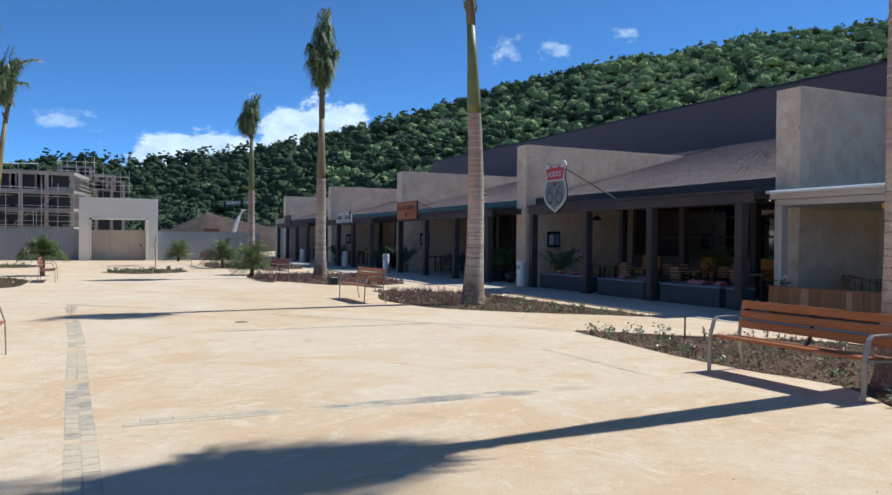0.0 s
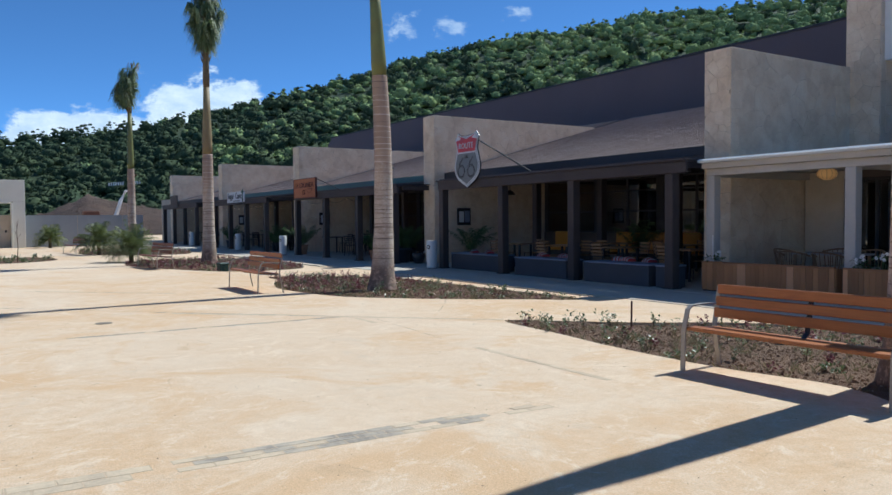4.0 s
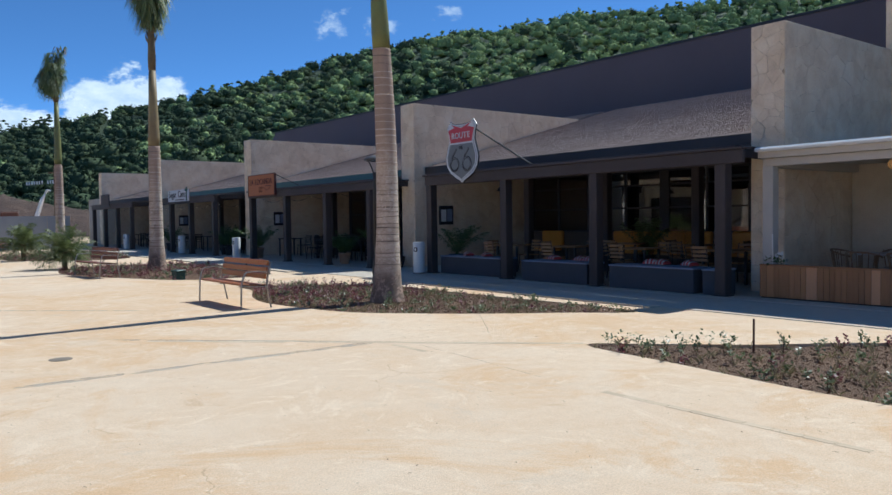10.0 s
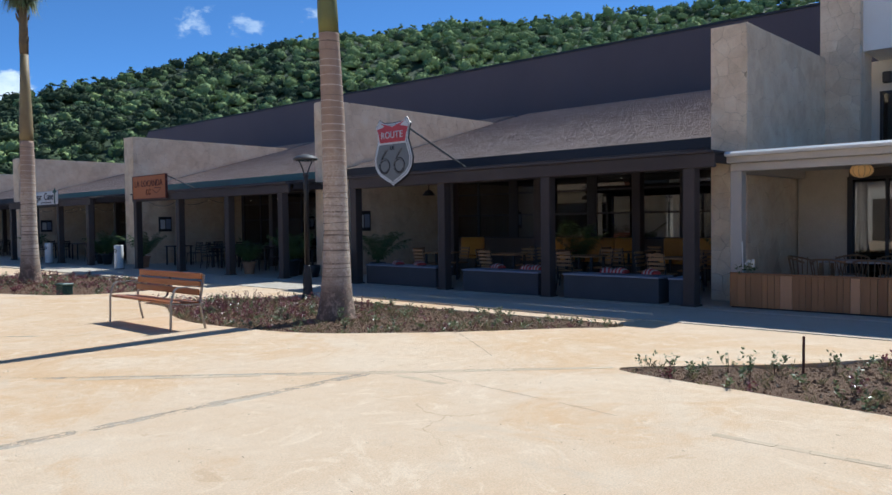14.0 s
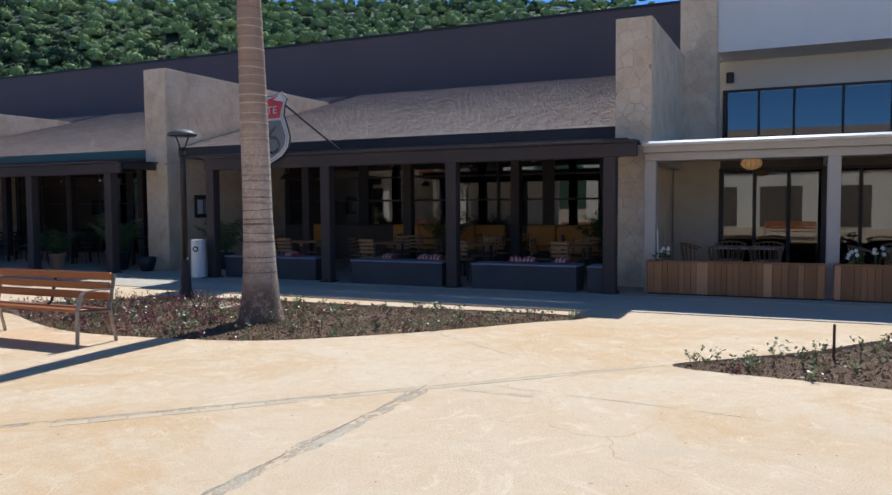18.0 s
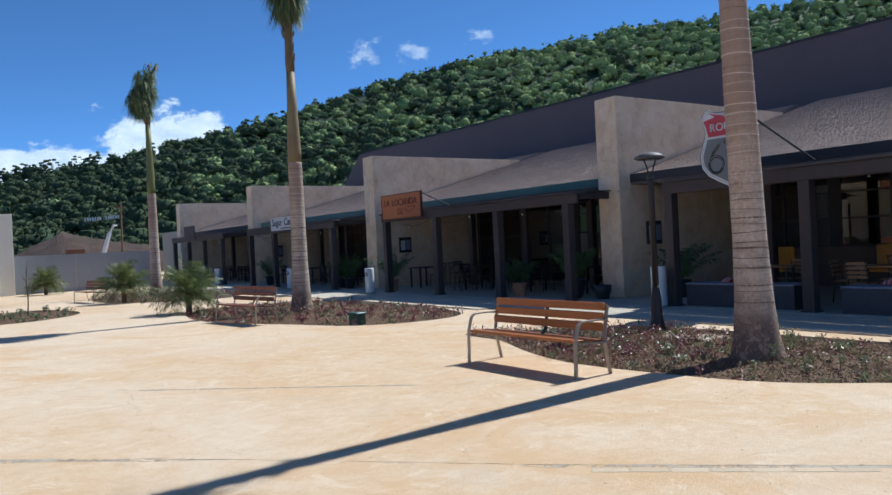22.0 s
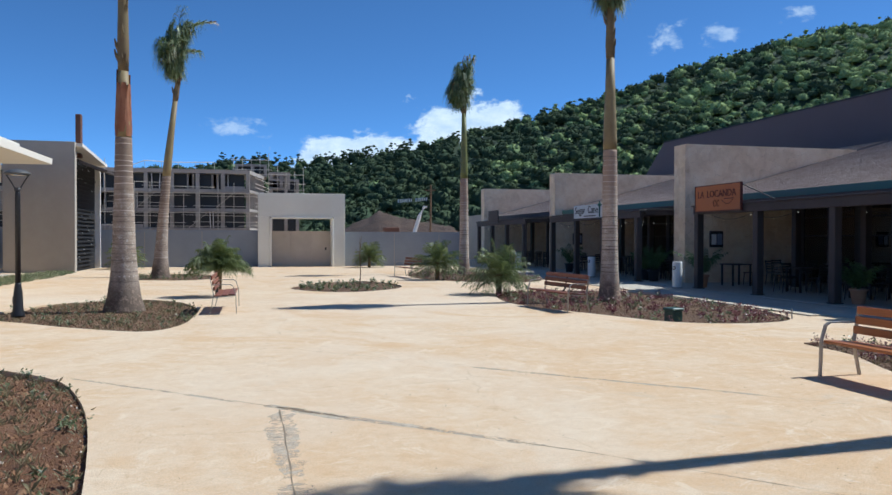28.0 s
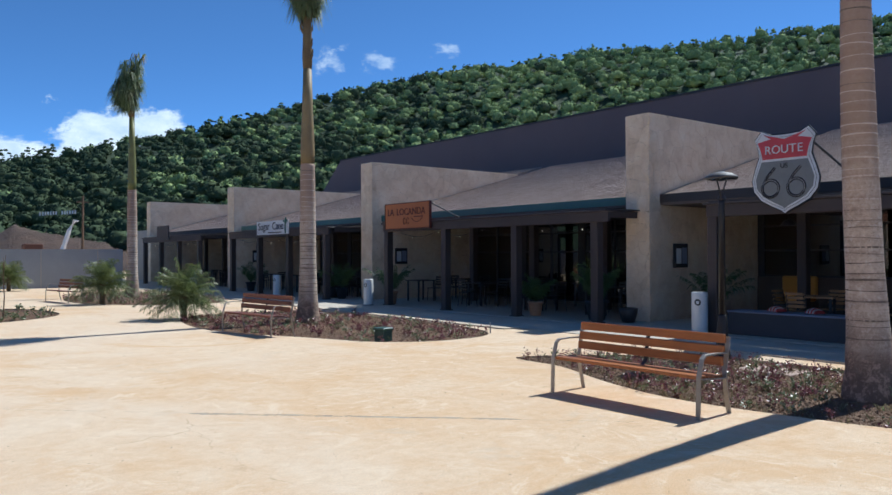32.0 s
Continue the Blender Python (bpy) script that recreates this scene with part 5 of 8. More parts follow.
def build_forest():
    """Crowns all over the slope: domes of rounded boughs with a skin of small leaf clumps, joined by crown colour."""
    rng = np.random.RandomState(7)
    bm = bmesh.new()
    bmesh.ops.create_icosphere(bm, subdivisions=2, radius=1.0)
    ball_v = np.array([v.co[:] for v in bm.verts])
    ball_f = np.array([[v.index for v in f.verts] for f in bm.faces])
    bm.free()
    keep = (ball_v[ball_f][:, :, 2] > -0.12).any(1)
    ball_f = ball_f[keep]
    used, ball_f = np.unique(ball_f, return_inverse=True)
    ball_v, ball_f = ball_v[used], ball_f.reshape(-1, 3)
    variants = []
    for k in range(10):
        d = np.full(len(ball_v), 0.64)
        for j in range(11):
            u = rng.normal(size=3)
            u[2] = abs(u[2]) - 0.25
            u /= np.linalg.norm(u)
            away = np.arccos(np.clip(ball_v @ u, -1, 1)) / rng.uniform(0.45, 0.75)
            d = np.maximum(d, 0.60 + rng.uniform(0.15, 0.38) * np.sqrt(np.clip(1 - away * away, 0, 1)))
        d *= rng.uniform(0.9, 1.1, len(d))
        v = ball_v * d[:, None] * np.array([1, 1, 0.85])
        n = 105
        at = rng.randint(0, len(v), n)
        at = at[v[at][:, 2] > -0.15]
        n = len(at)
        c = v[at] * rng.uniform(0.86, 1.14, (n, 1))
        out = v[at] / np.linalg.norm(v[at], axis=1)[:, None] + rng.normal(size=(n, 3)) * 1.4
        t1 = np.cross(out, rng.normal(size=(n, 3)))
        t1 *= rng.uniform(0.075, 0.15, (n, 1)) / np.linalg.norm(t1, axis=1)[:, None]
        t2 = np.cross(out, t1)
        t2 *= rng.uniform(0.075, 0.15, (n, 1)) / np.linalg.norm(t2, axis=1)[:, None]
        quad = np.stack([c - t1, c - t2, c + t1, c + t2], 1).reshape(-1, 3)
        qf = np.arange(n * 4).reshape(n, 4) + len(v)
        tri = np.concatenate([ball_f, qf[:, [0, 1, 2]], qf[:, [0, 2, 3]]])
        variants.append((np.concatenate([v * 0.9, quad]), tri))
    sorts = {"forest": [[], [], 0], "forest_brightened": [[], [], 0]}

    def plant(x, y, z, s, tall, a):
        v, f = variants[rng.randint(len(variants))]
        th = rng.uniform(0, 6.28)
        rot = np.array([[math.cos(th), -math.sin(th), 0], [math.sin(th), math.cos(th), 0], [0, 0, 1]])
        # towards the sunny end crowns turn yellower, with glare painted into their colour
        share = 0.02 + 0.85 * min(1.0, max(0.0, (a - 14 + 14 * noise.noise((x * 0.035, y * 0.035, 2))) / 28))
        kind = sorts["forest_brightened" if rng.rand() < share else "forest"]
        kind[0].append(v @ rot.T * np.array([s * rng.uniform(0.85, 1.2), s * rng.uniform(0.85, 1.2), s * tall]) + np.array([x, y, z]))
        kind[1].append(f + kind[2])
        kind[2] += len(v)

    for a in np.arange(-34, 80, 0.78):
        foot = foot_at(a)
        r = foot + 2 + (30 if a > 34 else 0)
        while r < foot + 158:
            if (a < -8 or a > 72) and rng.rand() < 0.45:
                r += 2.5
                continue
            aa, rr = a + rng.uniform(-0.7, 0.7), r + rng.uniform(-1.6, 1.6)
            r += (2.5 + (r - foot) * 0.008) * rng.uniform(0.75, 1.15)
            if 5 < aa < 18 and rr < foot_at(aa) + 10:
                continue
            x, y = HX + rr * math.sin(radians(aa)), HY + rr * math.cos(radians(aa))
            up = math.degrees(math.atan2(hill_height(x, y), rr))
            behind = math.degrees(math.atan2(6.5 * math.sin(radians(max(1, aa))), 26)) - 2.0
            if aa > 26 and up < behind and rng.rand() < 0.75:
                continue  # low on the slope behind the long hall the trees stand thinner
            s = (0.85 + 1.35 * rng.rand() ** 1.4) * (1.5 if rng.rand() < 0.10 else 1.0)
            plant(x, y, hill_height(x, y) + s * 0.25 + rng.uniform(-0.3, 1.5) * rng.rand(), s, rng.uniform(0.75, 1.3), aa)
    # taller, thin-crowned trees that break the skyline
    for i in range(120):
        aa = rng.uniform(-3, 11) if i < 70 else rng.uniform(11, 62)
        rr = foot_at(aa) + 150 + rng.uniform(-9, 3)
        x, y = HX + rr * math.sin(radians(aa)), HY + rr * math.cos(radians(aa))
        z, h = hill_height(x, y), rng.uniform(2.2, 4.6 if i < 70 else 3.2)
        for k in range(4):
            plant(x + rng.uniform(-0.9, 0.9), y + rng.uniform(-0.9, 0.9), z + h * (0.5 + 0.2 * k), rng.uniform(0.45, 0.95), 0.8, aa)
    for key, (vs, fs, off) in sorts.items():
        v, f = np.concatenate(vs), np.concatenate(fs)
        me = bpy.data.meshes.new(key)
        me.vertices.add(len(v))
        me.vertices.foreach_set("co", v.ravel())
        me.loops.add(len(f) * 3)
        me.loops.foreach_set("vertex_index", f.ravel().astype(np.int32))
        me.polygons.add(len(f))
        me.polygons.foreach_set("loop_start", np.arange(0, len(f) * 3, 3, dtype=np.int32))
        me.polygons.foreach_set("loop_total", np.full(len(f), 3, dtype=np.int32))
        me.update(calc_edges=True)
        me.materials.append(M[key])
        tagged(new("hillside_forest", me), "dense green broadleaf forest covering the hillside" if key == "forest" else "yellow-green hillside trees, their colour brightened for sun and glare", "forest", kind="stuff")


build_forest()


def build_cloud_bank(a0, a1, e0, e1, dist, kind="cloud"):
    n = 16
    verts, faces, uvs = [], [], []
    for j in range(n + 1):
        for i in range(n + 1):
            a, e = radians(a0 + (a1 - a0) * i / n), radians(e0 + (e1 - e0) * j / n)
            verts.append((HX + dist * math.sin(a), HY + dist * math.cos(a), dist * math.tan(e)))
            uvs.append((i / n, j / n))
    for j in range(n):
        for i in range(n):
            k = j * (n + 1) + i
            faces.append((k, k + 1, k + n + 2, k + n + 1))
    ob = part("cloud_bank", Mesh().add(verts, faces), M[kind])
    layer = ob.data.uv_layers.new(name="bank")
    for loop in ob.data.loops:
        layer.data[loop.index].uv = uvs[loop.vertex_index]
    ob.visible_shadow = False
    return tagged(ob, "soft white cumulus bank low over the hill", "cloud", kind="structure")


build_cloud_bank(-2, 15, 3.4, 9.3, 900)
build_cloud_bank(8, 22.5, 4.3, 12.2, 950)
build_cloud_bank(30.8, 35.6, 12.8, 15.4, 1000, "wisp")
build_cloud_bank(-5, 1.5, 6.9, 9.1, 1050, "wisp")
build_cloud_bank(27.4, 31.6, 12.6, 15.9, 1080, "wisp")
build_cloud_bank(36.2, 40.2, 14.2, 15.9, 1060, "wisp")


def build_site():
    """The concrete frame of an unfinished block behind the boundary wall, under scaffolding."""
    site = thing("building_shell", "unfinished four-storey concrete building frame wrapped in scaffolding", "building", at=pose(-4.74, -4.26, 0.51) @ Matrix.Scale(0.68, 4))
    y0, y1, storey, bay = 115.0, 127.0, 3.07, 3.86
    right, n = -17.0, 11
    left = right - n * bay
    slant = 2.3  # the flank runs back and outwards
    rng = random.Random(3)
    for k in range(5):
        z = k * storey
        h = 0.30 if k == 4 else 0.24
        part("floor_slab", Mesh().prism([(left, y0), (right, y0), (right + slant, y1), (left, y1)], z - (h if k else 0.9), z + h), M["raw_concrete"], site)
    for k in range(4):
        z0, z1 = k * storey + 0.24, (k + 1) * storey - 0.24
        for i in range(n + 1):
            x = right - i * bay
            part("pillar", Mesh().box(x - 0.60, x - 0.02, y0 + 0.03, y0 + 0.6, z0, z1, 0.02), M["raw_concrete"], site)
            if i < n:
                part("parapet", Mesh().box(x - bay, x - 0.74, y0 + 0.35, y0 + 0.5, z0, z0 + rng.choice((0.0, 0.0, 0.0, 0.5)) + 0.02), M["raw_concrete"], site)
        for j in range(1, 5):
            t = j / 4
            part("side_pillar", Mesh().box(right + slant * t - 0.62, right + slant * t - 0.04, y0 + 12 * t - 0.62, y0 + 12 * t - 0.02, z0, z1), M["raw_concrete"], site)
        # black sheet behind the pillars: shade of the open floors put into colour
        part("void_sheet", Mesh().box(left, right - 0.9, y0 + 2.2, y0 + 2.4, z0, z1), M["black"], site)
        for i in range(6):
            x = left + 3 + rng.uniform(0, n * bay - 8)
            part("inner_pier", Mesh().box(x, x + rng.uniform(0.5, 1.4), y0 + 1.5, y0 + 1.9, z0, z1), M["raw_concrete"], site)
    y = y0 - 1.3
    x = left
    while x < right + 1.0:
        part("scaffold_pole", Mesh().tube([(x, y, -0.8), (x, y, storey * rng.choice((3.0, 3.3, 3.4, 4.0, 4.5)))], 0.05, 5), M["pale_tube"], site)
        x += rng.uniform(1.8, 2.8)
    for k in range(4):
        for dz in (0.55, 1.15, 2.1):
            z = k * storey + dz
            x = left + rng.uniform(0, 3)
            while x < right + 0.6:
                e = min(x + rng.uniform(4.0, 12.0), right + 1.2)
                if rng.random() < (0.8 if k < 3 else 0.35):
                    part("scaffold_rail", Mesh().tube([(x, y - 0.05, z + rng.uniform(-0.15, 0.15)), (e, y - 0.05, z + rng.uniform(-0.15, 0.15))], 0.042, 5), M["pale_tube"], site)
                x = e + rng.uniform(0.2, 2.0)
            part("return_rail", Mesh().tube([(right + 0.9, y, z), (right + slant + 0.9, y1, z)], 0.05, 5), M["pale_tube"], site)
        if k < 3:
            part("scaffold_deck", Mesh().box(left, right + 0.9, y - 0.1, y + 0.9, (k + 1) * storey - 0.5, (k + 1) * storey - 0.42), M["pale_tube"], site)
    for i in range(26):
        x, k = left + 4 + rng.uniform(0, n * bay - 6), rng.choice((0, 1, 1, 2, 2, 3))
        part("prop", Mesh().tube([(x, y0 + 0.9, k * storey + 0.24), (x + rng.uniform(-0.1, 0.1), y0 + 0.9, (k + 1) * storey - 0.24)], 0.06, 5), M["white_paint"], site)
    for i in range(9):
        x, k = left + 6 + i * 3.9, i % 3
        part("brace", Mesh().tube([(x, y - 0.08, k * storey + 0.2), (x + 2.6, y - 0.08, k * storey + 2.5)], 0.04, 5), M["pale_tube"], site)
    top = 4 * storey + 0.3
    part("roof_rail", Mesh().tube([(-35, y0 + 1, top + 0.5), (-33, y0 + 1, top + 1.3), (-28, y0 + 1, top + 1.1), (-22.5, y0 + 1, top + 1.25)], 0.07, 5), M["white_paint"], site)
    for x in (-33, -30.5, -28, -25.4, -22.5):
        part("rail_post", Mesh().tube([(x, y0 + 1, top), (x, y0 + 1, top + 1.2)], 0.04, 5), M["pale_tube"], site)
    # stair tower and lower wing behind the flank
    for x0, x1, z0, z1, dark in ((-19.7, -14.2, top, 14.7, True), (-13.75, -10.2, 10.4, 13.4, False), (-13.75, -8.6, 8.6, 12.2, True), (-13.75, -8.6, 0.0, 8.4, True)):
        part("wing_slab", Mesh().box(x0, x1, 127.2, 136, z1 - 0.35, z1), M["raw_concrete"], site)
        part("wing_slab", Mesh().box(x0, x1, 127.2, 136, z0, z0 + 0.3), M["raw_concrete"], site)
        for x in (x0, (x0 + x1) / 2, x1 - 0.55):
            part("wing_pillar", Mesh().box(x, x + 0.55, 127.25, 127.8, z0 + 0.3, z1 - 0.35), M["raw_concrete"], site)
        # the black ones carry the shade of the open wing in their colour
        part("wing_wall", Mesh().box(x0 + 0.1, x1 - 0.1, 128.6, 128.8, z0 + 0.3, z1 - 0.35), M["black" if dark else "raw_concrete"], site)
    for i in range(9):
        x = -19.9 + i * 1.5
        part("scaffold_pole", Mesh().tube([(x, 126.6, 8), (x, 126.6, (16.2 if i < 5 else 14.2) + rng.uniform(-1.0, 0.8))], 0.05, 5), M["pale_tube"], site)
    for z, x1 in ((10.2, -7.6), (11.3, -7.4), (12.9, -8.0), (13.7, -13.4), (15.4, -13.6)):
        part("scaffold_rail", Mesh().tube([(-20.2, 126.5, z), (x1, 126.5, z)], 0.05, 5), M["pale_tube"], site)


build_site()

# cut earth bank, poles and a far white sign at the foot of the hill
bank_m = Mesh()
pts, rows = [], 9
for i in range(61):
    az = 3 + 15 * i / 60
    a = radians(az)
    crest = 2.0 + 3.5 * math.exp(-((az - 8.5) / 2.6) ** 2) + 1.6 * math.exp(-((az - 12.6) / 1.8) ** 2)
    for j in range(rows):
        t = j / (rows - 1)
        r = 92 + 32 * t
        z = crest * (1 - (1 - t) ** 2.2) * (1.0 + 0.12 * noise.noise((az * 0.6, 0, 7)))
        z += (noise.noise((az * 1.3, t * 5, 1)) * 0.6 + noise.noise((az * 3.1, t * 9, 5)) * 0.35) * t
        pts.append((HX + r * math.sin(a), HY + r * math.cos(a), 0.1 + z))
bank_m.add(pts, [(i * rows + j, i * rows + j + 1, (i + 1) * rows + j + 1, (i + 1) * rows + j) for i in range(60) for j in range(rows - 1)])
tagged(part("earth_bank", bank_m, M["earth"], smooth=True), "raw brown earth cutting at the foot of the hill", "bank", kind="structure")


def build_pole(x, y, h, r=0.12):
    p = thing("utility_pole", "slim wooden utility pole with a crossarm", "pole", "utility poles", at=pose(x, y, 0))
    part("shaft", Mesh().tube([(0, 0, 0), (0.05, 0, h)], [r, r * 0.7], 6), M["twig"], p)
    part("crossarm", Mesh().box(-0.5, 0.5, -0.05, 0.05, h - 0.6, h - 0.5), M["twig"], p)


build_pole(1.33, 62, 7.0)
letters = thing("hillside_sign", "row of small white letters standing on the hillside", "sign")
for i in range(13):
    a = radians(9.64 + i * 0.155 + (0.2 if i > 6 else 0))
    r = 121
    part("letter", Mesh().box(-0.10, 0.10, -0.05, 0.05, 0, 0.5), M["white_paint"], letters).matrix_basis = pose(HX + r * math.sin(a), HY + r * math.cos(a), 7.2 + i * 0.03, 0, 0, -math.degrees(a))
crane = thing("digger_arm", "pale boom of a digger behind the wall", "machine")
part("boom", Mesh().tube([(-0.75, 62, 0.8), (-0.24, 62, 2.34), (0.25, 62, 3.9), (0.69, 62, 4.8), (1.0, 62, 4.75)], [0.22, 0.22, 0.2, 0.16, 0.1], 6), M["white_paint"], crane)
part("cab", Mesh().box(-3.25, -1.78, 62, 63.5, 0.8, 2.75, 0.08), M["rust_tube"], crane)


# ---- royal palms ----
def frond_mesh(length, rise, droop, side, rng, leaf, thick=0.022, blade=0.02, pairs=34, hang=0.5):
    """One feather leaf: an arching midrib with two rows of hanging leaflets. It starts at the origin and leans towards +x."""
    rib, leaves = Mesh(), Mesh()
    pts = []
    n = 16
    for i in range(n + 1):
        t = i / n
        x = length * (math.sin(rise) * t + droop * t * t * 0.55)
        z = length * (math.cos(rise) * t - droop * t * t * t * 0.62)
        pts.append(Vector((x, side * t * t * length, z)))
    rib.tube(pts, [thick * (1 - 0.85 * i / n) for i in range(n + 1)], 4)
    m = pairs
    for k in range(m):
        t = 0.14 + 0.85 * k / m
        i = min(n - 1, int(t * n))
        q = t * n - i
        p = pts[i].lerp(pts[i + 1], q)
        d = (pts[i + 1] - pts[i]).normalized()
        across = d.cross(Vector((0, 0, 1)))
        across = across.normalized() if across.length > 0.05 else Vector((0, 1, 0))
        for s in (-1, 1):
            ll = leaf * (0.55 + 0.6 * math.sin(math.pi * min(1, t * 1.05))) * rng.uniform(0.75, 1.15)
            w = blade * rng.uniform(0.8, 1.3)
            out = (across * s * rng.uniform(0.45, 0.9) + d * rng.uniform(0.35, 0.8) + Vector((rng.uniform(-0.25, 0.25), rng.uniform(-0.25, 0.25), rng.uniform(-0.35, 0.15)))).normalized()
            mid = p + out * ll * 0.5 + Vector((0, 0, -0.10 * ll))
            tip = p + out * ll * 0.85 + Vector((0, 0, -hang * ll))
            wd = d * w
            leaves.add([p - wd * 0.5, p + wd * 0.5, mid + wd, mid - wd, tip], [(0, 1, 2, 3), (3, 2, 4)])
    return rib, leaves


def build_palm(x, y, ring, node, fringe, top, lean=(0.0, 0.0), red=False, brown=False, skin="bark", seed=0, wide=1.0, bend=(0.0, 0.0), mass=(0.0, 0.0), flare=1.0, bark=None, thin=1.0, plume=0.10, curve=None, label=""):
    rng = random.Random(seed)
    palm = thing("royal_palm", label or "tall royal palm with a ringed grey trunk and tied-up fronds", "palm tree", "royal palms in the beds", at=pose(x, y, soil_height(x, y) - 0.03))

    def axis(z):
        if curve:
            q = min(z, 4.4)
            return tuple(a * q + b * q * q + (a + 8.8 * b) * (z - q) for a, b in curve)
        t = z / 7.0
        return lean[0] * t * t * 0.6 + lean[0] * t * 0.4, lean[1] * t * t * 0.6 + lean[1] * t * 0.4

    def stem(prof, seg=18):
        m = Mesh()
        verts, faces = [], []
        for r, z in prof:
            ax, ay = axis(z)
            verts += [(ax + r * math.cos(2 * math.pi * i / seg), ay + r * math.sin(2 * math.pi * i / seg), z) for i in range(seg)]
        for k in range(len(prof) - 1):
            faces += [(k * seg + i, k * seg + (i + 1) % seg, (k + 1) * seg + (i + 1) % seg, (k + 1) * seg + i) for i in range(seg)]
        faces += [tuple(range(seg))[::-1], tuple(range((len(prof) - 1) * seg, len(prof) * seg))]
        return m.add(verts, faces)

    def radius(z):
        knots = [(0, 0.335), (0.12, 0.31), (0.35, 0.268), (0.8, 0.232), (1.5, 0.208), (2.4, 0.2), (3.4, 0.19), (4.6, 0.168)]
        for (z0, r0), (z1, r1) in zip(knots, knots[1:]):
            if z <= z1:
                r = r0 + (r1 - r0) * (z - z0) / (z1 - z0)
                return r * (1 + (flare - 1) * max(0.0, 1 - z / 3.6) ** 1.3)
        return 0.168

    def tilted(z, h, a, amp, proud):
        """A leaf scar: a thin, slightly slanting ring round the trunk."""
        seg, verts = 18, []
        for r_add, dz in ((-0.006, -h), (proud, -h * 0.6), (proud, h * 0.6), (-0.006, h)):
            for i in range(seg):
                q = 2 * math.pi * i / seg
                zz = z + dz * (1 + 0.25 * math.sin(3 * q + a)) + amp * math.cos(q - a)
                ax, ay = axis(zz)
                r = radius(zz) + r_add
                verts.append((ax + r * math.cos(q), ay + r * math.sin(q), zz))
        return Mesh().add(verts, [(k * seg + i, k * seg + (i + 1) % seg, (k + 1) * seg + (i + 1) % seg, (k + 1) * seg + i) for k in range(3) for i in range(seg)])

    def strip(r_of, a, w, z0, z1):
        """A torn strip of sheath lying on the stem."""
        verts, rows = [], 7
        for k in range(rows):
            t = k / (rows - 1)
            z = z0 + (z1 - z0) * t
            ww = w * (0.35 + 0.75 * math.sin(math.pi * min(1, 0.12 + 0.8 * t))) * rng.uniform(0.8, 1.2)
            ax, ay = axis(z)
            for q in (-1, -0.4, 0.4, 1):
                b = a + 0.35 * t + q * ww
                r = r_of(z) + 0.006 + (0.03 * t * t if abs(q) == 1 else 0)
                verts.append((ax + r * math.cos(b), ay + r * math.sin(b), z))
        return Mesh().add(verts, [(k * 4 + i, k * 4 + i + 1, k * 4 + i + 5, k * 4 + i + 4) for k in range(rows - 1) for i in range(3)])

    prof, z = [], 0.0
    while z < ring:
        prof.append((radius(z) * rng.uniform(0.99, 1.01), z))
        z += 0.06
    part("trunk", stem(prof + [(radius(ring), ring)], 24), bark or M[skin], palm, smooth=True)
    z = 0.72
    while z < ring - 0.05:
        if bark:
            part("leaf_scar", tilted(z, rng.choice((0.018, 0.028, 0.04)), rng.uniform(0, 6.28), rng.uniform(0.0, 0.012), 0.0015), M["scar_broad"], palm, smooth=True)
            z += rng.uniform(0.13, 0.24)
            continue
        low = z < 2.3
        pale = rng.random() < (0.12 if low else 0.9)
        part("leaf_scar", tilted(z, rng.choice((0.006, 0.008, 0.011, 0.015) if low else (0.006, 0.009, 0.012)), rng.uniform(0, 6.28), rng.uniform(0.0, 0.014), rng.uniform(0.002, 0.004)), M["scar_pale" if pale else "scar"], palm, smooth=True)
        z += rng.uniform(0.07, 0.14) if low else rng.uniform(0.09, 0.17)
    r0 = radius(ring) * 0.97
    shaft_mat = M["shaft_brown"] if brown or red else M["shaft"]
    prof = [(r0, ring - 0.02), (r0 * 1.03, ring + 0.3), (r0 * 0.96, ring + 0.3 * (node - ring)), (r0 * 0.78, ring + 0.6 * (node - ring)), (r0 * 0.62, node)]

    def shaft_radius(z):
        for (ra, za), (rb, zb) in zip(prof, prof[1:]):
            if z <= zb:
                return ra + (rb - ra) * max(0.0, (z - za) / (zb - za))
        return prof[-1][0]

    part("crownshaft", stem(prof), shaft_mat, palm, smooth=True)
    if red:
        for k in range(7):
            part("dry_sheath", strip(shaft_radius, 0.9 * k + rng.uniform(-0.2, 0.2), 0.55, ring + rng.uniform(0.0, 0.12), ring + rng.uniform(1.0, 1.55)), M["sheath"], palm, smooth=True)
    part("leaf_base_column", stem([(r0 * 0.66, node - 0.05), (r0 * 0.74, node + 0.2 * (fringe - node)), (r0 * 0.62, node + 0.7 * (fringe - node)), (r0 * 0.5, fringe + 0.3)], 12), M["node"], palm, smooth=True)
    for k in range(9):
        a = rng.uniform(0, 6.28)
        z0 = node + rng.uniform(-0.05, 1.0) * (fringe - node)
        ax, ay = axis(z0)
        part("leaf_stub", Mesh().tube([(ax + r0 * 0.5 * math.cos(a), ay + r0 * 0.5 * math.sin(a), z0), (ax + r0 * 0.85 * math.cos(a), ay + r0 * 0.85 * math.sin(a), z0 + 0.1), (ax + r0 * 1.05 * math.cos(a), ay + r0 * 1.05 * math.sin(a), z0 + 0.24)], [0.05, 0.035, 0.012], 5), M["node"], palm)
    base = fringe
    span = top - base
    n = 16
    for k in range(n):
        a = k * 2.39996
        ca, sa = math.cos(a), math.sin(a)
        outer = k / (n - 1)
        length = span * (1.05 - 0.45 * outer) * rng.uniform(0.9, 1.06)
        reach = (0.10 + 0.5 * wide * outer) * rng.uniform(0.7, 1.25)
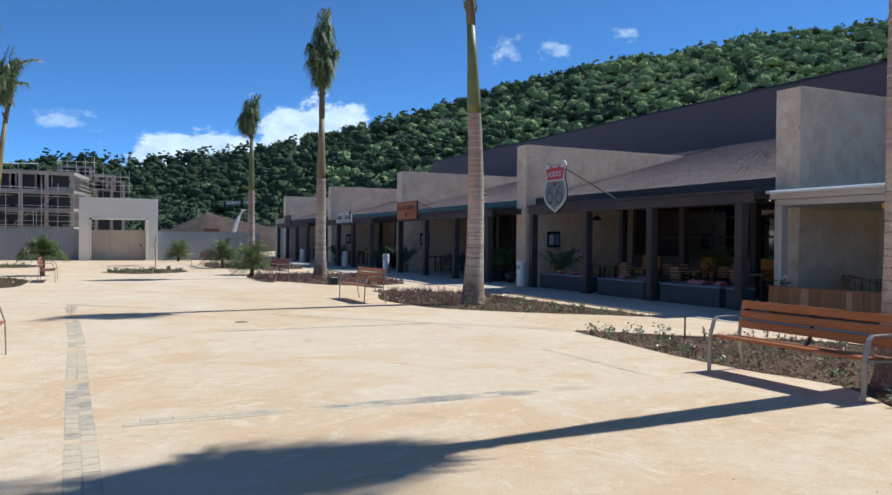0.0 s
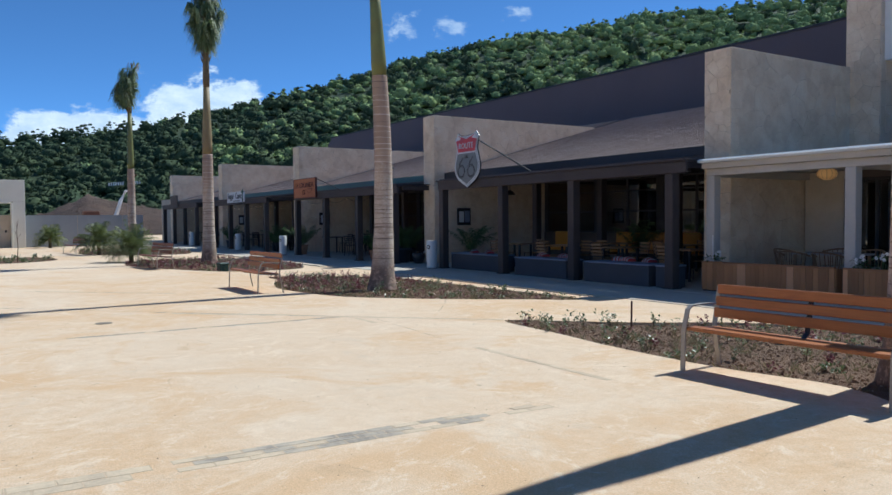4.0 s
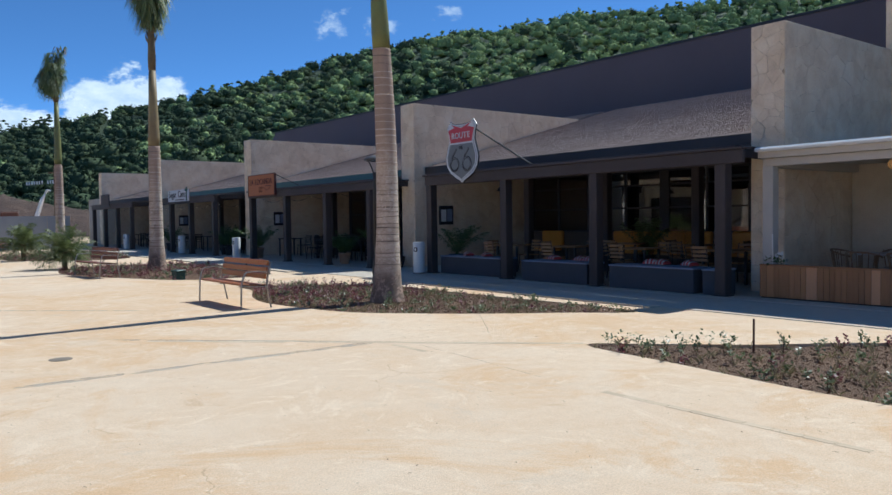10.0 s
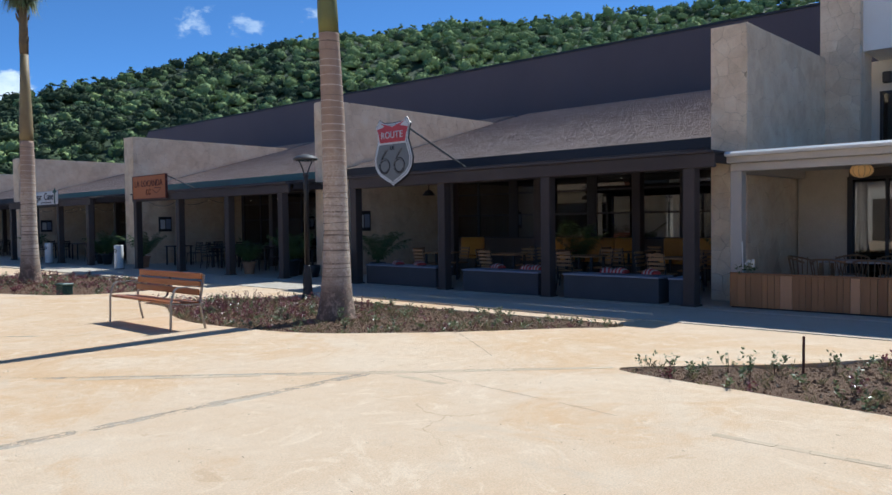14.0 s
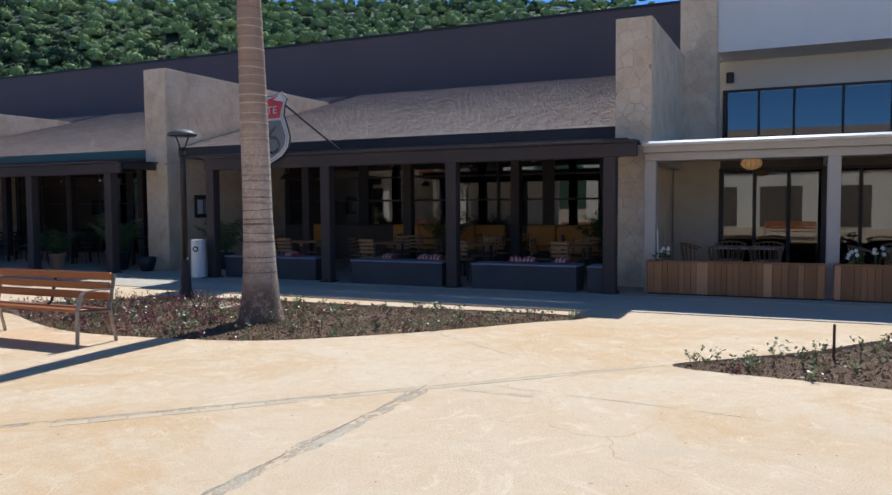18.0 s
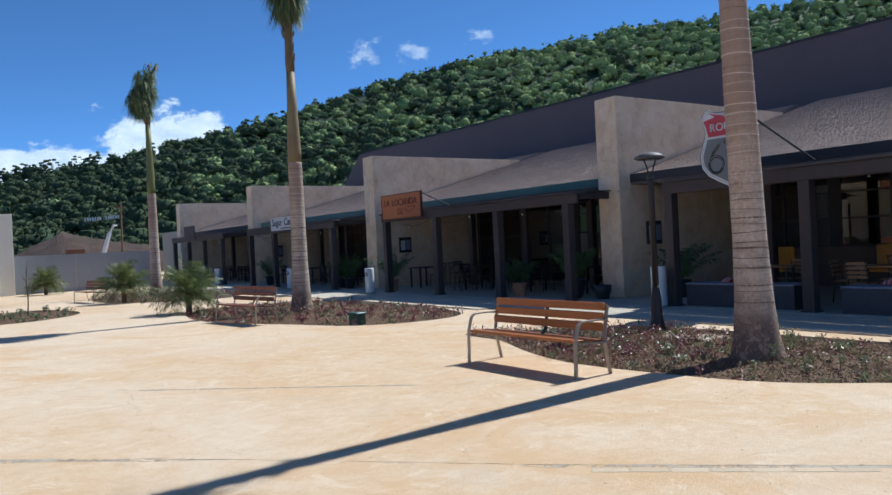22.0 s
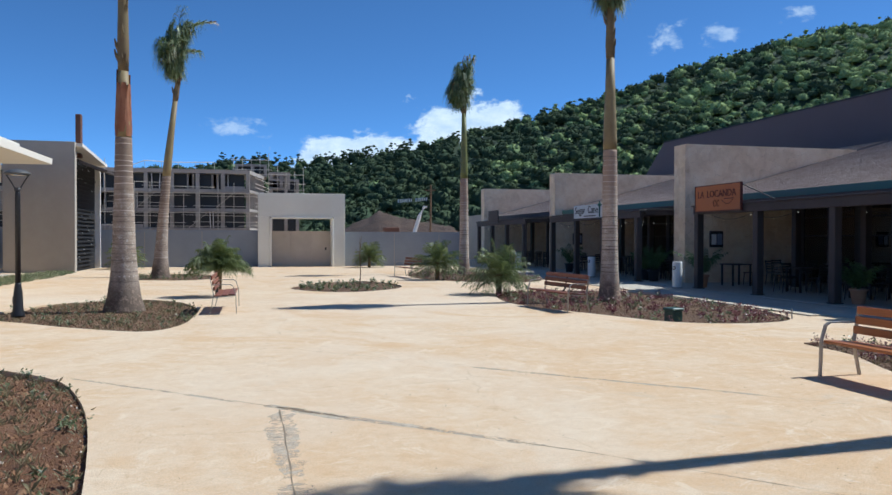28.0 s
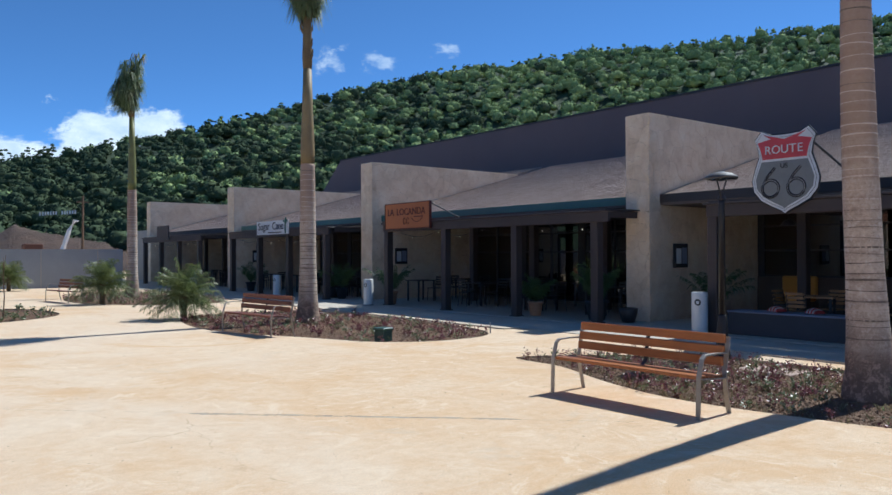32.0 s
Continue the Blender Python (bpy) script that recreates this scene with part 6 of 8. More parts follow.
        hook = (0.06 + 0.30 * outer) * rng.uniform(0.7, 1.3)
        pull = 0.15
        if k < 2:
            reach, hook, pull = 0.05, plume, 1.0
            length = span * 1.12
        ax, ay = axis(base)
        steps = 14
        pts = []
        for q in range(steps + 1):
            t = q / steps
            r = 0.05 + reach * t ** 1.3
            up = length * (t - hook * t ** 3.2)
            bx = bend[0] * t ** 4 * pull + mass[0] * math.sin(math.pi * min(1, t * 0.9)) * outer
            by = bend[1] * t ** 4 * pull + mass[1] * math.sin(math.pi * min(1, t * 0.9)) * outer
            pts.append(Vector((ax + r * ca + bx, ay + r * sa + by, base - 0.35 + up)))
        fr = part("frond", Mesh().tube(pts, [0.026 * (1 - 0.8 * q / steps) for q in range(steps + 1)], 4), M["shaft"], palm)
        lv, dry = Mesh(), Mesh()
        m = 74
        for c in range(m):
            t = 0.10 + 0.88 * c / m
            q = min(steps - 1, int(t * steps))
            p = pts[q].lerp(pts[q + 1], t * steps - q)
            d = (pts[q + 1] - pts[q]).normalized()
            for sgn in (-1, 1):
                if rng.random() > thin:
                    continue
                across = Vector((-sa, ca, 0)) * sgn + Vector((ca, sa, 0)) * rng.uniform(-0.2, 0.7)
                ll = 0.80 * (0.5 + 0.6 * math.sin(math.pi * (0.12 + 0.8 * t))) * rng.uniform(0.6, 1.2)
                out = (across.normalized() * rng.uniform(0.2, 0.6) + d * rng.uniform(0.15, 0.6) + Vector((mass[0] * 0.3, mass[1] * 0.3, rng.uniform(-0.25, 0.15)))).normalized()
                mid = p + out * ll * 0.4
                tip = mid + (out * 0.35 + Vector((0, 0, -0.9))).normalized() * ll * 0.6
                w = d.cross(out)
                w = (w.normalized() if w.length > 0.05 else Vector((0, 0, 1))) * 0.017 * rng.uniform(0.8, 1.4)
                (dry if (t > 0.9 and k < 2 and rng.random() < 0.6) or rng.random() < 0.03 else lv).add([p - w * 0.5, p + w * 0.5, mid + w, mid - w, tip], [(0, 1, 2, 3), (3, 2, 4)])
        tagged(part("foliage", lv, M["frond"], fr), kind="stuff")
        if dry.v:
            tagged(part("dry_tip", dry, M["frond_dry"], fr), kind="stuff")
    return palm


build_palm(-6.06, -7.66, 4.70, 6.9, 8.9, 12.0, curve=((0.1106, -0.0194), (0.1025, -0.0132)), seed=11, wide=0.8, bend=(0.1, -0.9), mass=(0.0, -0.5), thin=0.32)
build_palm(-6.12, 5.85, 4.02, 6.5, 7.85, 11.2, (0.02, 0.05), brown=True, seed=12, wide=1.0, bend=(0.1, -0.15))
build_palm(-6.0, 21.3, 4.45, 7.5, 7.9, 10.4, (0.0, 0.05), seed=13, wide=0.8, bend=(0.35, -0.1), mass=(-0.35, 0.0))
build_palm(-18.1, 5.7, 3.95, 5.5, 7.65, 10.9, (0.0, -0.05), red=True, skin="bark_brown", seed=14, wide=1.0, bend=(0.2, 0.0), flare=1.42, label="tall royal palm with a ringed trunk and torn rust-red sheath")
build_palm(-19.2, 21.2, 4.3, 7.5, 8.5, 12.0, (0.55, 0.0), brown=True, skin="bark_brown", seed=15, wide=1.15, bend=(1.5, 0.0), mass=(-0.4, 0.0), flare=1.35, plume=0.30)
build_palm(-18.05, -7.95, 4.4, 6.6, 7.5, 10.6, (0.02, 0.0), seed=16, wide=1.0, bark=M["bark_pale"], label="royal palm with a swollen pale banded trunk in reddish soil")
build_palm(-6.6, -19.02, 4.4, 6.5, 7.4, 10.6, (-0.1, 0.0), seed=17, wide=1.0, bend=(-0.3, 0.3))


# ---- small date palms ----
def build_date_palm(x, y, h, spread, seed, stems=1, weeping=False):
    rng = random.Random(seed)
    p = thing("date_palm", "bushy little date palm with fine arching leaves", "palm", "small palms in the plaza", at=pose(x, y, -0.03))
    for s in range(stems):
        dx, dy = (rng.uniform(-0.25, 0.25), rng.uniform(-0.25, 0.25)) if stems > 1 else (0, 0)
        hh = h * (0.42 if weeping else 0.46) * rng.uniform(0.85, 1.1)
        part("trunk", Mesh().lathe([(0.10, 0), (0.085, hh * 0.3), (0.095, hh * 0.7), (0.12, hh)], 9, dx, dy), M["node"], p)
        count = 66 if weeping else 48
        for k in range(count):
            a = k * 137.5 + rng.uniform(-15, 15)
            u = k / (count - 1)
            tilt = 2 + (44 if weeping else 112) * u ** 1.1 + rng.uniform(-7, 7)
            sag = 0.34 + 1.0 * u + rng.uniform(-0.2, 0.3) if weeping else 0.25 + 0.45 * u + rng.uniform(-0.1, 0.25)
            rib, lv = frond_mesh(spread * rng.uniform(0.86, 1.08) * (1.24 - 0.52 * u), radians(tilt), sag, rng.uniform(-0.15, 0.15), rng, 0.32, 0.008, 0.0085, 34, 0.62 if weeping else 0.42)
            fr = part("frond", rib, M["date"], p)
            fr.matrix_basis = pose(dx, dy, hh - 0.05, 0, 0, a)
            part("foliage", lv, M["date"], fr)
    return p


build_date_palm(-8.33, 8.55, 1.5, 0.98, 21, 1)
build_date_palm(-8.33, 16.6, 1.45, 0.95, 22, 1)
build_date_palm(-16.24, 9.3, 1.75, 0.9, 23, 1, True)
build_date_palm(-9.2, 29.9, 1.35, 0.9, 24, 1)
build_date_palm(-22.0, 30.2, 1.5, 1.0, 25, 1)


# ---- benches ----
def build_bench(x, y, turn, dull=False, label=""):
    """A park bench, its front towards -x: timber slats on flat steel legs, arms sloping out of the front legs."""
    b = thing("park_bench", label or "orange timber slat bench on flat grey steel legs", "bench", "benches round the plaza", at=pose(x, y, 0, 0, 0, turn))
    wood = M["bench_wood_dull" if dull else "bench_wood"]
    half = 1.0
    for s in (-1, 1):
        yy = s * half
        part("front_leg", Mesh().bar([(0, yy, 0), (0.015, yy, 0.42), (0.07, yy, 0.60), (0.12, yy, 0.635)], 0.05, 0.014, (0, 1, 0)), M["bench_steel"], b)
        part("rear_leg", Mesh().bar([(0.55, yy, 0), (0.50, yy, 0.22), (0.47, yy, 0.42), (0.545, yy, 0.80)], 0.05, 0.014, (0, 1, 0)), M["bench_steel"], b)
        part("armrest", Mesh().bar([(0.115, yy, 0.633), (0.3, yy, 0.64), (0.50, yy, 0.632)], 0.05, 0.014, (0, 1, 0)), M["bench_steel"], b)
        part("seat_rail", Mesh().bar([(0.015, yy, 0.405), (0.25, yy, 0.385), (0.47, yy, 0.375)], 0.045, 0.014, (0, 1, 0)), M["bench_steel"], b)
    for i in range(3):
        x0 = 0.03 + i * 0.148
        z = 0.432 - i * 0.012
        part("seat_slat", Mesh().box(x0, x0 + 0.135, -half + 0.01, half - 0.01, z - 0.035, z, 0.008), wood, b)
    for i in range(3):
        z = 0.50 + i * 0.115
        xx = 0.478 + i * 0.026
        part("back_slat", Mesh().box(xx - 0.035, xx, -half + 0.01, half - 0.01, z, z + 0.094, 0.008), wood, b)
    part("middle_strut", Mesh().bar([(0.40, 0, 0.39), (0.475, 0, 0.45), (0.55, 0, 0.81)], 0.045, 0.012, (0, 1, 0)), M["dark_metal"], b)
    part("middle_support", Mesh().bar([(0.03, 0, 0.39), (0.42, 0, 0.37)], 0.045, 0.012, (0, 1, 0)), M["dark_metal"], b)
    return b


build_bench(-8.65, -6.1, 0)
build_bench(-7.88, -18.48, 0)
build_bench(-15.51, -14.2, 180)
build_bench(-8.70, 3.75, 6, True, "weathered red-brown timber bench on thin steel legs")
build_bench(-9.35, 18.7, 10, True, "weathered red-brown timber bench on thin steel legs")
build_bench(-15.6, 5.1, 180, True, "small timber bench on steel legs beside a date palm")


# ---- street furniture ----
def build_bin(x, y):
    b = thing("litter_bin", "white enamelled cylinder litter bin with a round black opening", "litter bin", "litter bins along the walkway", at=pose(x, y, 0.02))
    part("body", Mesh().lathe([(0.155, 0), (0.16, 0.02), (0.16, 0.84), (0.15, 0.86), (0.13, 0.86)], 20), M["white_paint"], b, smooth=True)
    part("foot_ring", Mesh().lathe([(0.168, 0), (0.168, 0.03), (0.158, 0.035)], 20), M["steel"], b)
    part("opening", Mesh().lathe([(0.06, -0.008), (0.066, 0.0), (0.06, 0.008)], 14), M["black"], b).matrix_basis = pose(-0.150, -0.055, 0.66, 0, 90, 20)
    part("label_plate", Mesh().lathe([(0.036, -0.004), (0.036, 0.004)], 12), M["sign_white"], b).matrix_basis = pose(-0.160, -0.059, 0.66, 0, 90, 20)


for x, y in ((-1.62, -2.45), (-1.85, 9.75), (-1.6, 17.0), (-1.65, 26.3)):
    build_bin(x, y)


def build_lamp(x, y, h, z=0.0):
    """Post-top lamp: flared foot, slim pole, two arms under a shallow disc hood."""
    p = thing("street_lamp", "slim black lamp post with a shallow disc hood", "street lamp", "lamp posts of the plaza", at=pose(x, y, z))
    part("foot", Mesh().lathe([(0.135, 0), (0.13, 0.05), (0.10, 0.16), (0.085, 0.5), (0.062, 0.66), (0.058, 0.7)], 14), M["black"], p, smooth=True)
    part("pole", Mesh().lathe([(0.055, 0.68), (0.05, h - 0.5), (0.045, h - 0.42)], 12), M["black"], p, smooth=True)
    part("collar", Mesh().lathe([(0.06, h - 0.44), (0.065, h - 0.41), (0.05, h - 0.37)], 12), M["dark_metal"], p)
    for s in (-1, 1):
        part("arm", Mesh().tube([(s * 0.03, s * 0.01, h - 0.42), (s * 0.12, s * 0.03, h - 0.24), (s * 0.205, s * 0.04, h - 0.1)], 0.014, 6), M["black"], p)
    hood = part("hood", Mesh().lathe([(0.24, h - 0.105), (0.255, h - 0.09), (0.25, h - 0.07), (0.17, h - 0.02), (0.06, h + 0.01), (0.01, h + 0.015)], 22), M["hood"], p, "shallow grey metal hood", True)
    part("diffuser", Mesh().lathe([(0.08, h - 0.13), (0.2, h - 0.118), (0.2, h - 0.108)], 18), M["glass_clear"], hood)
    part("hatch", Mesh().box(-0.098, -0.08, -0.03, 0.03, 0.28, 0.42), M["dark_metal"], p)


build_lamp(-4.42, -4.72, 2.95)
build_lamp(-19.93, 4.45, 3.02)

box = thing("utility_box", "small dark green plastic utility box with a lid", "utility box", at=pose(-7.02, 1.05, -0.04, 0, 0, 12))
part("body", Mesh().box(-0.13, 0.13, -0.13, 0.13, 0, 0.22, 0.015), M["green_box"], box)
part("lid", Mesh().box(-0.15, 0.15, -0.15, 0.15, 0.22, 0.28, 0.015), M["green_box"], box)
for x, y, r in ((-12.05, -10.25, 0.12), (-23.04, 4.86, 0.3)):
    cover = thing("manhole_cover", "round cast iron manhole cover set in the concrete", "manhole", "manhole covers", at=pose(x, y, 0))
    part("rim", Mesh().lathe([(r, 0.0), (r, 0.006), (r - 0.04, 0.008)], 26), M["iron"], cover)
    part("plate", Mesh().lathe([(r - 0.045, 0.0), (r - 0.05, 0.009), (0.01, 0.012)], 24), M["iron"], cover)
stake = tagged(part("steel_stake", Mesh().tube([(-5.92, -14.9, -0.1), (-5.915, -14.9, 0.34)], 0.014, 6), M["rust_tube"]), "rusty steel stake driven into the soil", "stake")
stake = tagged(part("steel_stake", Mesh().tube([(-4.6, 0.62, -0.1), (-4.6, 0.62, 0.22)], 0.014, 6), M["steel"]), "short steel stake at the tip of a bed", "stake")
tagged(part("irrigation_stub", Mesh().tube([(-19.25, -4.07, -0.08), (-19.12, -4.05, 0.12), (-19.02, -4.03, 0.3), (-19.0, -4.0, 0.46), (-19.04, -3.98, 0.6)], 0.013, 6), M["node"]), "bent brown irrigation pipe stub in the soil", "pipe")
pad = tagged(part("concrete_pad", Mesh().box(-5.15, -4.55, -6.2, -5.35, -0.1, -0.01, 0.01), M["pad"]), "small concrete footing pad in the planting bed", "pad")
# young bare tree in the centre bed
sap = thing("young_tree", "thin bare sapling tied to nothing in the centre bed", "tree", at=pose(-11.9, 12.6, -0.05))
part("stem", Mesh().tube([(0, 0, 0), (0.03, 0, 0.6), (0.0, 0.02, 1.2), (0.06, 0, 1.75)], [0.02, 0.016, 0.012, 0.005], 5), M["twig"], sap)
for a, z in ((20, 0.9), (150, 1.1), (260, 1.3), (80, 1.45)):
    part("branch", Mesh().tube([(0.01, 0, z), (0.16 * math.cos(radians(a)), 0.16 * math.sin(radians(a)), z + 0.25)], [0.007, 0.003], 4), M["twig"], sap)


# ---- signs ----
def digit_outline(body, size, width, material):
    """Figures drawn as a tube along their strokes: two loops with a rising tail each."""
    m = Mesh()
    for k, cx in enumerate((-0.27 * size / 0.66, 0.23 * size / 0.66)):
        pts = []
        for i in range(20):
            a = radians(140 + 360 * i / 17)
            pts.append((cx + 0.165 * math.cos(a), 0, -0.09 + 0.165 * math.sin(a)))
        m.tube(pts, width, 5)
        m.tube([(cx - 0.135, 0, 0.0), (cx - 0.06, 0, 0.14), (cx + 0.09, 0, 0.30)], width, 5)
    me = m.data("number", material)
    for v in me.vertices:
        v.co.y *= 0.3
    return me


def build_shield(x, y, z):
    """Highway shield: outline, rim and fields cut to one outline, each a little proud of the last."""
    s = thing("shield_sign", "red and grey highway shield sign reading ROUTE US 66", "sign", at=pose(x, y, z, 0, 0, FACE_PLAZA))
    half = [(0.0, 0.70), (0.30, 0.715), (0.47, 0.80), (0.60, 0.64), (0.55, 0.50), (0.52, 0.30), (0.60, 0.08), (0.67, -0.16), (0.63, -0.38), (0.48, -0.56), (0.24, -0.69), (0.06, -0.77), (0.0, -0.82)]
    full = half + [(-u, v) for u, v in half[-2:0:-1]]

    def plate(k, y0, y1, clip=None):
        pts = []
        for u, v in full:
            d = math.hypot(u, v)
            pts.append((u * (1 - k / d), v * (1 - k / d)))
        if clip:
            lo, hi = clip
            res = []
            for i in range(len(pts)):
                a, b = pts[i], pts[(i + 1) % len(pts)]
                ina, inb = lo <= a[1] <= hi, lo <= b[1] <= hi
                if ina:
                    res.append(a)
                for c in (lo, hi):
                    if (a[1] - c) * (b[1] - c) < 0:
                        t = (c - a[1]) / (b[1] - a[1])
                        res.append((a[0] + (b[0] - a[0]) * t, c))
            cx, cy = 0, (min(p[1] for p in res) + max(p[1] for p in res)) / 2
            res.sort(key=lambda p: math.atan2(p[1] - cy, p[0] - cx))
            pts = res
        n = len(pts)
        m = Mesh()
        m.add([(u, y0, v) for u, v in pts] + [(u, y1, v) for u, v in pts] + [(0, y1, sum(p[1] for p in pts) / n), (0, y0, sum(p[1] for p in pts) / n)],
              [(i, (i + 1) % n, n + (i + 1) % n, n + i) for i in range(n)] + [(n + i, n + (i + 1) % n, 2 * n) for i in range(n)] + [((i + 1) % n, i, 2 * n + 1) for i in range(n)])
        return m

    part("backing", plate(0.0, 0.0, -0.03), M["black"], s)
    part("rim", plate(0.022, -0.02, -0.042), M["sign_white"], s)
    part("rim_line", plate(0.062, -0.035, -0.047), M["sign_grey"], s)
    part("inner_rim", plate(0.072, -0.035, -0.052), M["sign_white"], s)
    part("red_field", plate(0.105, -0.04, -0.058, (0.235, 0.8)), M["sign_red"], s)
    part("grey_field", plate(0.105, -0.04, -0.058, (-0.8, 0.19)), M["sign_grey"], s)
    for letter, u in zip("ROUTE", (-0.315, -0.155, 0.015, 0.17, 0.31)):
        part("letter", text_mesh(letter, 0.225, 0.008, M["sign_white"]), None, s).matrix_basis = pose(u, -0.066, 0.40)
    part("word_us", text_mesh("US", 0.13, 0.006, M["black"]), None, s).matrix_basis = pose(0, -0.064, 0.09)
    part("number", digit_outline("66", 0.66, 0.030, M["black"]), None, s).matrix_basis = pose(0.0, -0.062, -0.235)
    part("number_line", digit_outline("66", 0.66, 0.010, M["steel"]), None, s).matrix_basis = pose(0.0, -0.068, -0.235)
    part("bracket", Mesh().tube([(-0.2, 0.03, 0.3), (-0.2, 0.1, 0.3)], 0.03, 6), M["dark_metal"], s)
    part("stay", Mesh().tube([(0.45, 0.04, 0.55), (0.8, 1.7, -0.35)], 0.022, 6), M["dark_metal"], s)
    part("hanger", Mesh().box(-0.5, 0.5, 0.05, 0.09, -0.66, -0.60), M["dark_metal"], s)
    return s


build_shield(-1.43, -4.19, 3.22)

loc = thing("hanging_sign", "orange board sign reading LA LOCANDA in a dark frame", "sign", at=pose(-1.47, 8.09, 2.89, 0, 0, FACE_PLAZA) @ Matrix.Scale(0.92, 4))
part("board", Mesh().box(-1.29, 1.29, -0.02, 0.04, -0.42, 0.42), M["sign_orange"], loc)
for a, b, c, d in ((-1.32, 1.32, 0.42, 0.45), (-1.32, 1.32, -0.45, -0.42), (-1.32, -1.29, -0.42, 0.42), (1.29, 1.32, -0.42, 0.42)):
    part("frame_bar", Mesh().box(a, b, -0.035, 0.05, c, d), M["maroon"], loc)
part("word", text_mesh("LA", 0.34, 0.006, M["maroon"]), None, loc).matrix_basis = pose(-0.95, -0.027, 0.13)
part("word", text_mesh("LOCANDA", 0.34, 0.006, M["maroon"]), None, loc).matrix_basis = pose(0.24, -0.027, 0.13)
for s in (-1, 1):
    part("glass_outline", Mesh().tube([(s * 0.10 + 0.07 * math.cos(t) - 0.02, -0.03, -0.18 + 0.11 * math.sin(t)) for t in [0.4 + 5.4 * i / 11 for i in range(12)]], 0.012, 4), M["maroon"], loc)
part("flourish", Mesh().tube([(0.28 + 0.65 * i / 12, -0.03, -0.08 - 0.14 * math.sin(math.pi * i / 12)) for i in range(13)], 0.010, 4), M["maroon"], loc)
part("small_print", Mesh().box(0.42, 0.95, -0.026, -0.02, -0.06, -0.03), M["maroon"], loc)
part("stay", Mesh().tube([(1.25, 0.02, 0.40), (1.7, 1.4, -0.28)], 0.02, 6), M["dark_metal"], loc)
part("stay", Mesh().tube([(-1.1, 0.04, 0.1), (-1.1, 0.1, -0.15)], 0.02, 6), M["dark_metal"], loc)

cane = thing("hanging_sign", "white board sign reading Sugar Cane in green letters", "sign", at=pose(-1.48, 17.69, 2.80, 0, 0, FACE_PLAZA) @ Matrix.Scale(1.12, 4, (1, 0, 0)))
part("board", Mesh().box(-1.3, 1.3, -0.02, 0.03, -0.28, 0.28), M["sign_white"], cane)
part("word", text_mesh("Sugar", 0.44, 0.006, M["black"]), None, cane).matrix_basis = pose(-0.68, -0.027, 0.05)
part("word", text_mesh("Cane", 0.44, 0.006, M["black"]), None, cane).matrix_basis = pose(0.5, -0.027, 0.05)
part("small_print", Mesh().box(-0.3, 0.75, -0.026, -0.02, -0.22, -0.18), M["black"], cane)
part("stalk", Mesh().tube([(1.12, -0.03, -0.26), (1.1, -0.03, 0.0), (1.14, -0.03, 0.38)], 0.03, 5), M["teal_paint"], cane)
for a in (-1, 1):
    part("leaf", Mesh().bar([(1.12, -0.035, 0.1), (1.12 + a * 0.1, -0.035, 0.28), (1.12 + a * 0.18, -0.035, 0.22)], 0.02, 0.05, (0, 1, 0)), M["teal_paint"], cane)
part("stay", Mesh().tube([(-1.2, 0.02, 0.2), (-1.2, 0.5, 0.3)], 0.02, 5), M["dark_metal"], cane)
part("hanger", Mesh().box(-1.2, 1.2, 0.03, 0.09, -0.34, -0.28), M["dark_metal"], cane)

dark_sign = thing("hanging_sign", "small dark brown board sign hung from the pergola", "sign", at=pose(-1.5, 31.4, 2.97, 0, 0, FACE_PLAZA))
part("board", Mesh().box(-0.95, 0.95, -0.02, 0.04, -0.34, 0.34), M["timber"], dark_sign)
part("frame", Mesh().box(-1.0, 1.0, 0.0, 0.05, -0.42, -0.34), M["dark_metal"], dark_sign)

sports = thing("hanging_sign", "brown board sign reading SPORTS BAR on two hangers", "sign", at=pose(-24.6, 8.68, 4.03, 0, 0, 90))
part("board", Mesh().box(-1.42, 1.42, -0.03, 0.03, -0.40, 0.40), M["sign_brown"], sports)
for a, b, c, d in ((-1.46, 1.46, 0.40, 0.44), (-1.46, 1.46, -0.44, -0.40), (-1.46, -1.42, -0.40, 0.40), (1.42, 1.46, -0.40, 0.40)):
    part("frame_bar", Mesh().box(a, b, -0.045, 0.045, c, d), M["rust_tube"], sports)
part("word", text_mesh("SPORTS", 0.43, 0.008, M["maroon"]), None, sports).matrix_basis = pose(-0.55, -0.04, 0.02)
part("word", text_mesh("BAR", 0.43, 0.008, M["maroon"]), None, sports).matrix_basis = pose(0.68, -0.04, 0.02)
part("bat_emblem", Mesh().tube([(0.6, -0.045, -0.31), (1.0, -0.045, -0.26), (1.25, -0.045, -0.08), (1.31, -0.045, 0.16)], 0.022, 5).tube([(1.22, -0.045, 0.0), (1.34, -0.045, 0.12)], 0.02, 5), M["maroon"], sports)
for s in (-1, 1):
    part("hanger", Mesh().tube([(s * 1.1, 0, 0.44), (s * 1.1, 0, 0.82)], 0.035, 6), M["dark_metal"], sports)


def build_menu(x, y, z):
    m = thing("menu_board", "dark framed menu board on the stone wall", "menu board", "menu boards", at=pose(x, y, z))
    part("case", Mesh().box(-0.27, 0.27, -0.07, 0.0, -0.3, 0.3, 0.008), M["black"], m)
    part("left_page", Mesh().box(-0.22, -0.02, -0.075, -0.07, -0.2, 0.18), M["sign_white"], m)
    part("right_page", Mesh().box(0.02, 0.22, -0.075, -0.07, -0.2, 0.2), M["navy_cap"], m)


for (y0, y1), x in zip(FINS[1:4], (1.16, 1.25, 1.25)):
    build_menu(x, y0 - 0.03, 1.62)


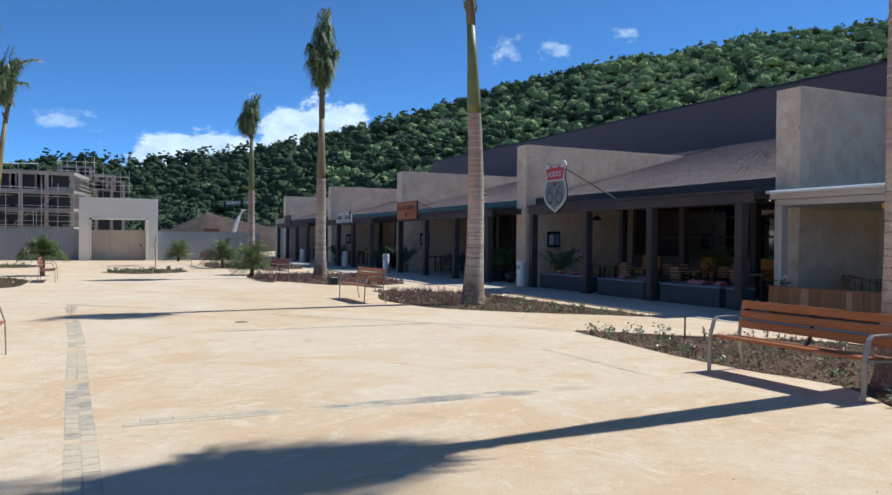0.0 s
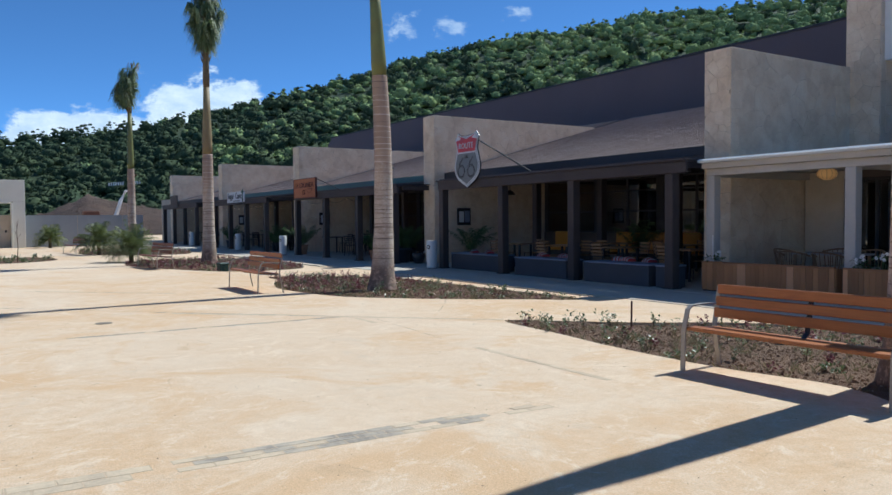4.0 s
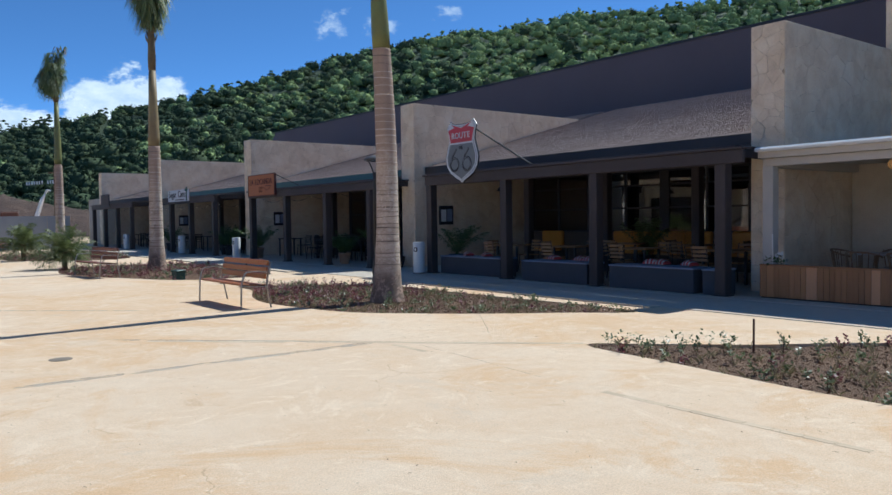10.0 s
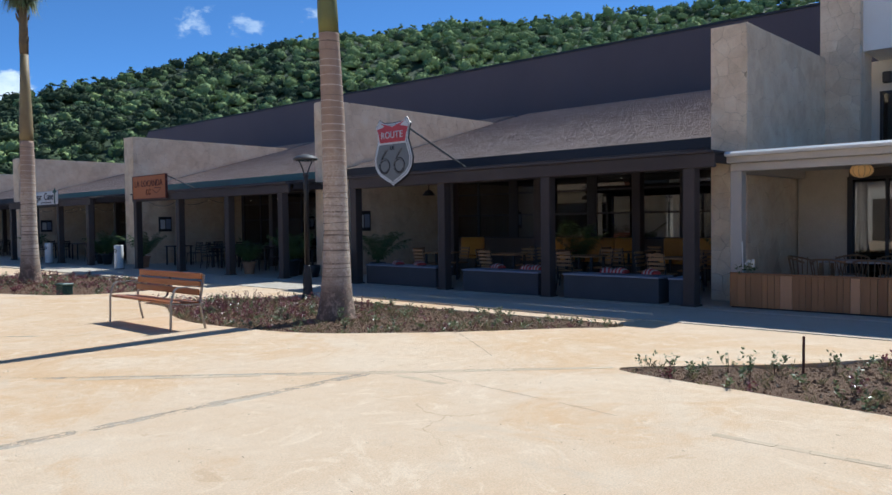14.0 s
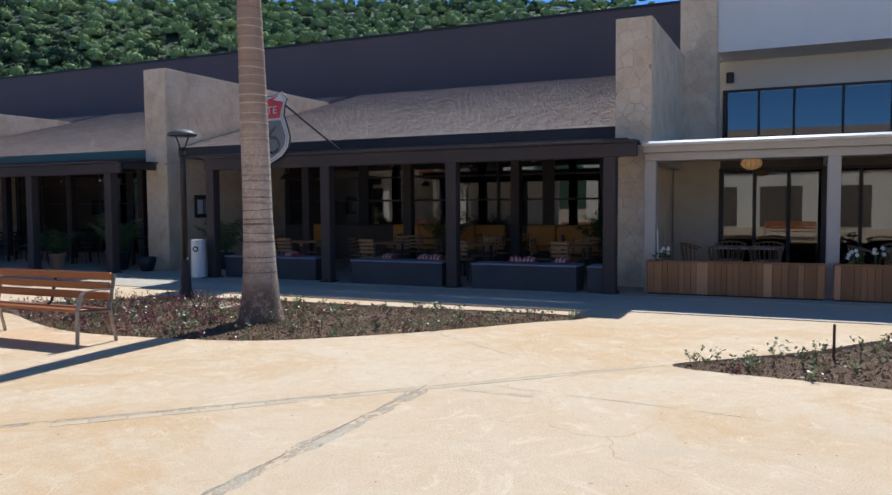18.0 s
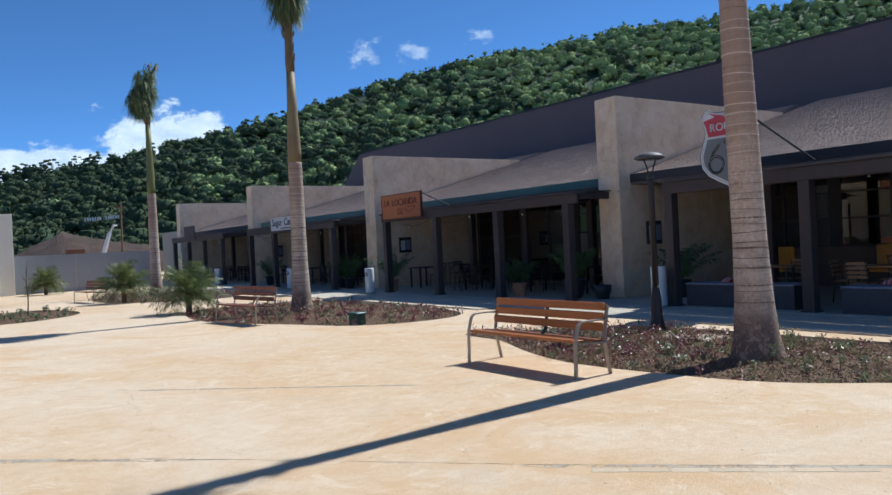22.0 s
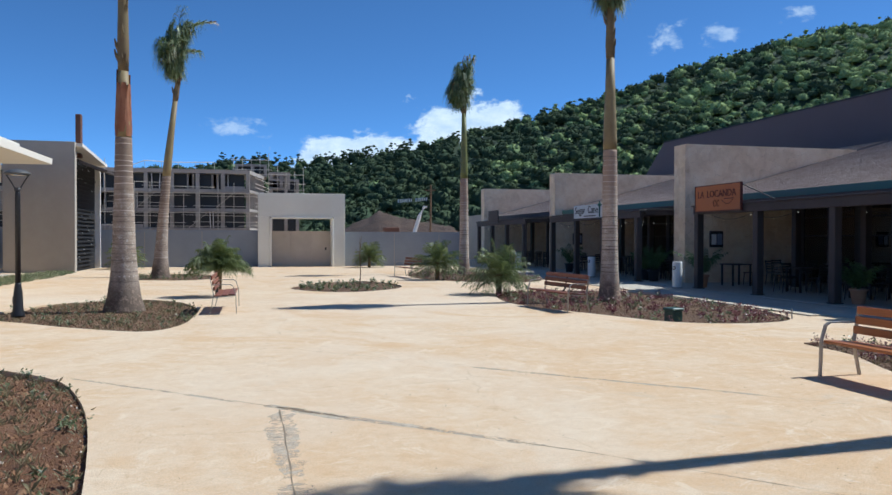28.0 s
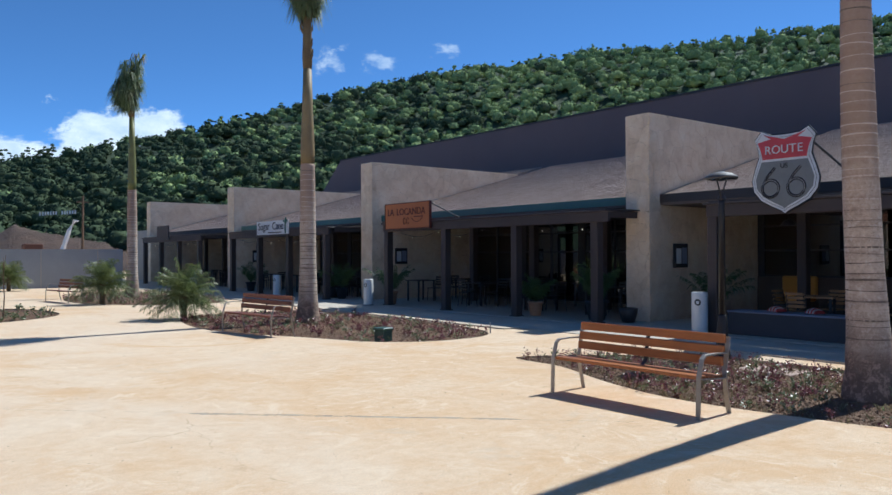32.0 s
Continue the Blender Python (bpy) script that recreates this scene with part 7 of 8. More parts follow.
# ---- the first restaurant's terrace ----
def build_cushion(x, y, z, seed):
    rng = random.Random(seed)
    c = thing("cushion", "red and white striped scatter cushion on a low wall", "cushion", "cushions on the terrace walls", at=pose(x, y, z, 0, 0, rng.uniform(-25, 25)) @ Matrix.Scale(0.8, 4))
    for i in range(7):
        y0 = -0.168 + i * 0.048
        pts = []
        for k in range(9):
            a = math.pi * k / 8
            pts.append((0.15 * math.cos(a), 0.02 + 0.135 * math.sin(a) ** 0.8 * (1 - (abs(y0 + 0.024) / 0.23) ** 2)))
        m = Mesh()
        n = len(pts)
        m.add([(px, y0, pz) for px, pz in pts] + [(px, y0 + 0.048, pz) for px, pz in pts], [(k, k + 1, n + k + 1, n + k) for k in range(n - 1)] + [tuple(range(n)), tuple(range(2 * n - 1, n - 1, -1)), (0, n, 2 * n - 1, n - 1)])
        part("stripe", m, M["red_cloth" if i % 2 == 0 else "white_cloth"], c)


def build_low_wall(x0, x1, y0, y1, h):
    w = thing("terrace_wall", "low charcoal rendered seat wall with a pale capping", "low wall", "low walls round the terrace")
    part("body", Mesh().box(x0, x1, y0, y1, 0.02, h - 0.03, 0.008), M["navy"], w)
    part("capping", Mesh().box(x0 - 0.02, x1 + 0.02, y0 - 0.01, y1 + 0.01, h - 0.03, h + 0.005, 0.006), M["navy_cap"], w)


for y0, y1, xx in ((-11.46, -11.12, -1.30), (-10.92, -8.88, -1.30), (-8.26, -6.2, -1.30), (-5.2, -2.75, -1.1)):
    build_low_wall(xx, xx + 0.55, y0, y1, 0.50)
k = 0
for ys in ((-10.55, -9.95, -9.55), (-8.05, -7.6, -6.95), (-4.4, -3.7)):
    for y in ys:
        build_cushion(-0.88, y + 0.1 * math.sin(k * 2.7), 0.505, 60 + k)
        k += 1


def build_table(x, y, w, d, h, top, legs, turn=0, label="square table with a thin top on slim legs", group="terrace tables"):
    t = thing("dining_table", label, "table", group, at=pose(x, y, 0.02, 0, 0, turn))
    part("tabletop", Mesh().box(-w / 2, w / 2, -d / 2, d / 2, h - 0.035, h, 0.006), top, t)
    for sx in (-1, 1):
        for sy in (-1, 1):
            part("leg", Mesh().box(sx * (w / 2 - 0.07) - 0.025, sx * (w / 2 - 0.07) + 0.025, sy * (d / 2 - 0.07) - 0.025, sy * (d / 2 - 0.07) + 0.025, 0, h - 0.035), legs, t)
    return t


def build_chair(x, y, turn, wood, frame, label, group):
    """A slatted chair that faces +x before it is turned."""
    c = thing("dining_chair", label, "chair", group, at=pose(x, y, 0.02, 0, 0, turn))
    part("seat", Mesh().box(-0.2, 0.22, -0.21, 0.21, 0.43, 0.455, 0.008), wood, c)
    for sy in (-1, 1):
        part("front_leg", Mesh().tube([(0.19, sy * 0.18, 0.43), (0.22, sy * 0.2, 0)], 0.014, 5), frame, c)
        part("rear_leg", Mesh().tube([(-0.24, sy * 0.2, 0), (-0.19, sy * 0.18, 0.43), (-0.27, sy * 0.18, 0.86)], 0.014, 5), frame, c)
    for i in range(4):
        z = 0.54 + i * 0.085
        part("back_slat", Mesh().box(-0.225 - i * 0.016, -0.205 - i * 0.016, -0.2, 0.2, z, z + 0.055, 0.004), wood, c)
    return c


i = 0
for y in (-10.3, -8.1, -5.9, -3.7):
    for x in (0.7, 3.0):
        if x > 2 and y > -4:
            continue
        build_table(x, y, 0.75, 0.75, 0.75, M["oak"], M["dark_metal"], 3 * i)
        for dx, dy, turn in ((0.62, 0, 180), (-0.62, 0, 0), (0, 0.6, -90)):
            build_chair(x + dx, y + dy, turn + 8 * math.sin(i * 1.7 + dx), M["oak"], M["dark_metal"], "light wooden slatted chair on a dark metal frame", "terrace chairs")
        i += 1


def build_booth(y0, y1, x):
    b = thing("booth_seat", "mustard yellow padded booth bench against the glazing", "booth", "booths along the glazing")
    part("base", Mesh().box(x - 0.5, x, y0, y1, 0.02, 0.40, 0.01), M["room_dark"], b)
    part("seat_pad", Mesh().box(x - 0.52, x - 0.12, y0, y1, 0.40, 0.5, 0.03), M["yellow"], b)
    n = max(1, round((y1 - y0) / 0.9))
    for i in range(n):
        part("back_pad", Mesh().box(x - 0.14, x, y0 + (y1 - y0) * i / n + 0.01, y0 + (y1 - y0) * (i + 1) / n - 0.01, 0.5, 1.06, 0.03), M["yellow"], b)


build_booth(-11.2, -7.95, 4.82)
build_booth(-7.35, -3.9, 4.82)
build_booth(-1.75, -0.8, 4.82)
for (y0, y1), n in zip(BAYS, (5, 4, 3, 3)):
    for j in range(n):
        y = y0 + (y1 - y0) * (j + 0.6) / n
        lamp = thing("ceiling_spot", "small lit round ceiling spotlight", "ceiling light", "ceiling spotlights", at=pose(2.9 + 0.9 * (j % 2), y, 2.86))
        part("ring", Mesh().lathe([(0.05, -0.03), (0.055, -0.01), (0.055, 0.0)], 12), M["dark_metal"], lamp)
        part("bulb", Mesh().ball((0, 0, -0.03), 0.025, 8, 4), M["bulb"], lamp)


# ---- potted plants ----
def build_potted_palm(x, y, h, seed, pot, label="leafy areca palm in a pot", z=0.02, pr=0.22, ph=0.42):
    rng = random.Random(seed)
    p = thing("potted_palm", label, "potted plant", "potted palms", at=pose(x, y, z))
    part("pot", Mesh().lathe([(pr * 0.68, 0), (pr * 0.72, 0.02), (pr * 0.95, ph * 0.85), (pr * 1.08, ph * 0.87), (pr * 1.08, ph), (pr * 0.95, ph), (pr * 0.92, ph - 0.04)], 16), pot, p, smooth=True)
    part("compost", Mesh().lathe([(pr * 0.92, ph - 0.05), (0.01, ph - 0.045)], 12), M["soil"], p)
    for k in range(16):
        rib, lv = frond_mesh((h - ph) * rng.uniform(0.7, 1.05), radians(rng.uniform(3, 34)), rng.uniform(0.2, 0.6), rng.uniform(-0.12, 0.12), rng, 0.24, 0.007, 0.009, 26)
        fr = part("frond", rib, M["indoor_leaf"], p)
        fr.matrix_basis = pose(0, 0, ph - 0.05, 0, 0, rng.uniform(0, 360))
        part("foliage", lv, M["indoor_leaf"], fr)
    return p


TC, DK = M["terracotta"], M["pot_dark"]
build_potted_palm(-0.85, 9.9, 1.75, 71, TC, "leafy areca palm in a terracotta pot")
build_potted_palm(-0.7, 3.2, 1.35, 72, TC, "leafy areca palm in a terracotta pot", pr=0.2, ph=0.38)
build_potted_palm(-0.6, 1.15, 1.8, 73, DK, "leafy areca palm in a dark glazed pot", pr=0.28, ph=0.5)
build_potted_palm(-0.1, 1.55, 1.6, 74, DK, "leafy areca palm in a dark glazed pot")
build_potted_palm(-0.6, 13.6, 1.7, 75, DK, "leafy areca palm in a dark glazed pot")
build_potted_palm(-0.5, 14.4, 1.5, 76, DK, "leafy areca palm in a dark glazed pot")
build_potted_palm(-0.6, 21.8, 1.6, 77, DK, "leafy areca palm in a dark glazed pot")
build_potted_palm(0.6, -1.3, 1.7, 78, DK, "leafy areca palm in a dark glazed pot")
build_potted_palm(3.4, -6.2, 1.9, 79, DK, "leafy areca palm in a dark glazed pot")
build_potted_palm(3.9, -10.2, 1.7, 80, DK, "leafy areca palm in a dark glazed pot")
build_potted_palm(-25.52, 14.15, 1.4, 81, TC, "leafy palm in a terracotta pot beside a column", 0.03, 0.24, 0.5)
build_potted_palm(-25.95, 19.2, 1.25, 82, TC, "leafy palm in a wide terracotta pot beside a column", 0.03, 0.34, 0.46)
build_potted_palm(-25.6, 20.3, 1.3, 83, TC, "leafy palm in a terracotta pot beside a column", 0.03, 0.24, 0.42)
small_pot = thing("plant_pot", "empty dark glazed plant pot against the fin wall", "pot", at=pose(-0.5, 0.25, 0.02))
part("pot", Mesh().lathe([(0.15, 0), (0.21, 0.2), (0.23, 0.34), (0.2, 0.35), (0.18, 0.3)], 16), DK, small_pot, smooth=True)

# dark tables and chairs of the other terraces
i = 0
for ys, xs in (((2.2, 4.6, 7.2, 10.6), (0.9, 3.1)), ((14.8, 17.2, 19.8, 22.6), (0.9, 3.1)), ((28, 31, 34), (0.9,))):
    for y in ys:
        for x in xs:
            build_table(x, y, 0.8, 0.8, 0.75, M["timber"], M["dark_metal"], 5 * math.sin(i), "dark square table on slim metal legs", "dark terrace tables")
            for dx, dy, turn in ((0.65, 0, 180), (-0.65, 0, 0), (0, 0.62, -90), (0, -0.62, 90)):
                if (i + (dx > 0)) % 3:
                    build_chair(x + dx, y + dy, turn + 10 * math.sin(i * 2.3 + dy), M["black"], M["black"], "black metal slatted chair", "dark terrace chairs")
            i += 1

# strings of bulbs under the pergolas
for y0, y1, n, x in ((13.4, 22.2, 12, -0.95), (26.5, 35, 8, -0.95), (1.0, 9.3, 7, -0.9), (14.0, 22.0, 8, 0.9)):
    s = thing("string_lights", "string of small lit bulbs hung under the pergola", "string lights", "strings of bulbs")
    pts = [(x, y0 + (y1 - y0) * k / 24, 2.40 - 0.16 * abs(math.sin(math.pi * k / 6))) for k in range(25)]
    part("cable", Mesh().tube(pts, 0.006, 4), M["black"], s)
    for k in range(n):
        q = pts[int(24 * (k + 0.5) / n)]
        part("bulb", Mesh().ball((q[0], q[1], q[2] - 0.04), 0.010, 8, 5), M["bulb"], s)


# ---- terrace with the timber planters ----
def build_planter(y0, y1, seed):
    rng = random.Random(seed)
    p = thing("timber_planter", "long planter of upright cedar boards with flowering plants", "planter", "timber planters along the terrace")
    x0, x1, h = -1.05, -0.82, 0.605
    part("liner", Mesh().box(x0 + 0.03, x1 - 0.03, y0 + 0.03, y1 - 0.03, 0.03, h - 0.06), M["black"], p)
    part("plinth", Mesh().box(x0 + 0.02, x1 - 0.02, y0 + 0.02, y1 - 0.02, 0.018, 0.05), M["black"], p)
    part("top_rim", Mesh().box(x0 - 0.012, x0 + 0.05, y0, y1, h - 0.012, h + 0.018, 0.004), M["cedar"], p)
    part("soil_fill", Mesh().box(x0 + 0.05, x1 - 0.03, y0 + 0.03, y1 - 0.03, h - 0.08, h - 0.02), M["soil"], p)
    y = y0
    while y < y1 - 0.02:
        w = rng.choice((0.09, 0.11, 0.14, 0.19, 0.10))
        b = min(y + w, y1)
        part("board", Mesh().box(x0 - rng.uniform(0, 0.006), x0 + 0.028, y + 0.002, b - 0.002, 0.045, h - 0.014, 0.003), M["cedar"], p)
        y += w
    for yy in (y0, y1):
        for k in range(2):
            part("end_board", Mesh().box(x0 + 0.03 + k * 0.105, x0 + 0.13 + k * 0.105, yy - 0.012, yy + 0.012, 0.045, h - 0.014), M["cedar"], p)
    return p


def build_flowers(x, y, z, seed, tall=0.35):
    rng = random.Random(seed)
    f = thing("flowering_plant", "small white-flowering plant in the timber planter", "plant", "flowers in the planters", at=pose(x, y, z))
    lv, pt, st = Mesh(), Mesh(), Mesh()
    for k in range(64):
        a, r, h = rng.uniform(0, 6.28), rng.uniform(0.02, 0.2), rng.uniform(0.03, tall * 0.6)
        c = Vector((r * math.cos(a), r * math.sin(a), h))
        u = Vector((rng.uniform(-1, 1), rng.uniform(-1, 1), rng.uniform(-0.4, 0.6))).normalized() * rng.uniform(0.05, 0.1)
        w = u.cross(Vector((0, 0, 1))).normalized() * 0.025
        lv.add([c, c + u * 0.5 + w, c + u, c + u * 0.5 - w], [(0, 1, 2, 3)])
    for k in range(5):
        a, r, h = rng.uniform(0, 6.28), rng.uniform(0.03, 0.12), rng.uniform(tall * 0.35, tall * 0.75)
        c = Vector((r * math.cos(a) - 0.03, r * math.sin(a), h))
        st.tube([(r * 0.4 * math.cos(a), r * 0.4 * math.sin(a), 0), tuple(c)], 0.004, 4)
        for j in range(5):
            b = 6.28 * j / 5
            u = Vector((-0.35, math.cos(b), math.sin(b))) * 0.036
            w = Vector((0, -math.sin(b), math.cos(b))) * 0.018
            pt.add([c, c + u * 0.6 + w, c + u, c + u * 0.6 - w], [(0, 1, 2, 3)])
    part("foliage", lv, M["indoor_leaf"], f)
    part("blossom", pt, M["petal"], f)
    part("stem_tuft", st, M["shrub"], f)


for i in range(4):
    y1 = -12.12 - i * 2.96
    build_planter(y1 - 2.82, y1, 90 + i)
    build_flowers(-0.93, y1 - 0.25, 0.57, 100 + i)
    if i:
        build_flowers(-0.92, y1 - 0.6, 0.57, 110 + i, 0.5)
tagged(part("bare_cane", Mesh().tube([(-0.92, -12.3, 0.55), (-0.91, -12.28, 1.15)], 0.012, 5), M["petal"]), "white cane standing in the timber planter", "cane")


def build_wicker_chair(x, y, turn):
    c = thing("wicker_chair", "woven rattan armchair with a rounded striped back", "chair", "rattan chairs", at=pose(x, y, 0.02, 0, 0, turn))
    part("seat", Mesh().lathe([(0.2, 0.40), (0.24, 0.42), (0.24, 0.45), (0.2, 0.46)], 14), M["white_cloth"], c)
    for k in range(9):
        a = radians(100 + 160 * k / 8)
        part("spindle", Mesh().tube([(0.23 * math.cos(a), 0.23 * math.sin(a), 0.43), (0.29 * math.cos(a), 0.29 * math.sin(a), 0.78)], 0.010, 4), M["wicker_dark"], c)
    part("top_rail", Mesh().tube([(0.29 * math.cos(radians(75 + 210 * k / 12)), 0.29 * math.sin(radians(75 + 210 * k / 12)), 0.70 + 0.1 * math.sin(math.pi * k / 12)) for k in range(13)], 0.018, 6), M["wicker_dark"], c)
    for sx in (-1, 1):
        for sy in (-1, 1):
            part("leg", Mesh().tube([(sx * 0.15, sy * 0.15, 0.41), (sx * 0.2, sy * 0.2, 0)], 0.015, 5), M["wicker_dark"], c)


for tx, ty in ((1.0, -13.65), (1.0, -16.6), (1.0, -19.5)):
    build_table(tx, ty, 0.8, 1.3, 0.75, M["white_cloth"], M["wicker_dark"], 0, "long dining table with a pale top", "pale dining tables")
    for dx, dy, turn in ((-0.7, -0.35, 0), (-0.7, 0.35, 0), (0.7, -0.35, 180), (0.7, 0.35, 180), (0, 0.95, -90)):
        build_wicker_chair(tx + dx, ty + dy, turn)


def build_pendant(x, y, z):
    p = thing("pendant_lamp", "round woven wicker pendant lamp on a cord", "pendant lamp", "wicker pendants", at=pose(x, y, z))
    part("shade", Mesh().ball((0, 0, 0), 0.19, 16, 9, 0.66), M["wicker_lit"], p, smooth=True)
    for k in range(12):
        a = 2 * math.pi * k / 12
        part("rib", Mesh().tube([(0.192 * math.sin(t) * math.cos(a), 0.192 * math.sin(t) * math.sin(a), -0.127 * math.cos(t)) for t in (0.5, 1.0, 1.57, 2.1, 2.6)], 0.007, 4), M["oak"], p)
    part("cord", Mesh().tube([(0, 0, 0.12), (0, 0, 2.5 - z)], 0.008, 4), M["black"], p)


for x, y, z in ((0.7, -13.72, 2.35), (0.7, -16.65, 2.35)):
    build_pendant(x, y, z)
dome = thing("dome_pendant", "black metal dome pendant lamp on a rod", "pendant lamp", at=pose(1.0, -2.96, 2.3))
part("shade", Mesh().lathe([(0.17, -0.02), (0.165, 0.0), (0.10, 0.09), (0.03, 0.13)], 16), M["black"], dome, smooth=True)
part("rod", Mesh().tube([(0, 0, 0.12), (0, 0, 0.56)], 0.01, 5), M["black"], dome)
speaker = thing("wall_speaker", "black box loudspeaker mounted on the upper wall", "loudspeaker", at=pose(5.86, -12.92, 4.74) @ Matrix.Scale(0.78, 4))
part("cabinet", Mesh().box(-0.12, 0.1, -0.11, 0.11, -0.16, 0.16, 0.015), M["black"], speaker)
part("bracket", Mesh().box(0.1, 0.185, -0.03, 0.03, -0.03, 0.03), M["dark_metal"], speaker)
part("grille", Mesh().box(-0.128, -0.12, -0.09, 0.09, -0.14, 0.14), M["dark_metal"], speaker)

# ---- bar terrace ----
fan = thing("ceiling_fan", "dark three-bladed ceiling fan over the bar terrace", "ceiling fan", at=pose(-27.9, 13.8, 3.5))
part("rod", Mesh().tube([(0, 0, 0.1), (0, 0, 0.48)], 0.02, 6), M["dark_metal"], fan)
part("motor", Mesh().lathe([(0.05, -0.1), (0.12, -0.06), (0.13, 0.04), (0.06, 0.1)], 14), M["dark_metal"], fan)
for k in range(3):
    part("blade", Mesh().box(0.1, 0.76, -0.07, 0.07, -0.02, 0.0), M["timber"], fan).matrix_basis = pose(0, 0, 0, 8, 0, 10 + 120 * k)
for tx, ty in ((-29.1, 17.6), (-29.3, 14.2)):
    t = thing("bar_table", "long white-topped table on a dark pedestal", "table", "bar tables", at=pose(tx, ty, 0.03))
    part("tabletop", Mesh().box(-0.45, 0.45, -1.0, 1.0, 0.72, 0.76, 0.008), M["white_paint"], t)
    part("pedestal", Mesh().lathe([(0.22, 0), (0.2, 0.03), (0.05, 0.06), (0.05, 0.72)], 12), M["black"], t)
    for dx, dy, turn in ((0.75, -0.5, 180), (0.75, 0.5, 180), (-0.75, -0.5, 0), (-0.75, 0.5, 0)):
        build_chair(tx + dx, ty + dy, turn, M["white_paint"], M["white_paint"], "white metal slatted chair", "bar chairs")


# ---- planting in the beds ----
def leafy(name, loop, count, seed, material, label, h=(0.10, 0.28), keep=None, leaf=0.045, category="shrubs"):
    """Young shrubs scattered over a bed: each a few twigs with small leaves, all in one mesh."""
    rng = random.Random(seed)
    xs, ys = [p[0] for p in loop], [p[1] for p in loop]
    lv, tw = Mesh(), Mesh()
    placed, tries = 0, 0
    while placed < count and tries < count * 40:
        tries += 1
        x, y = rng.uniform(min(xs), max(xs)), rng.uniform(min(ys), max(ys))
        if not inside(loop, x, y) or (keep and not keep(x, y)):
            continue
        placed += 1
        z = soil_height(x, y)
        hh = rng.uniform(*h)
        for s in range(rng.randint(3, 6)):
            a, sp = rng.uniform(0, 6.28), rng.uniform(0.02, 0.12)
            top = Vector((x + sp * math.cos(a), y + sp * math.sin(a), z + hh * rng.uniform(0.6, 1.0)))
            root = Vector((x, y, z - 0.02))
            d = (top - root).normalized()
            side = d.cross(Vector((0, 0, 1)))
            side = side.normalized() * 0.004 if side.length > 1e-3 else Vector((0.004, 0, 0))
            tw.add([root - side, root + side, top], [(0, 1, 2)])
            for k in range(rng.randint(4, 8)):
                p = root.lerp(top, rng.uniform(0.35, 1.05))
                u = Vector((rng.uniform(-1, 1), rng.uniform(-1, 1), rng.uniform(-0.1, 0.9))).normalized() * leaf * rng.uniform(0.6, 1.3)
                w = u.cross(Vector((rng.uniform(-1, 1), rng.uniform(-1, 1), 1))).normalized() * leaf * 0.3
                lv.add([p, p + u * 0.5 + w, p + u, p + u * 0.5 - w], [(0, 1, 2, 3)])
    ob = tagged(part(name, lv, material), label, category, kind="stuff")
    tagged(part(name + "_stems", tw, M["twig"]), "thin brown stems of the young shrubs", category, kind="stuff")
    return ob


GREEN, RED = M["shrub"], M["shrub_red"]
leafy("bed_shrubs", SMOOTH["east_near"], 130, 201, GREEN, "young green shrubs planted in bare soil", (0.07, 0.26))
leafy("burgundy_shrubs", SMOOTH["east_near"], 35, 231, RED, "burgundy-leaved young shrubs in the bed", (0.06, 0.20))
leafy("bed_shrubs", SMOOTH["east_mid"], 120, 202, GREEN, "young green shrubs planted in bare soil", (0.06, 0.22), None)
leafy("burgundy_shrubs", SMOOTH["east_mid"], 150, 203, RED, "burgundy-leaved young shrubs in the bed", (0.07, 0.20), lambda x, y: y > -7.3, leaf=0.034)
leafy("burgundy_shrubs", SMOOTH["east_mid"], 100, 223, RED, "burgundy-leaved young shrubs in the bed", (0.12, 0.27), lambda x, y: y > -6.6 and x < -4.6, leaf=0.034)
leafy("burgundy_shrubs", SMOOTH["east_mid"], 45, 213, RED, "burgundy-leaved young shrubs in the bed", (0.05, 0.14), lambda x, y: y < -7.3, leaf=0.032)
leafy("bed_shrubs", SMOOTH["east_far"], 150, 204, GREEN, "young green shrubs planted in bare soil", (0.06, 0.17))
leafy("burgundy_shrubs", SMOOTH["east_far"], 330, 205, RED, "burgundy-leaved young shrubs in the bed", (0.06, 0.20))
leafy("bed_shrubs", SMOOTH["east_end"], 220, 206, GREEN, "young green shrubs planted in bare soil", (0.12, 0.3))
leafy("burgundy_shrubs", SMOOTH["east_end"], 160, 216, RED, "burgundy-leaved young shrubs in the bed", (0.12, 0.3))
leafy("bed_shrubs", SMOOTH["west_near"], 190, 207, GREEN, "young green shrubs planted in reddish soil", (0.05, 0.15), leaf=0.042)
leafy("burgundy_shrubs", SMOOTH["west_near"], 260, 208, RED, "burgundy-leaved young shrubs in the bed", (0.10, 0.25), lambda x, y: -20.9 < x < -18.3 and -6.5 < y < -2.6, leaf=0.028)
leafy("rim_shrubs", SMOOTH["west_near"], 46, 218, GREEN, "taller green shrubs along the rim of the bed", (0.10, 0.28), lambda x, y: y > -4.0 or x > -16.75, leaf=0.04)
leafy("bed_shrubs", SMOOTH["west_mid"], 70, 209, GREEN, "young green shrubs planted in bare soil", (0.08, 0.24))
leafy("bed_shrubs", SMOOTH["west_far"], 90, 210, GREEN, "young green shrubs planted in bare soil", (0.10, 0.24))
leafy("bed_shrubs", SMOOTH["centre"], 62, 211, GREEN, "leafy green shrubs in the centre bed", (0.10, 0.27), leaf=0.07)


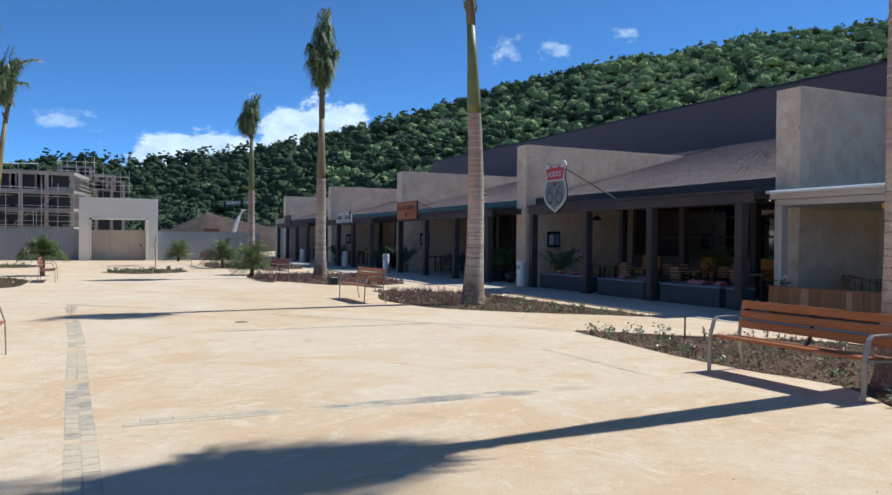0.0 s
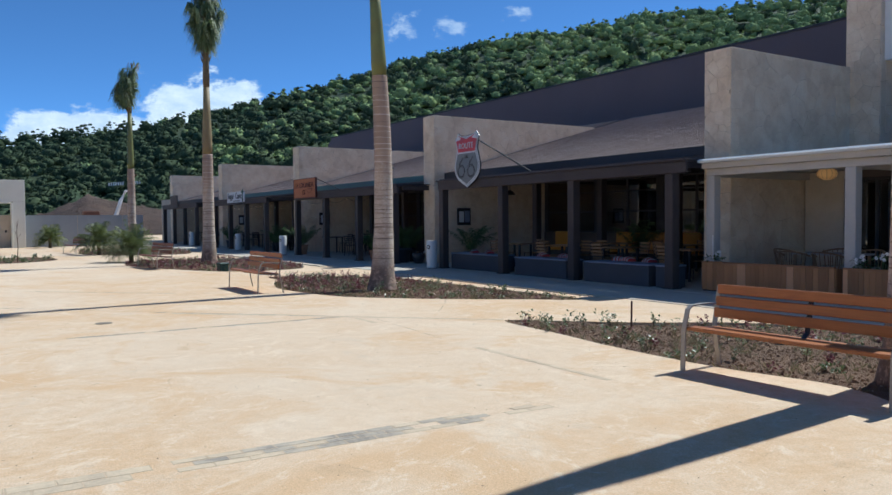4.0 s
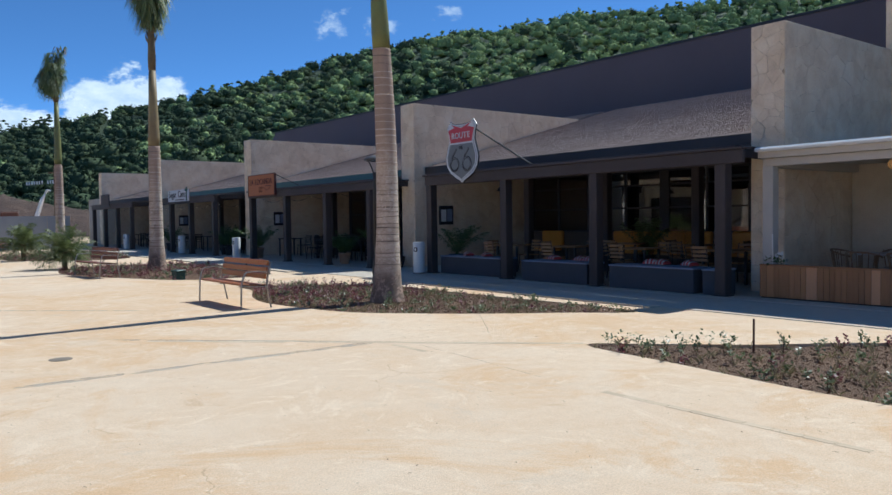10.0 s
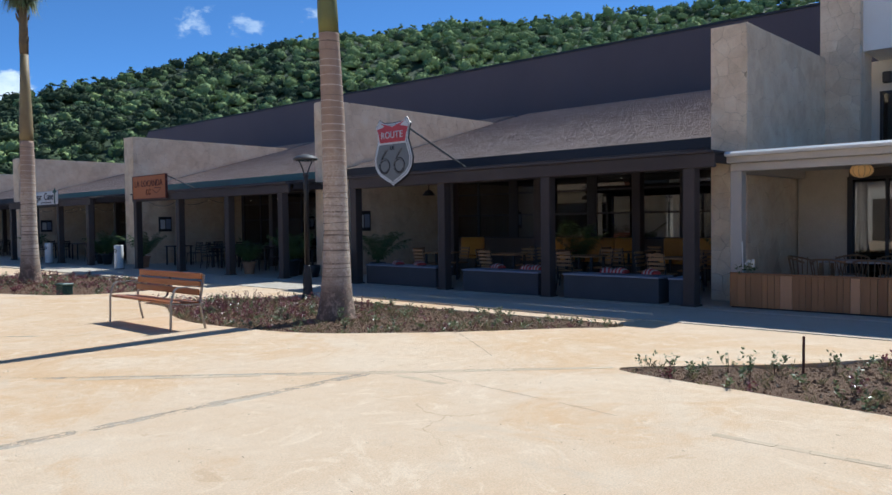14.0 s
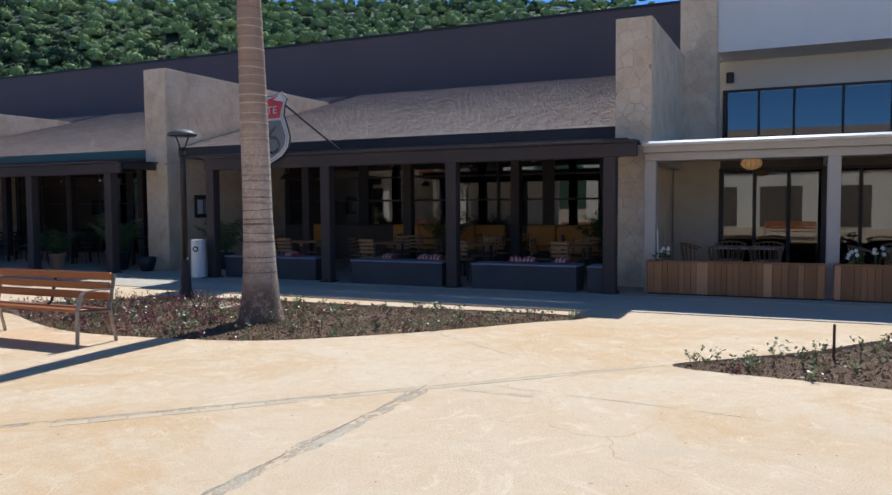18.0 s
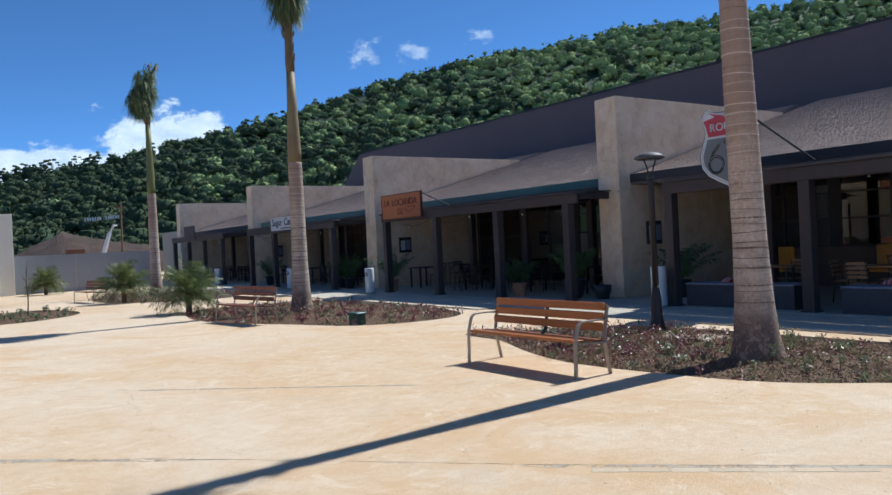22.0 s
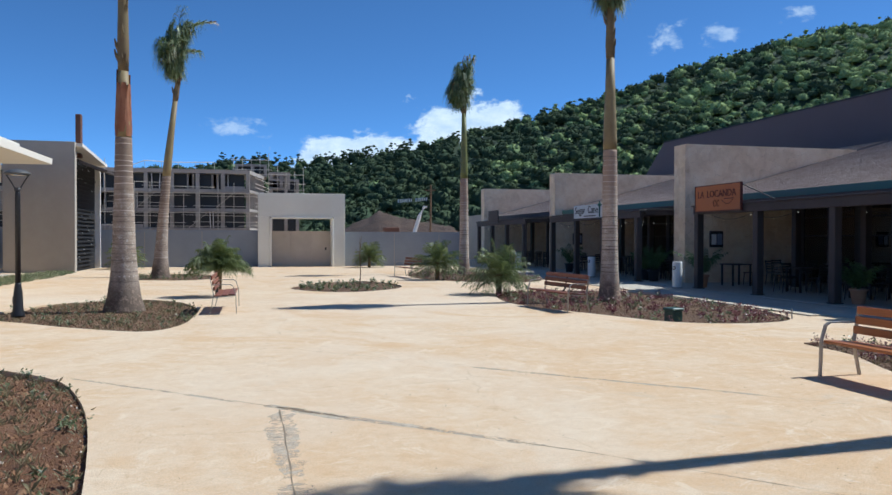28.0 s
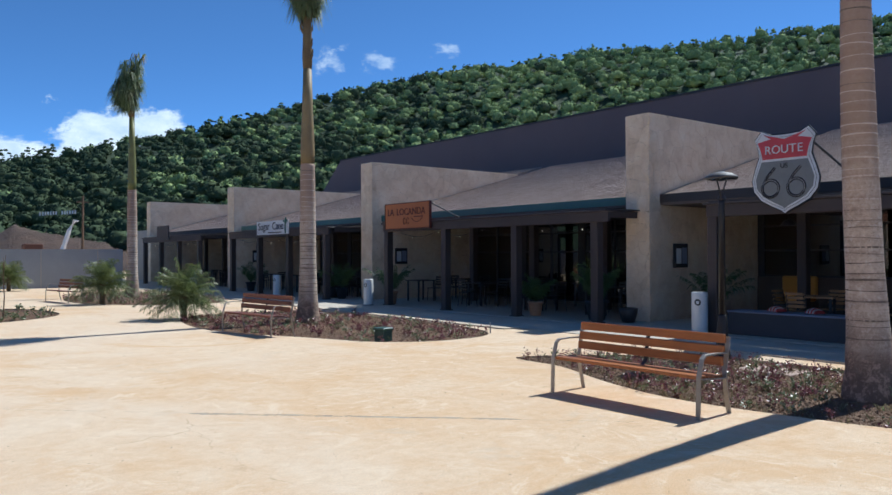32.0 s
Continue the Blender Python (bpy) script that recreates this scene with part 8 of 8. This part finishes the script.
def tufts(name, loop, count, seed, keep=None):
    """Thin dry grass standing in small tufts."""
    rng = random.Random(seed)
    xs, ys = [p[0] for p in loop], [p[1] for p in loop]
    m, placed = Mesh(), 0
    while placed < count:
        x, y = rng.uniform(min(xs), max(xs)), rng.uniform(min(ys), max(ys))
        if not inside(loop, x, y) or (keep and not keep(x, y)):
            continue
        placed += 1
        z = soil_height(x, y) - 0.005
        for k in range(rng.randint(5, 11)):
            a, h, out = rng.uniform(0, 6.28), rng.uniform(0.03, 0.10), rng.uniform(0.01, 0.09)
            c, q = math.cos(a), math.sin(a)
            bx, by = x + rng.uniform(-0.03, 0.03), y + rng.uniform(-0.03, 0.03)
            m.add([(bx - q * 0.002, by + c * 0.002, z), (bx + q * 0.002, by - c * 0.002, z), (bx + c * out * 0.5 + q * 0.0015, by + q * out * 0.5 - c * 0.0015, z + h * 0.8), (bx + c * out, by + q * out, z + h)], [(0, 1, 2), (0, 2, 3)])
    tagged(part(name, m, M["dry_grass"]), "thin dry grass tufts on the soil of the bed", "grass", kind="stuff")


tufts("dry_grass", SMOOTH["west_near"], 800, 331, lambda x, y: x > -18.6 - 0.25 * (y + 8))
tufts("dry_grass", SMOOTH["east_near"], 350, 332)
tufts("dry_grass", SMOOTH["east_mid"], 350, 333)
tufts("dry_grass", SMOOTH["west_mid"], 300, 334)
gravel_loop = curve_loop([(-25.2, 14.6), (-24.0, 14.2), (-23.4, 18), (-23.5, 25.6), (-24.6, 26.0), (-25.2, 22)], 5)
leafy("border_plants", gravel_loop, 900, 212, GREEN, "low dry groundcover beside the bar house", (0.08, 0.2))


def clods(name, loop, count, seed, size=(0.006, 0.02), mat="clod"):
    """Clods, stones and mulch lying on the soil, in one mesh."""
    rng = random.Random(seed)
    xs, ys = [p[0] for p in loop], [p[1] for p in loop]
    m = Mesh()
    placed = 0
    while placed < count:
        x, y = rng.uniform(min(xs), max(xs)), rng.uniform(min(ys), max(ys))
        if not inside(loop, x, y):
            continue
        placed += 1
        s = rng.uniform(*size) * (1.8 if rng.random() < 0.04 else 1)
        z = soil_height(x, y)
        a = rng.uniform(0, 6.28)
        low = [(x + s * math.cos(a + k * 1.257) * rng.uniform(0.7, 1.2), y + s * math.sin(a + k * 1.257) * rng.uniform(0.7, 1.2), z - 0.006) for k in range(5)]
        high = [(x + s * 0.55 * math.cos(a + 0.4 + k * 2.094) * rng.uniform(0.6, 1.2), y + s * 0.55 * math.sin(a + 0.4 + k * 2.094) * rng.uniform(0.6, 1.2), z + s * rng.uniform(0.3, 0.75)) for k in range(3)]
        m.add(low + high, [(0, 1, 5), (1, 6, 5), (1, 2, 6), (2, 3, 6), (3, 7, 6), (3, 4, 7), (4, 0, 7), (0, 5, 7), (5, 6, 7)])
    return tagged(part(name, m, M[mat]), "loose clods, stones and mulch on the soil", "soil clods", kind="stuff")


clods("soil_clods", SMOOTH["west_near"], 18000, 301, (0.004, 0.019), "clod_red")
clods("soil_lumps", SMOOTH["west_near"], 6000, 321, (0.014, 0.034), "clod_red")
clods("soil_pebbles", SMOOTH["west_near"], 1500, 311, (0.005, 0.016), "pebble")
clods("soil_clods", SMOOTH["east_near"], 9000, 302, (0.007, 0.024))
clods("soil_clods", SMOOTH["east_mid"], 9000, 303, (0.007, 0.024))
clods("soil_pebbles", SMOOTH["east_mid"], 250, 313, (0.006, 0.016), "pebble")
clods("soil_clods", SMOOTH["west_mid"], 7000, 304, (0.01, 0.036))
clods("soil_clods", SMOOTH["east_far"], 2500, 305, (0.01, 0.03))
for key, count in (("west_near", 3600), ("east_near", 1800), ("east_mid", 1800), ("west_mid", 900)):
    clods("mulch_chips", SMOOTH[key], count, 350 + len(key) + count, (0.005, 0.016), "mulch")
clods("gravel_border", gravel_loop, 3000, 306, (0.01, 0.03))

# ---- paver bands let into the plaza ----
def paver_band(x0, y0, x1, y1, rows, seed, shown=0.6, length=0.27, width=0.12, worn="paver"):
    """A band of small setts level with the slab; some stand clean, most lie under dust."""
    rng = random.Random(seed)
    d = Vector((x1 - x0, y1 - y0, 0))
    total = d.length
    d.normalize()
    n = Vector((-d.y, d.x, 0))
    count = int(total / length)
    bed = Mesh()
    for r in range(rows):
        off = (r - (rows - 1) / 2) * width
        for i in range(count):
            t = (i + (0.5 if r % 2 else 0)) * length
            if t + length > total:
                continue
            patch = noise.noise((x0 + d.x * t * 0.8, y0 + d.y * t * 0.8, seed)) + rng.uniform(-0.3, 0.3)
            if patch < 0.45 - shown:
                continue
            c = Vector((x0, y0, 0)) + d * (t + length / 2) + n * off
            lx, ly = length / 2 - 0.003, width / 2 - 0.003
            h = 0.0011 + rng.uniform(0, 0.0009)
            pts = []
            for sx, sy in ((-1, -1), (1, -1), (1, 1), (-1, 1)):
                pts.append(c + d * sx * lx * rng.uniform(0.9, 1.0) + n * sy * ly * rng.uniform(0.86, 1.0))
            m = Mesh().add([(p.x, p.y, -0.005) for p in pts] + [(p.x, p.y, h) for p in pts], [(4, 5, 6, 7), (0, 1, 5, 4), (1, 2, 6, 5), (2, 3, 7, 6), (3, 0, 4, 7)])
            part("paver", m, M[worn if rng.random() < (0.85 if worn == "paver_dust" else 0.6) else "paver"], ground)
            e = 0.002
            q = [c + d * sx * (lx + e) + n * sy * (ly + e) for sx, sy in ((-1, -1), (1, -1), (1, 1), (-1, 1))]
            bed.add([(p.x, p.y, 0.0006) for p in q], [(0, 1, 2, 3)])
    if bed.v:
        part("joint_bed", bed, M["joint_dark"], ground)


paver_band(-14.50, -23.0, -14.60, -18.2, 2, 401, 0.8, 0.18, 0.11)
paver_band(-14.60, -18.2, -14.66, -15.6, 2, 411, 0.72, 0.18, 0.11, "paver_grey")
paver_band(-14.66, -15.6, -14.72, -12.0, 2, 412, 0.85, 0.18, 0.11)
paver_band(-14.72, -12.0, -14.85, -8.6, 2, 402, 0.6, 0.2, 0.11, "paver_grey")
paver_band(-14.3, -17.72, -12.75, -17.75, 2, 413, 0.75, 0.26, 0.12)
paver_band(-12.75, -17.75, -10.4, -17.80, 3, 403, 0.68, 0.22, 0.085, "paver_slate")
paver_band(-10.3, -17.80, -9.0, -17.83, 2, 414, 0.3, 0.22, 0.09, "paver_dust")
paver_band(-17.2, -17.85, -14.75, -17.8, 2, 404, 0.4, 0.26, 0.12)
paver_band(-11.3, -9.2, -6.95, -13.40, 1, 407, 0.8, 0.26, 0.10, "paver_dust")
paver_band(-8.72, -11.9, -8.78, -17.6, 1, 406, 0.32, 0.22, 0.08, "paver_dust")


def worn_strip(x0, y0, x1, y1, half, seed):
    """A strip of torn, bare cement on both sides of a joint."""
    rng = random.Random(seed)
    d = Vector((x1 - x0, y1 - y0, 0))
    total = d.length
    d.normalize()
    n = Vector((-d.y, d.x, 0))
    count = max(4, int(total / 0.05))
    m, rows, a, b = Mesh(), [], 0.0, 0.0
    for k in range(count + 1):
        a, b = a * 0.7 + rng.uniform(-0.25, 0.25), b * 0.7 + rng.uniform(-0.25, 0.25)
        end = min(1.0, 0.25 + k / 4, 0.25 + (count - k) / 4)
        c = Vector((x0, y0, 0)) + d * (total * k / count)
        lo, hi = c - n * half * end * (1 + a), c + n * half * end * (1 + b)
        rows += [(lo.x, lo.y, 0.0012), (hi.x, hi.y, 0.0012)]
    m.add(rows, [(2 * k, 2 * k + 2, 2 * k + 3, 2 * k + 1) for k in range(count)])
    part("worn_cement", m, M["worn_cement"], ground)


def sawn_joint(x0, y0, x1, y1, seed, wide=1.0, gaps=0.4):
    """A joint in the slab: a ragged line that opens, closes and breaks off."""
    rng = random.Random(seed)
    d = Vector((x1 - x0, y1 - y0, 0))
    total = d.length
    d.normalize()
    n = Vector((-d.y, d.x, 0))
    m, t, side = Mesh(), 0.0, 0.0
    while t < total:
        run = rng.uniform(0.25, 1.1)
        rows = []
        for k in range(8):
            q = min(total, t + run * k / 7)
            side = side * 0.8 + rng.uniform(-0.006, 0.006)
            w = wide * rng.uniform(0.002, 0.0065) * (0.4 if k in (0, 7) else 1.0)
            c = Vector((x0, y0, 0)) + d * q + n * side
            rows += [(c.x - n.x * w, c.y - n.y * w, 0.0018), (c.x + n.x * w, c.y + n.y * w, 0.0018)]
        m.add(rows, [(2 * k, 2 * k + 2, 2 * k + 3, 2 * k + 1) for k in range(7)])
        t += run + (rng.uniform(0.05, 0.3) if rng.random() < gaps else 0.0)
    part("sawn_joint", m, M["crack"], ground)


for k, (x0, y0, x1, y1, wide, gaps) in enumerate((
        (-14.93, -5.36, -12.7, -7.45, 1.0, 0.4), (-14.8, -1.26, -9.2, -6.75, 0.55, 0.3), (-6.16, -10.45, -7.24, -11.93, 0.8, 0.4),
        (-18.24, -2.35, -14.95, -5.34, 0.5, 0.7), (-12.7, -7.45, -11.2, -9.1, 0.7, 0.6), (-11.2, -9.12, -7.0, -13.32, 0.8, 0.5),
        (-12.7, -11.56, -8.7, -11.56, 0.9, 0.4), (-8.5, -12.1, -8.75, -14.67, 0.6, 0.8), (-14.91, -5.45, -14.87, -8.6, 1.3, 0.15))):
    sawn_joint(x0, y0, x1, y1, 440 + k, wide, gaps)
for k, (x0, y0, x1, y1, half) in enumerate((
        (-14.91, -5.55, -14.87, -8.7, 0.11), (-14.95, -5.34, -12.9, -7.25, 0.05), (-17.2, -3.3, -15.0, -5.3, 0.03),
        (-12.7, -11.6, -8.8, -11.6, 0.065), (-15.08, -5.17, -14.28, -6.08, 0.07), (-11.2, -9.15, -9.0, -11.35, 0.04), (-12.5, -3.55, -10.0, -5.95, 0.04))):
    worn_strip(x0, y0, x1, y1, half, 470 + k)


def litter(name, box, count, seed):
    """Dry leaf bits and twigs blown over the slab."""
    rng = random.Random(seed)
    m = Mesh()
    for i in range(count):
        x, y = rng.uniform(box[0], box[1]), rng.uniform(box[2], box[3])
        a, ln, w = rng.uniform(0, 6.28), rng.uniform(0.004, 0.014) * rng.choice((1, 1, 1.8)), rng.uniform(0.002, 0.005)
        c, q = math.cos(a), math.sin(a)
        m.add([(x - c * ln, y - q * ln, 0.003), (x - q * w, y + c * w, 0.005), (x + c * ln, y + q * ln, 0.004), (x + q * w, y - c * w, 0.006)], [(3, 2, 1, 0), (0, 1, 2, 3)])
    tagged(part(name, m, M["twig"]), "dry leaf bits and twigs lying on the slab", "litter", kind="stuff")


litter("ground_litter", (-16.0, -4.0, -24.0, 2.0), 1100, 77)

# ---- stone cladding, piece by piece ----
for i, wall in enumerate(WALLS):
    y0, y1 = FINS[i]
    back = FIN_BACK[i]
    if i < 3:
        clad(wall, y1 - y0, FIN_TOP, lambda u, v, d, y1=y1: (-d, y1 - u, v), 0.25, 500 + i, 0.004, 0.012)
        clad(wall, back, FIN_TOP, lambda u, v, d, y0=y0: (u, y0 - d, v), 0.36, 510 + i, 0.004, 0.010)
    else:
        clad(wall, y1 - y0, FIN_TOP, lambda u, v, d, y1=y1: (-d, y1 - u, v), 0.4, 500 + i)
        clad(wall, back, FIN_TOP, lambda u, v, d, y0=y0: (u, y0 - d, v), 0.5, 510 + i, 0.004, 0.010)
clad(pillar, 0.82, 9.2, lambda u, v, d: (4.45 - d, -11.9 - u, v), 0.27, 520, 0.004, 0.012)
clad(pillar, 0.85, 9.2, lambda u, v, d: (4.45 + u, -12.72 - d, v), 0.42, 521, joined=True)
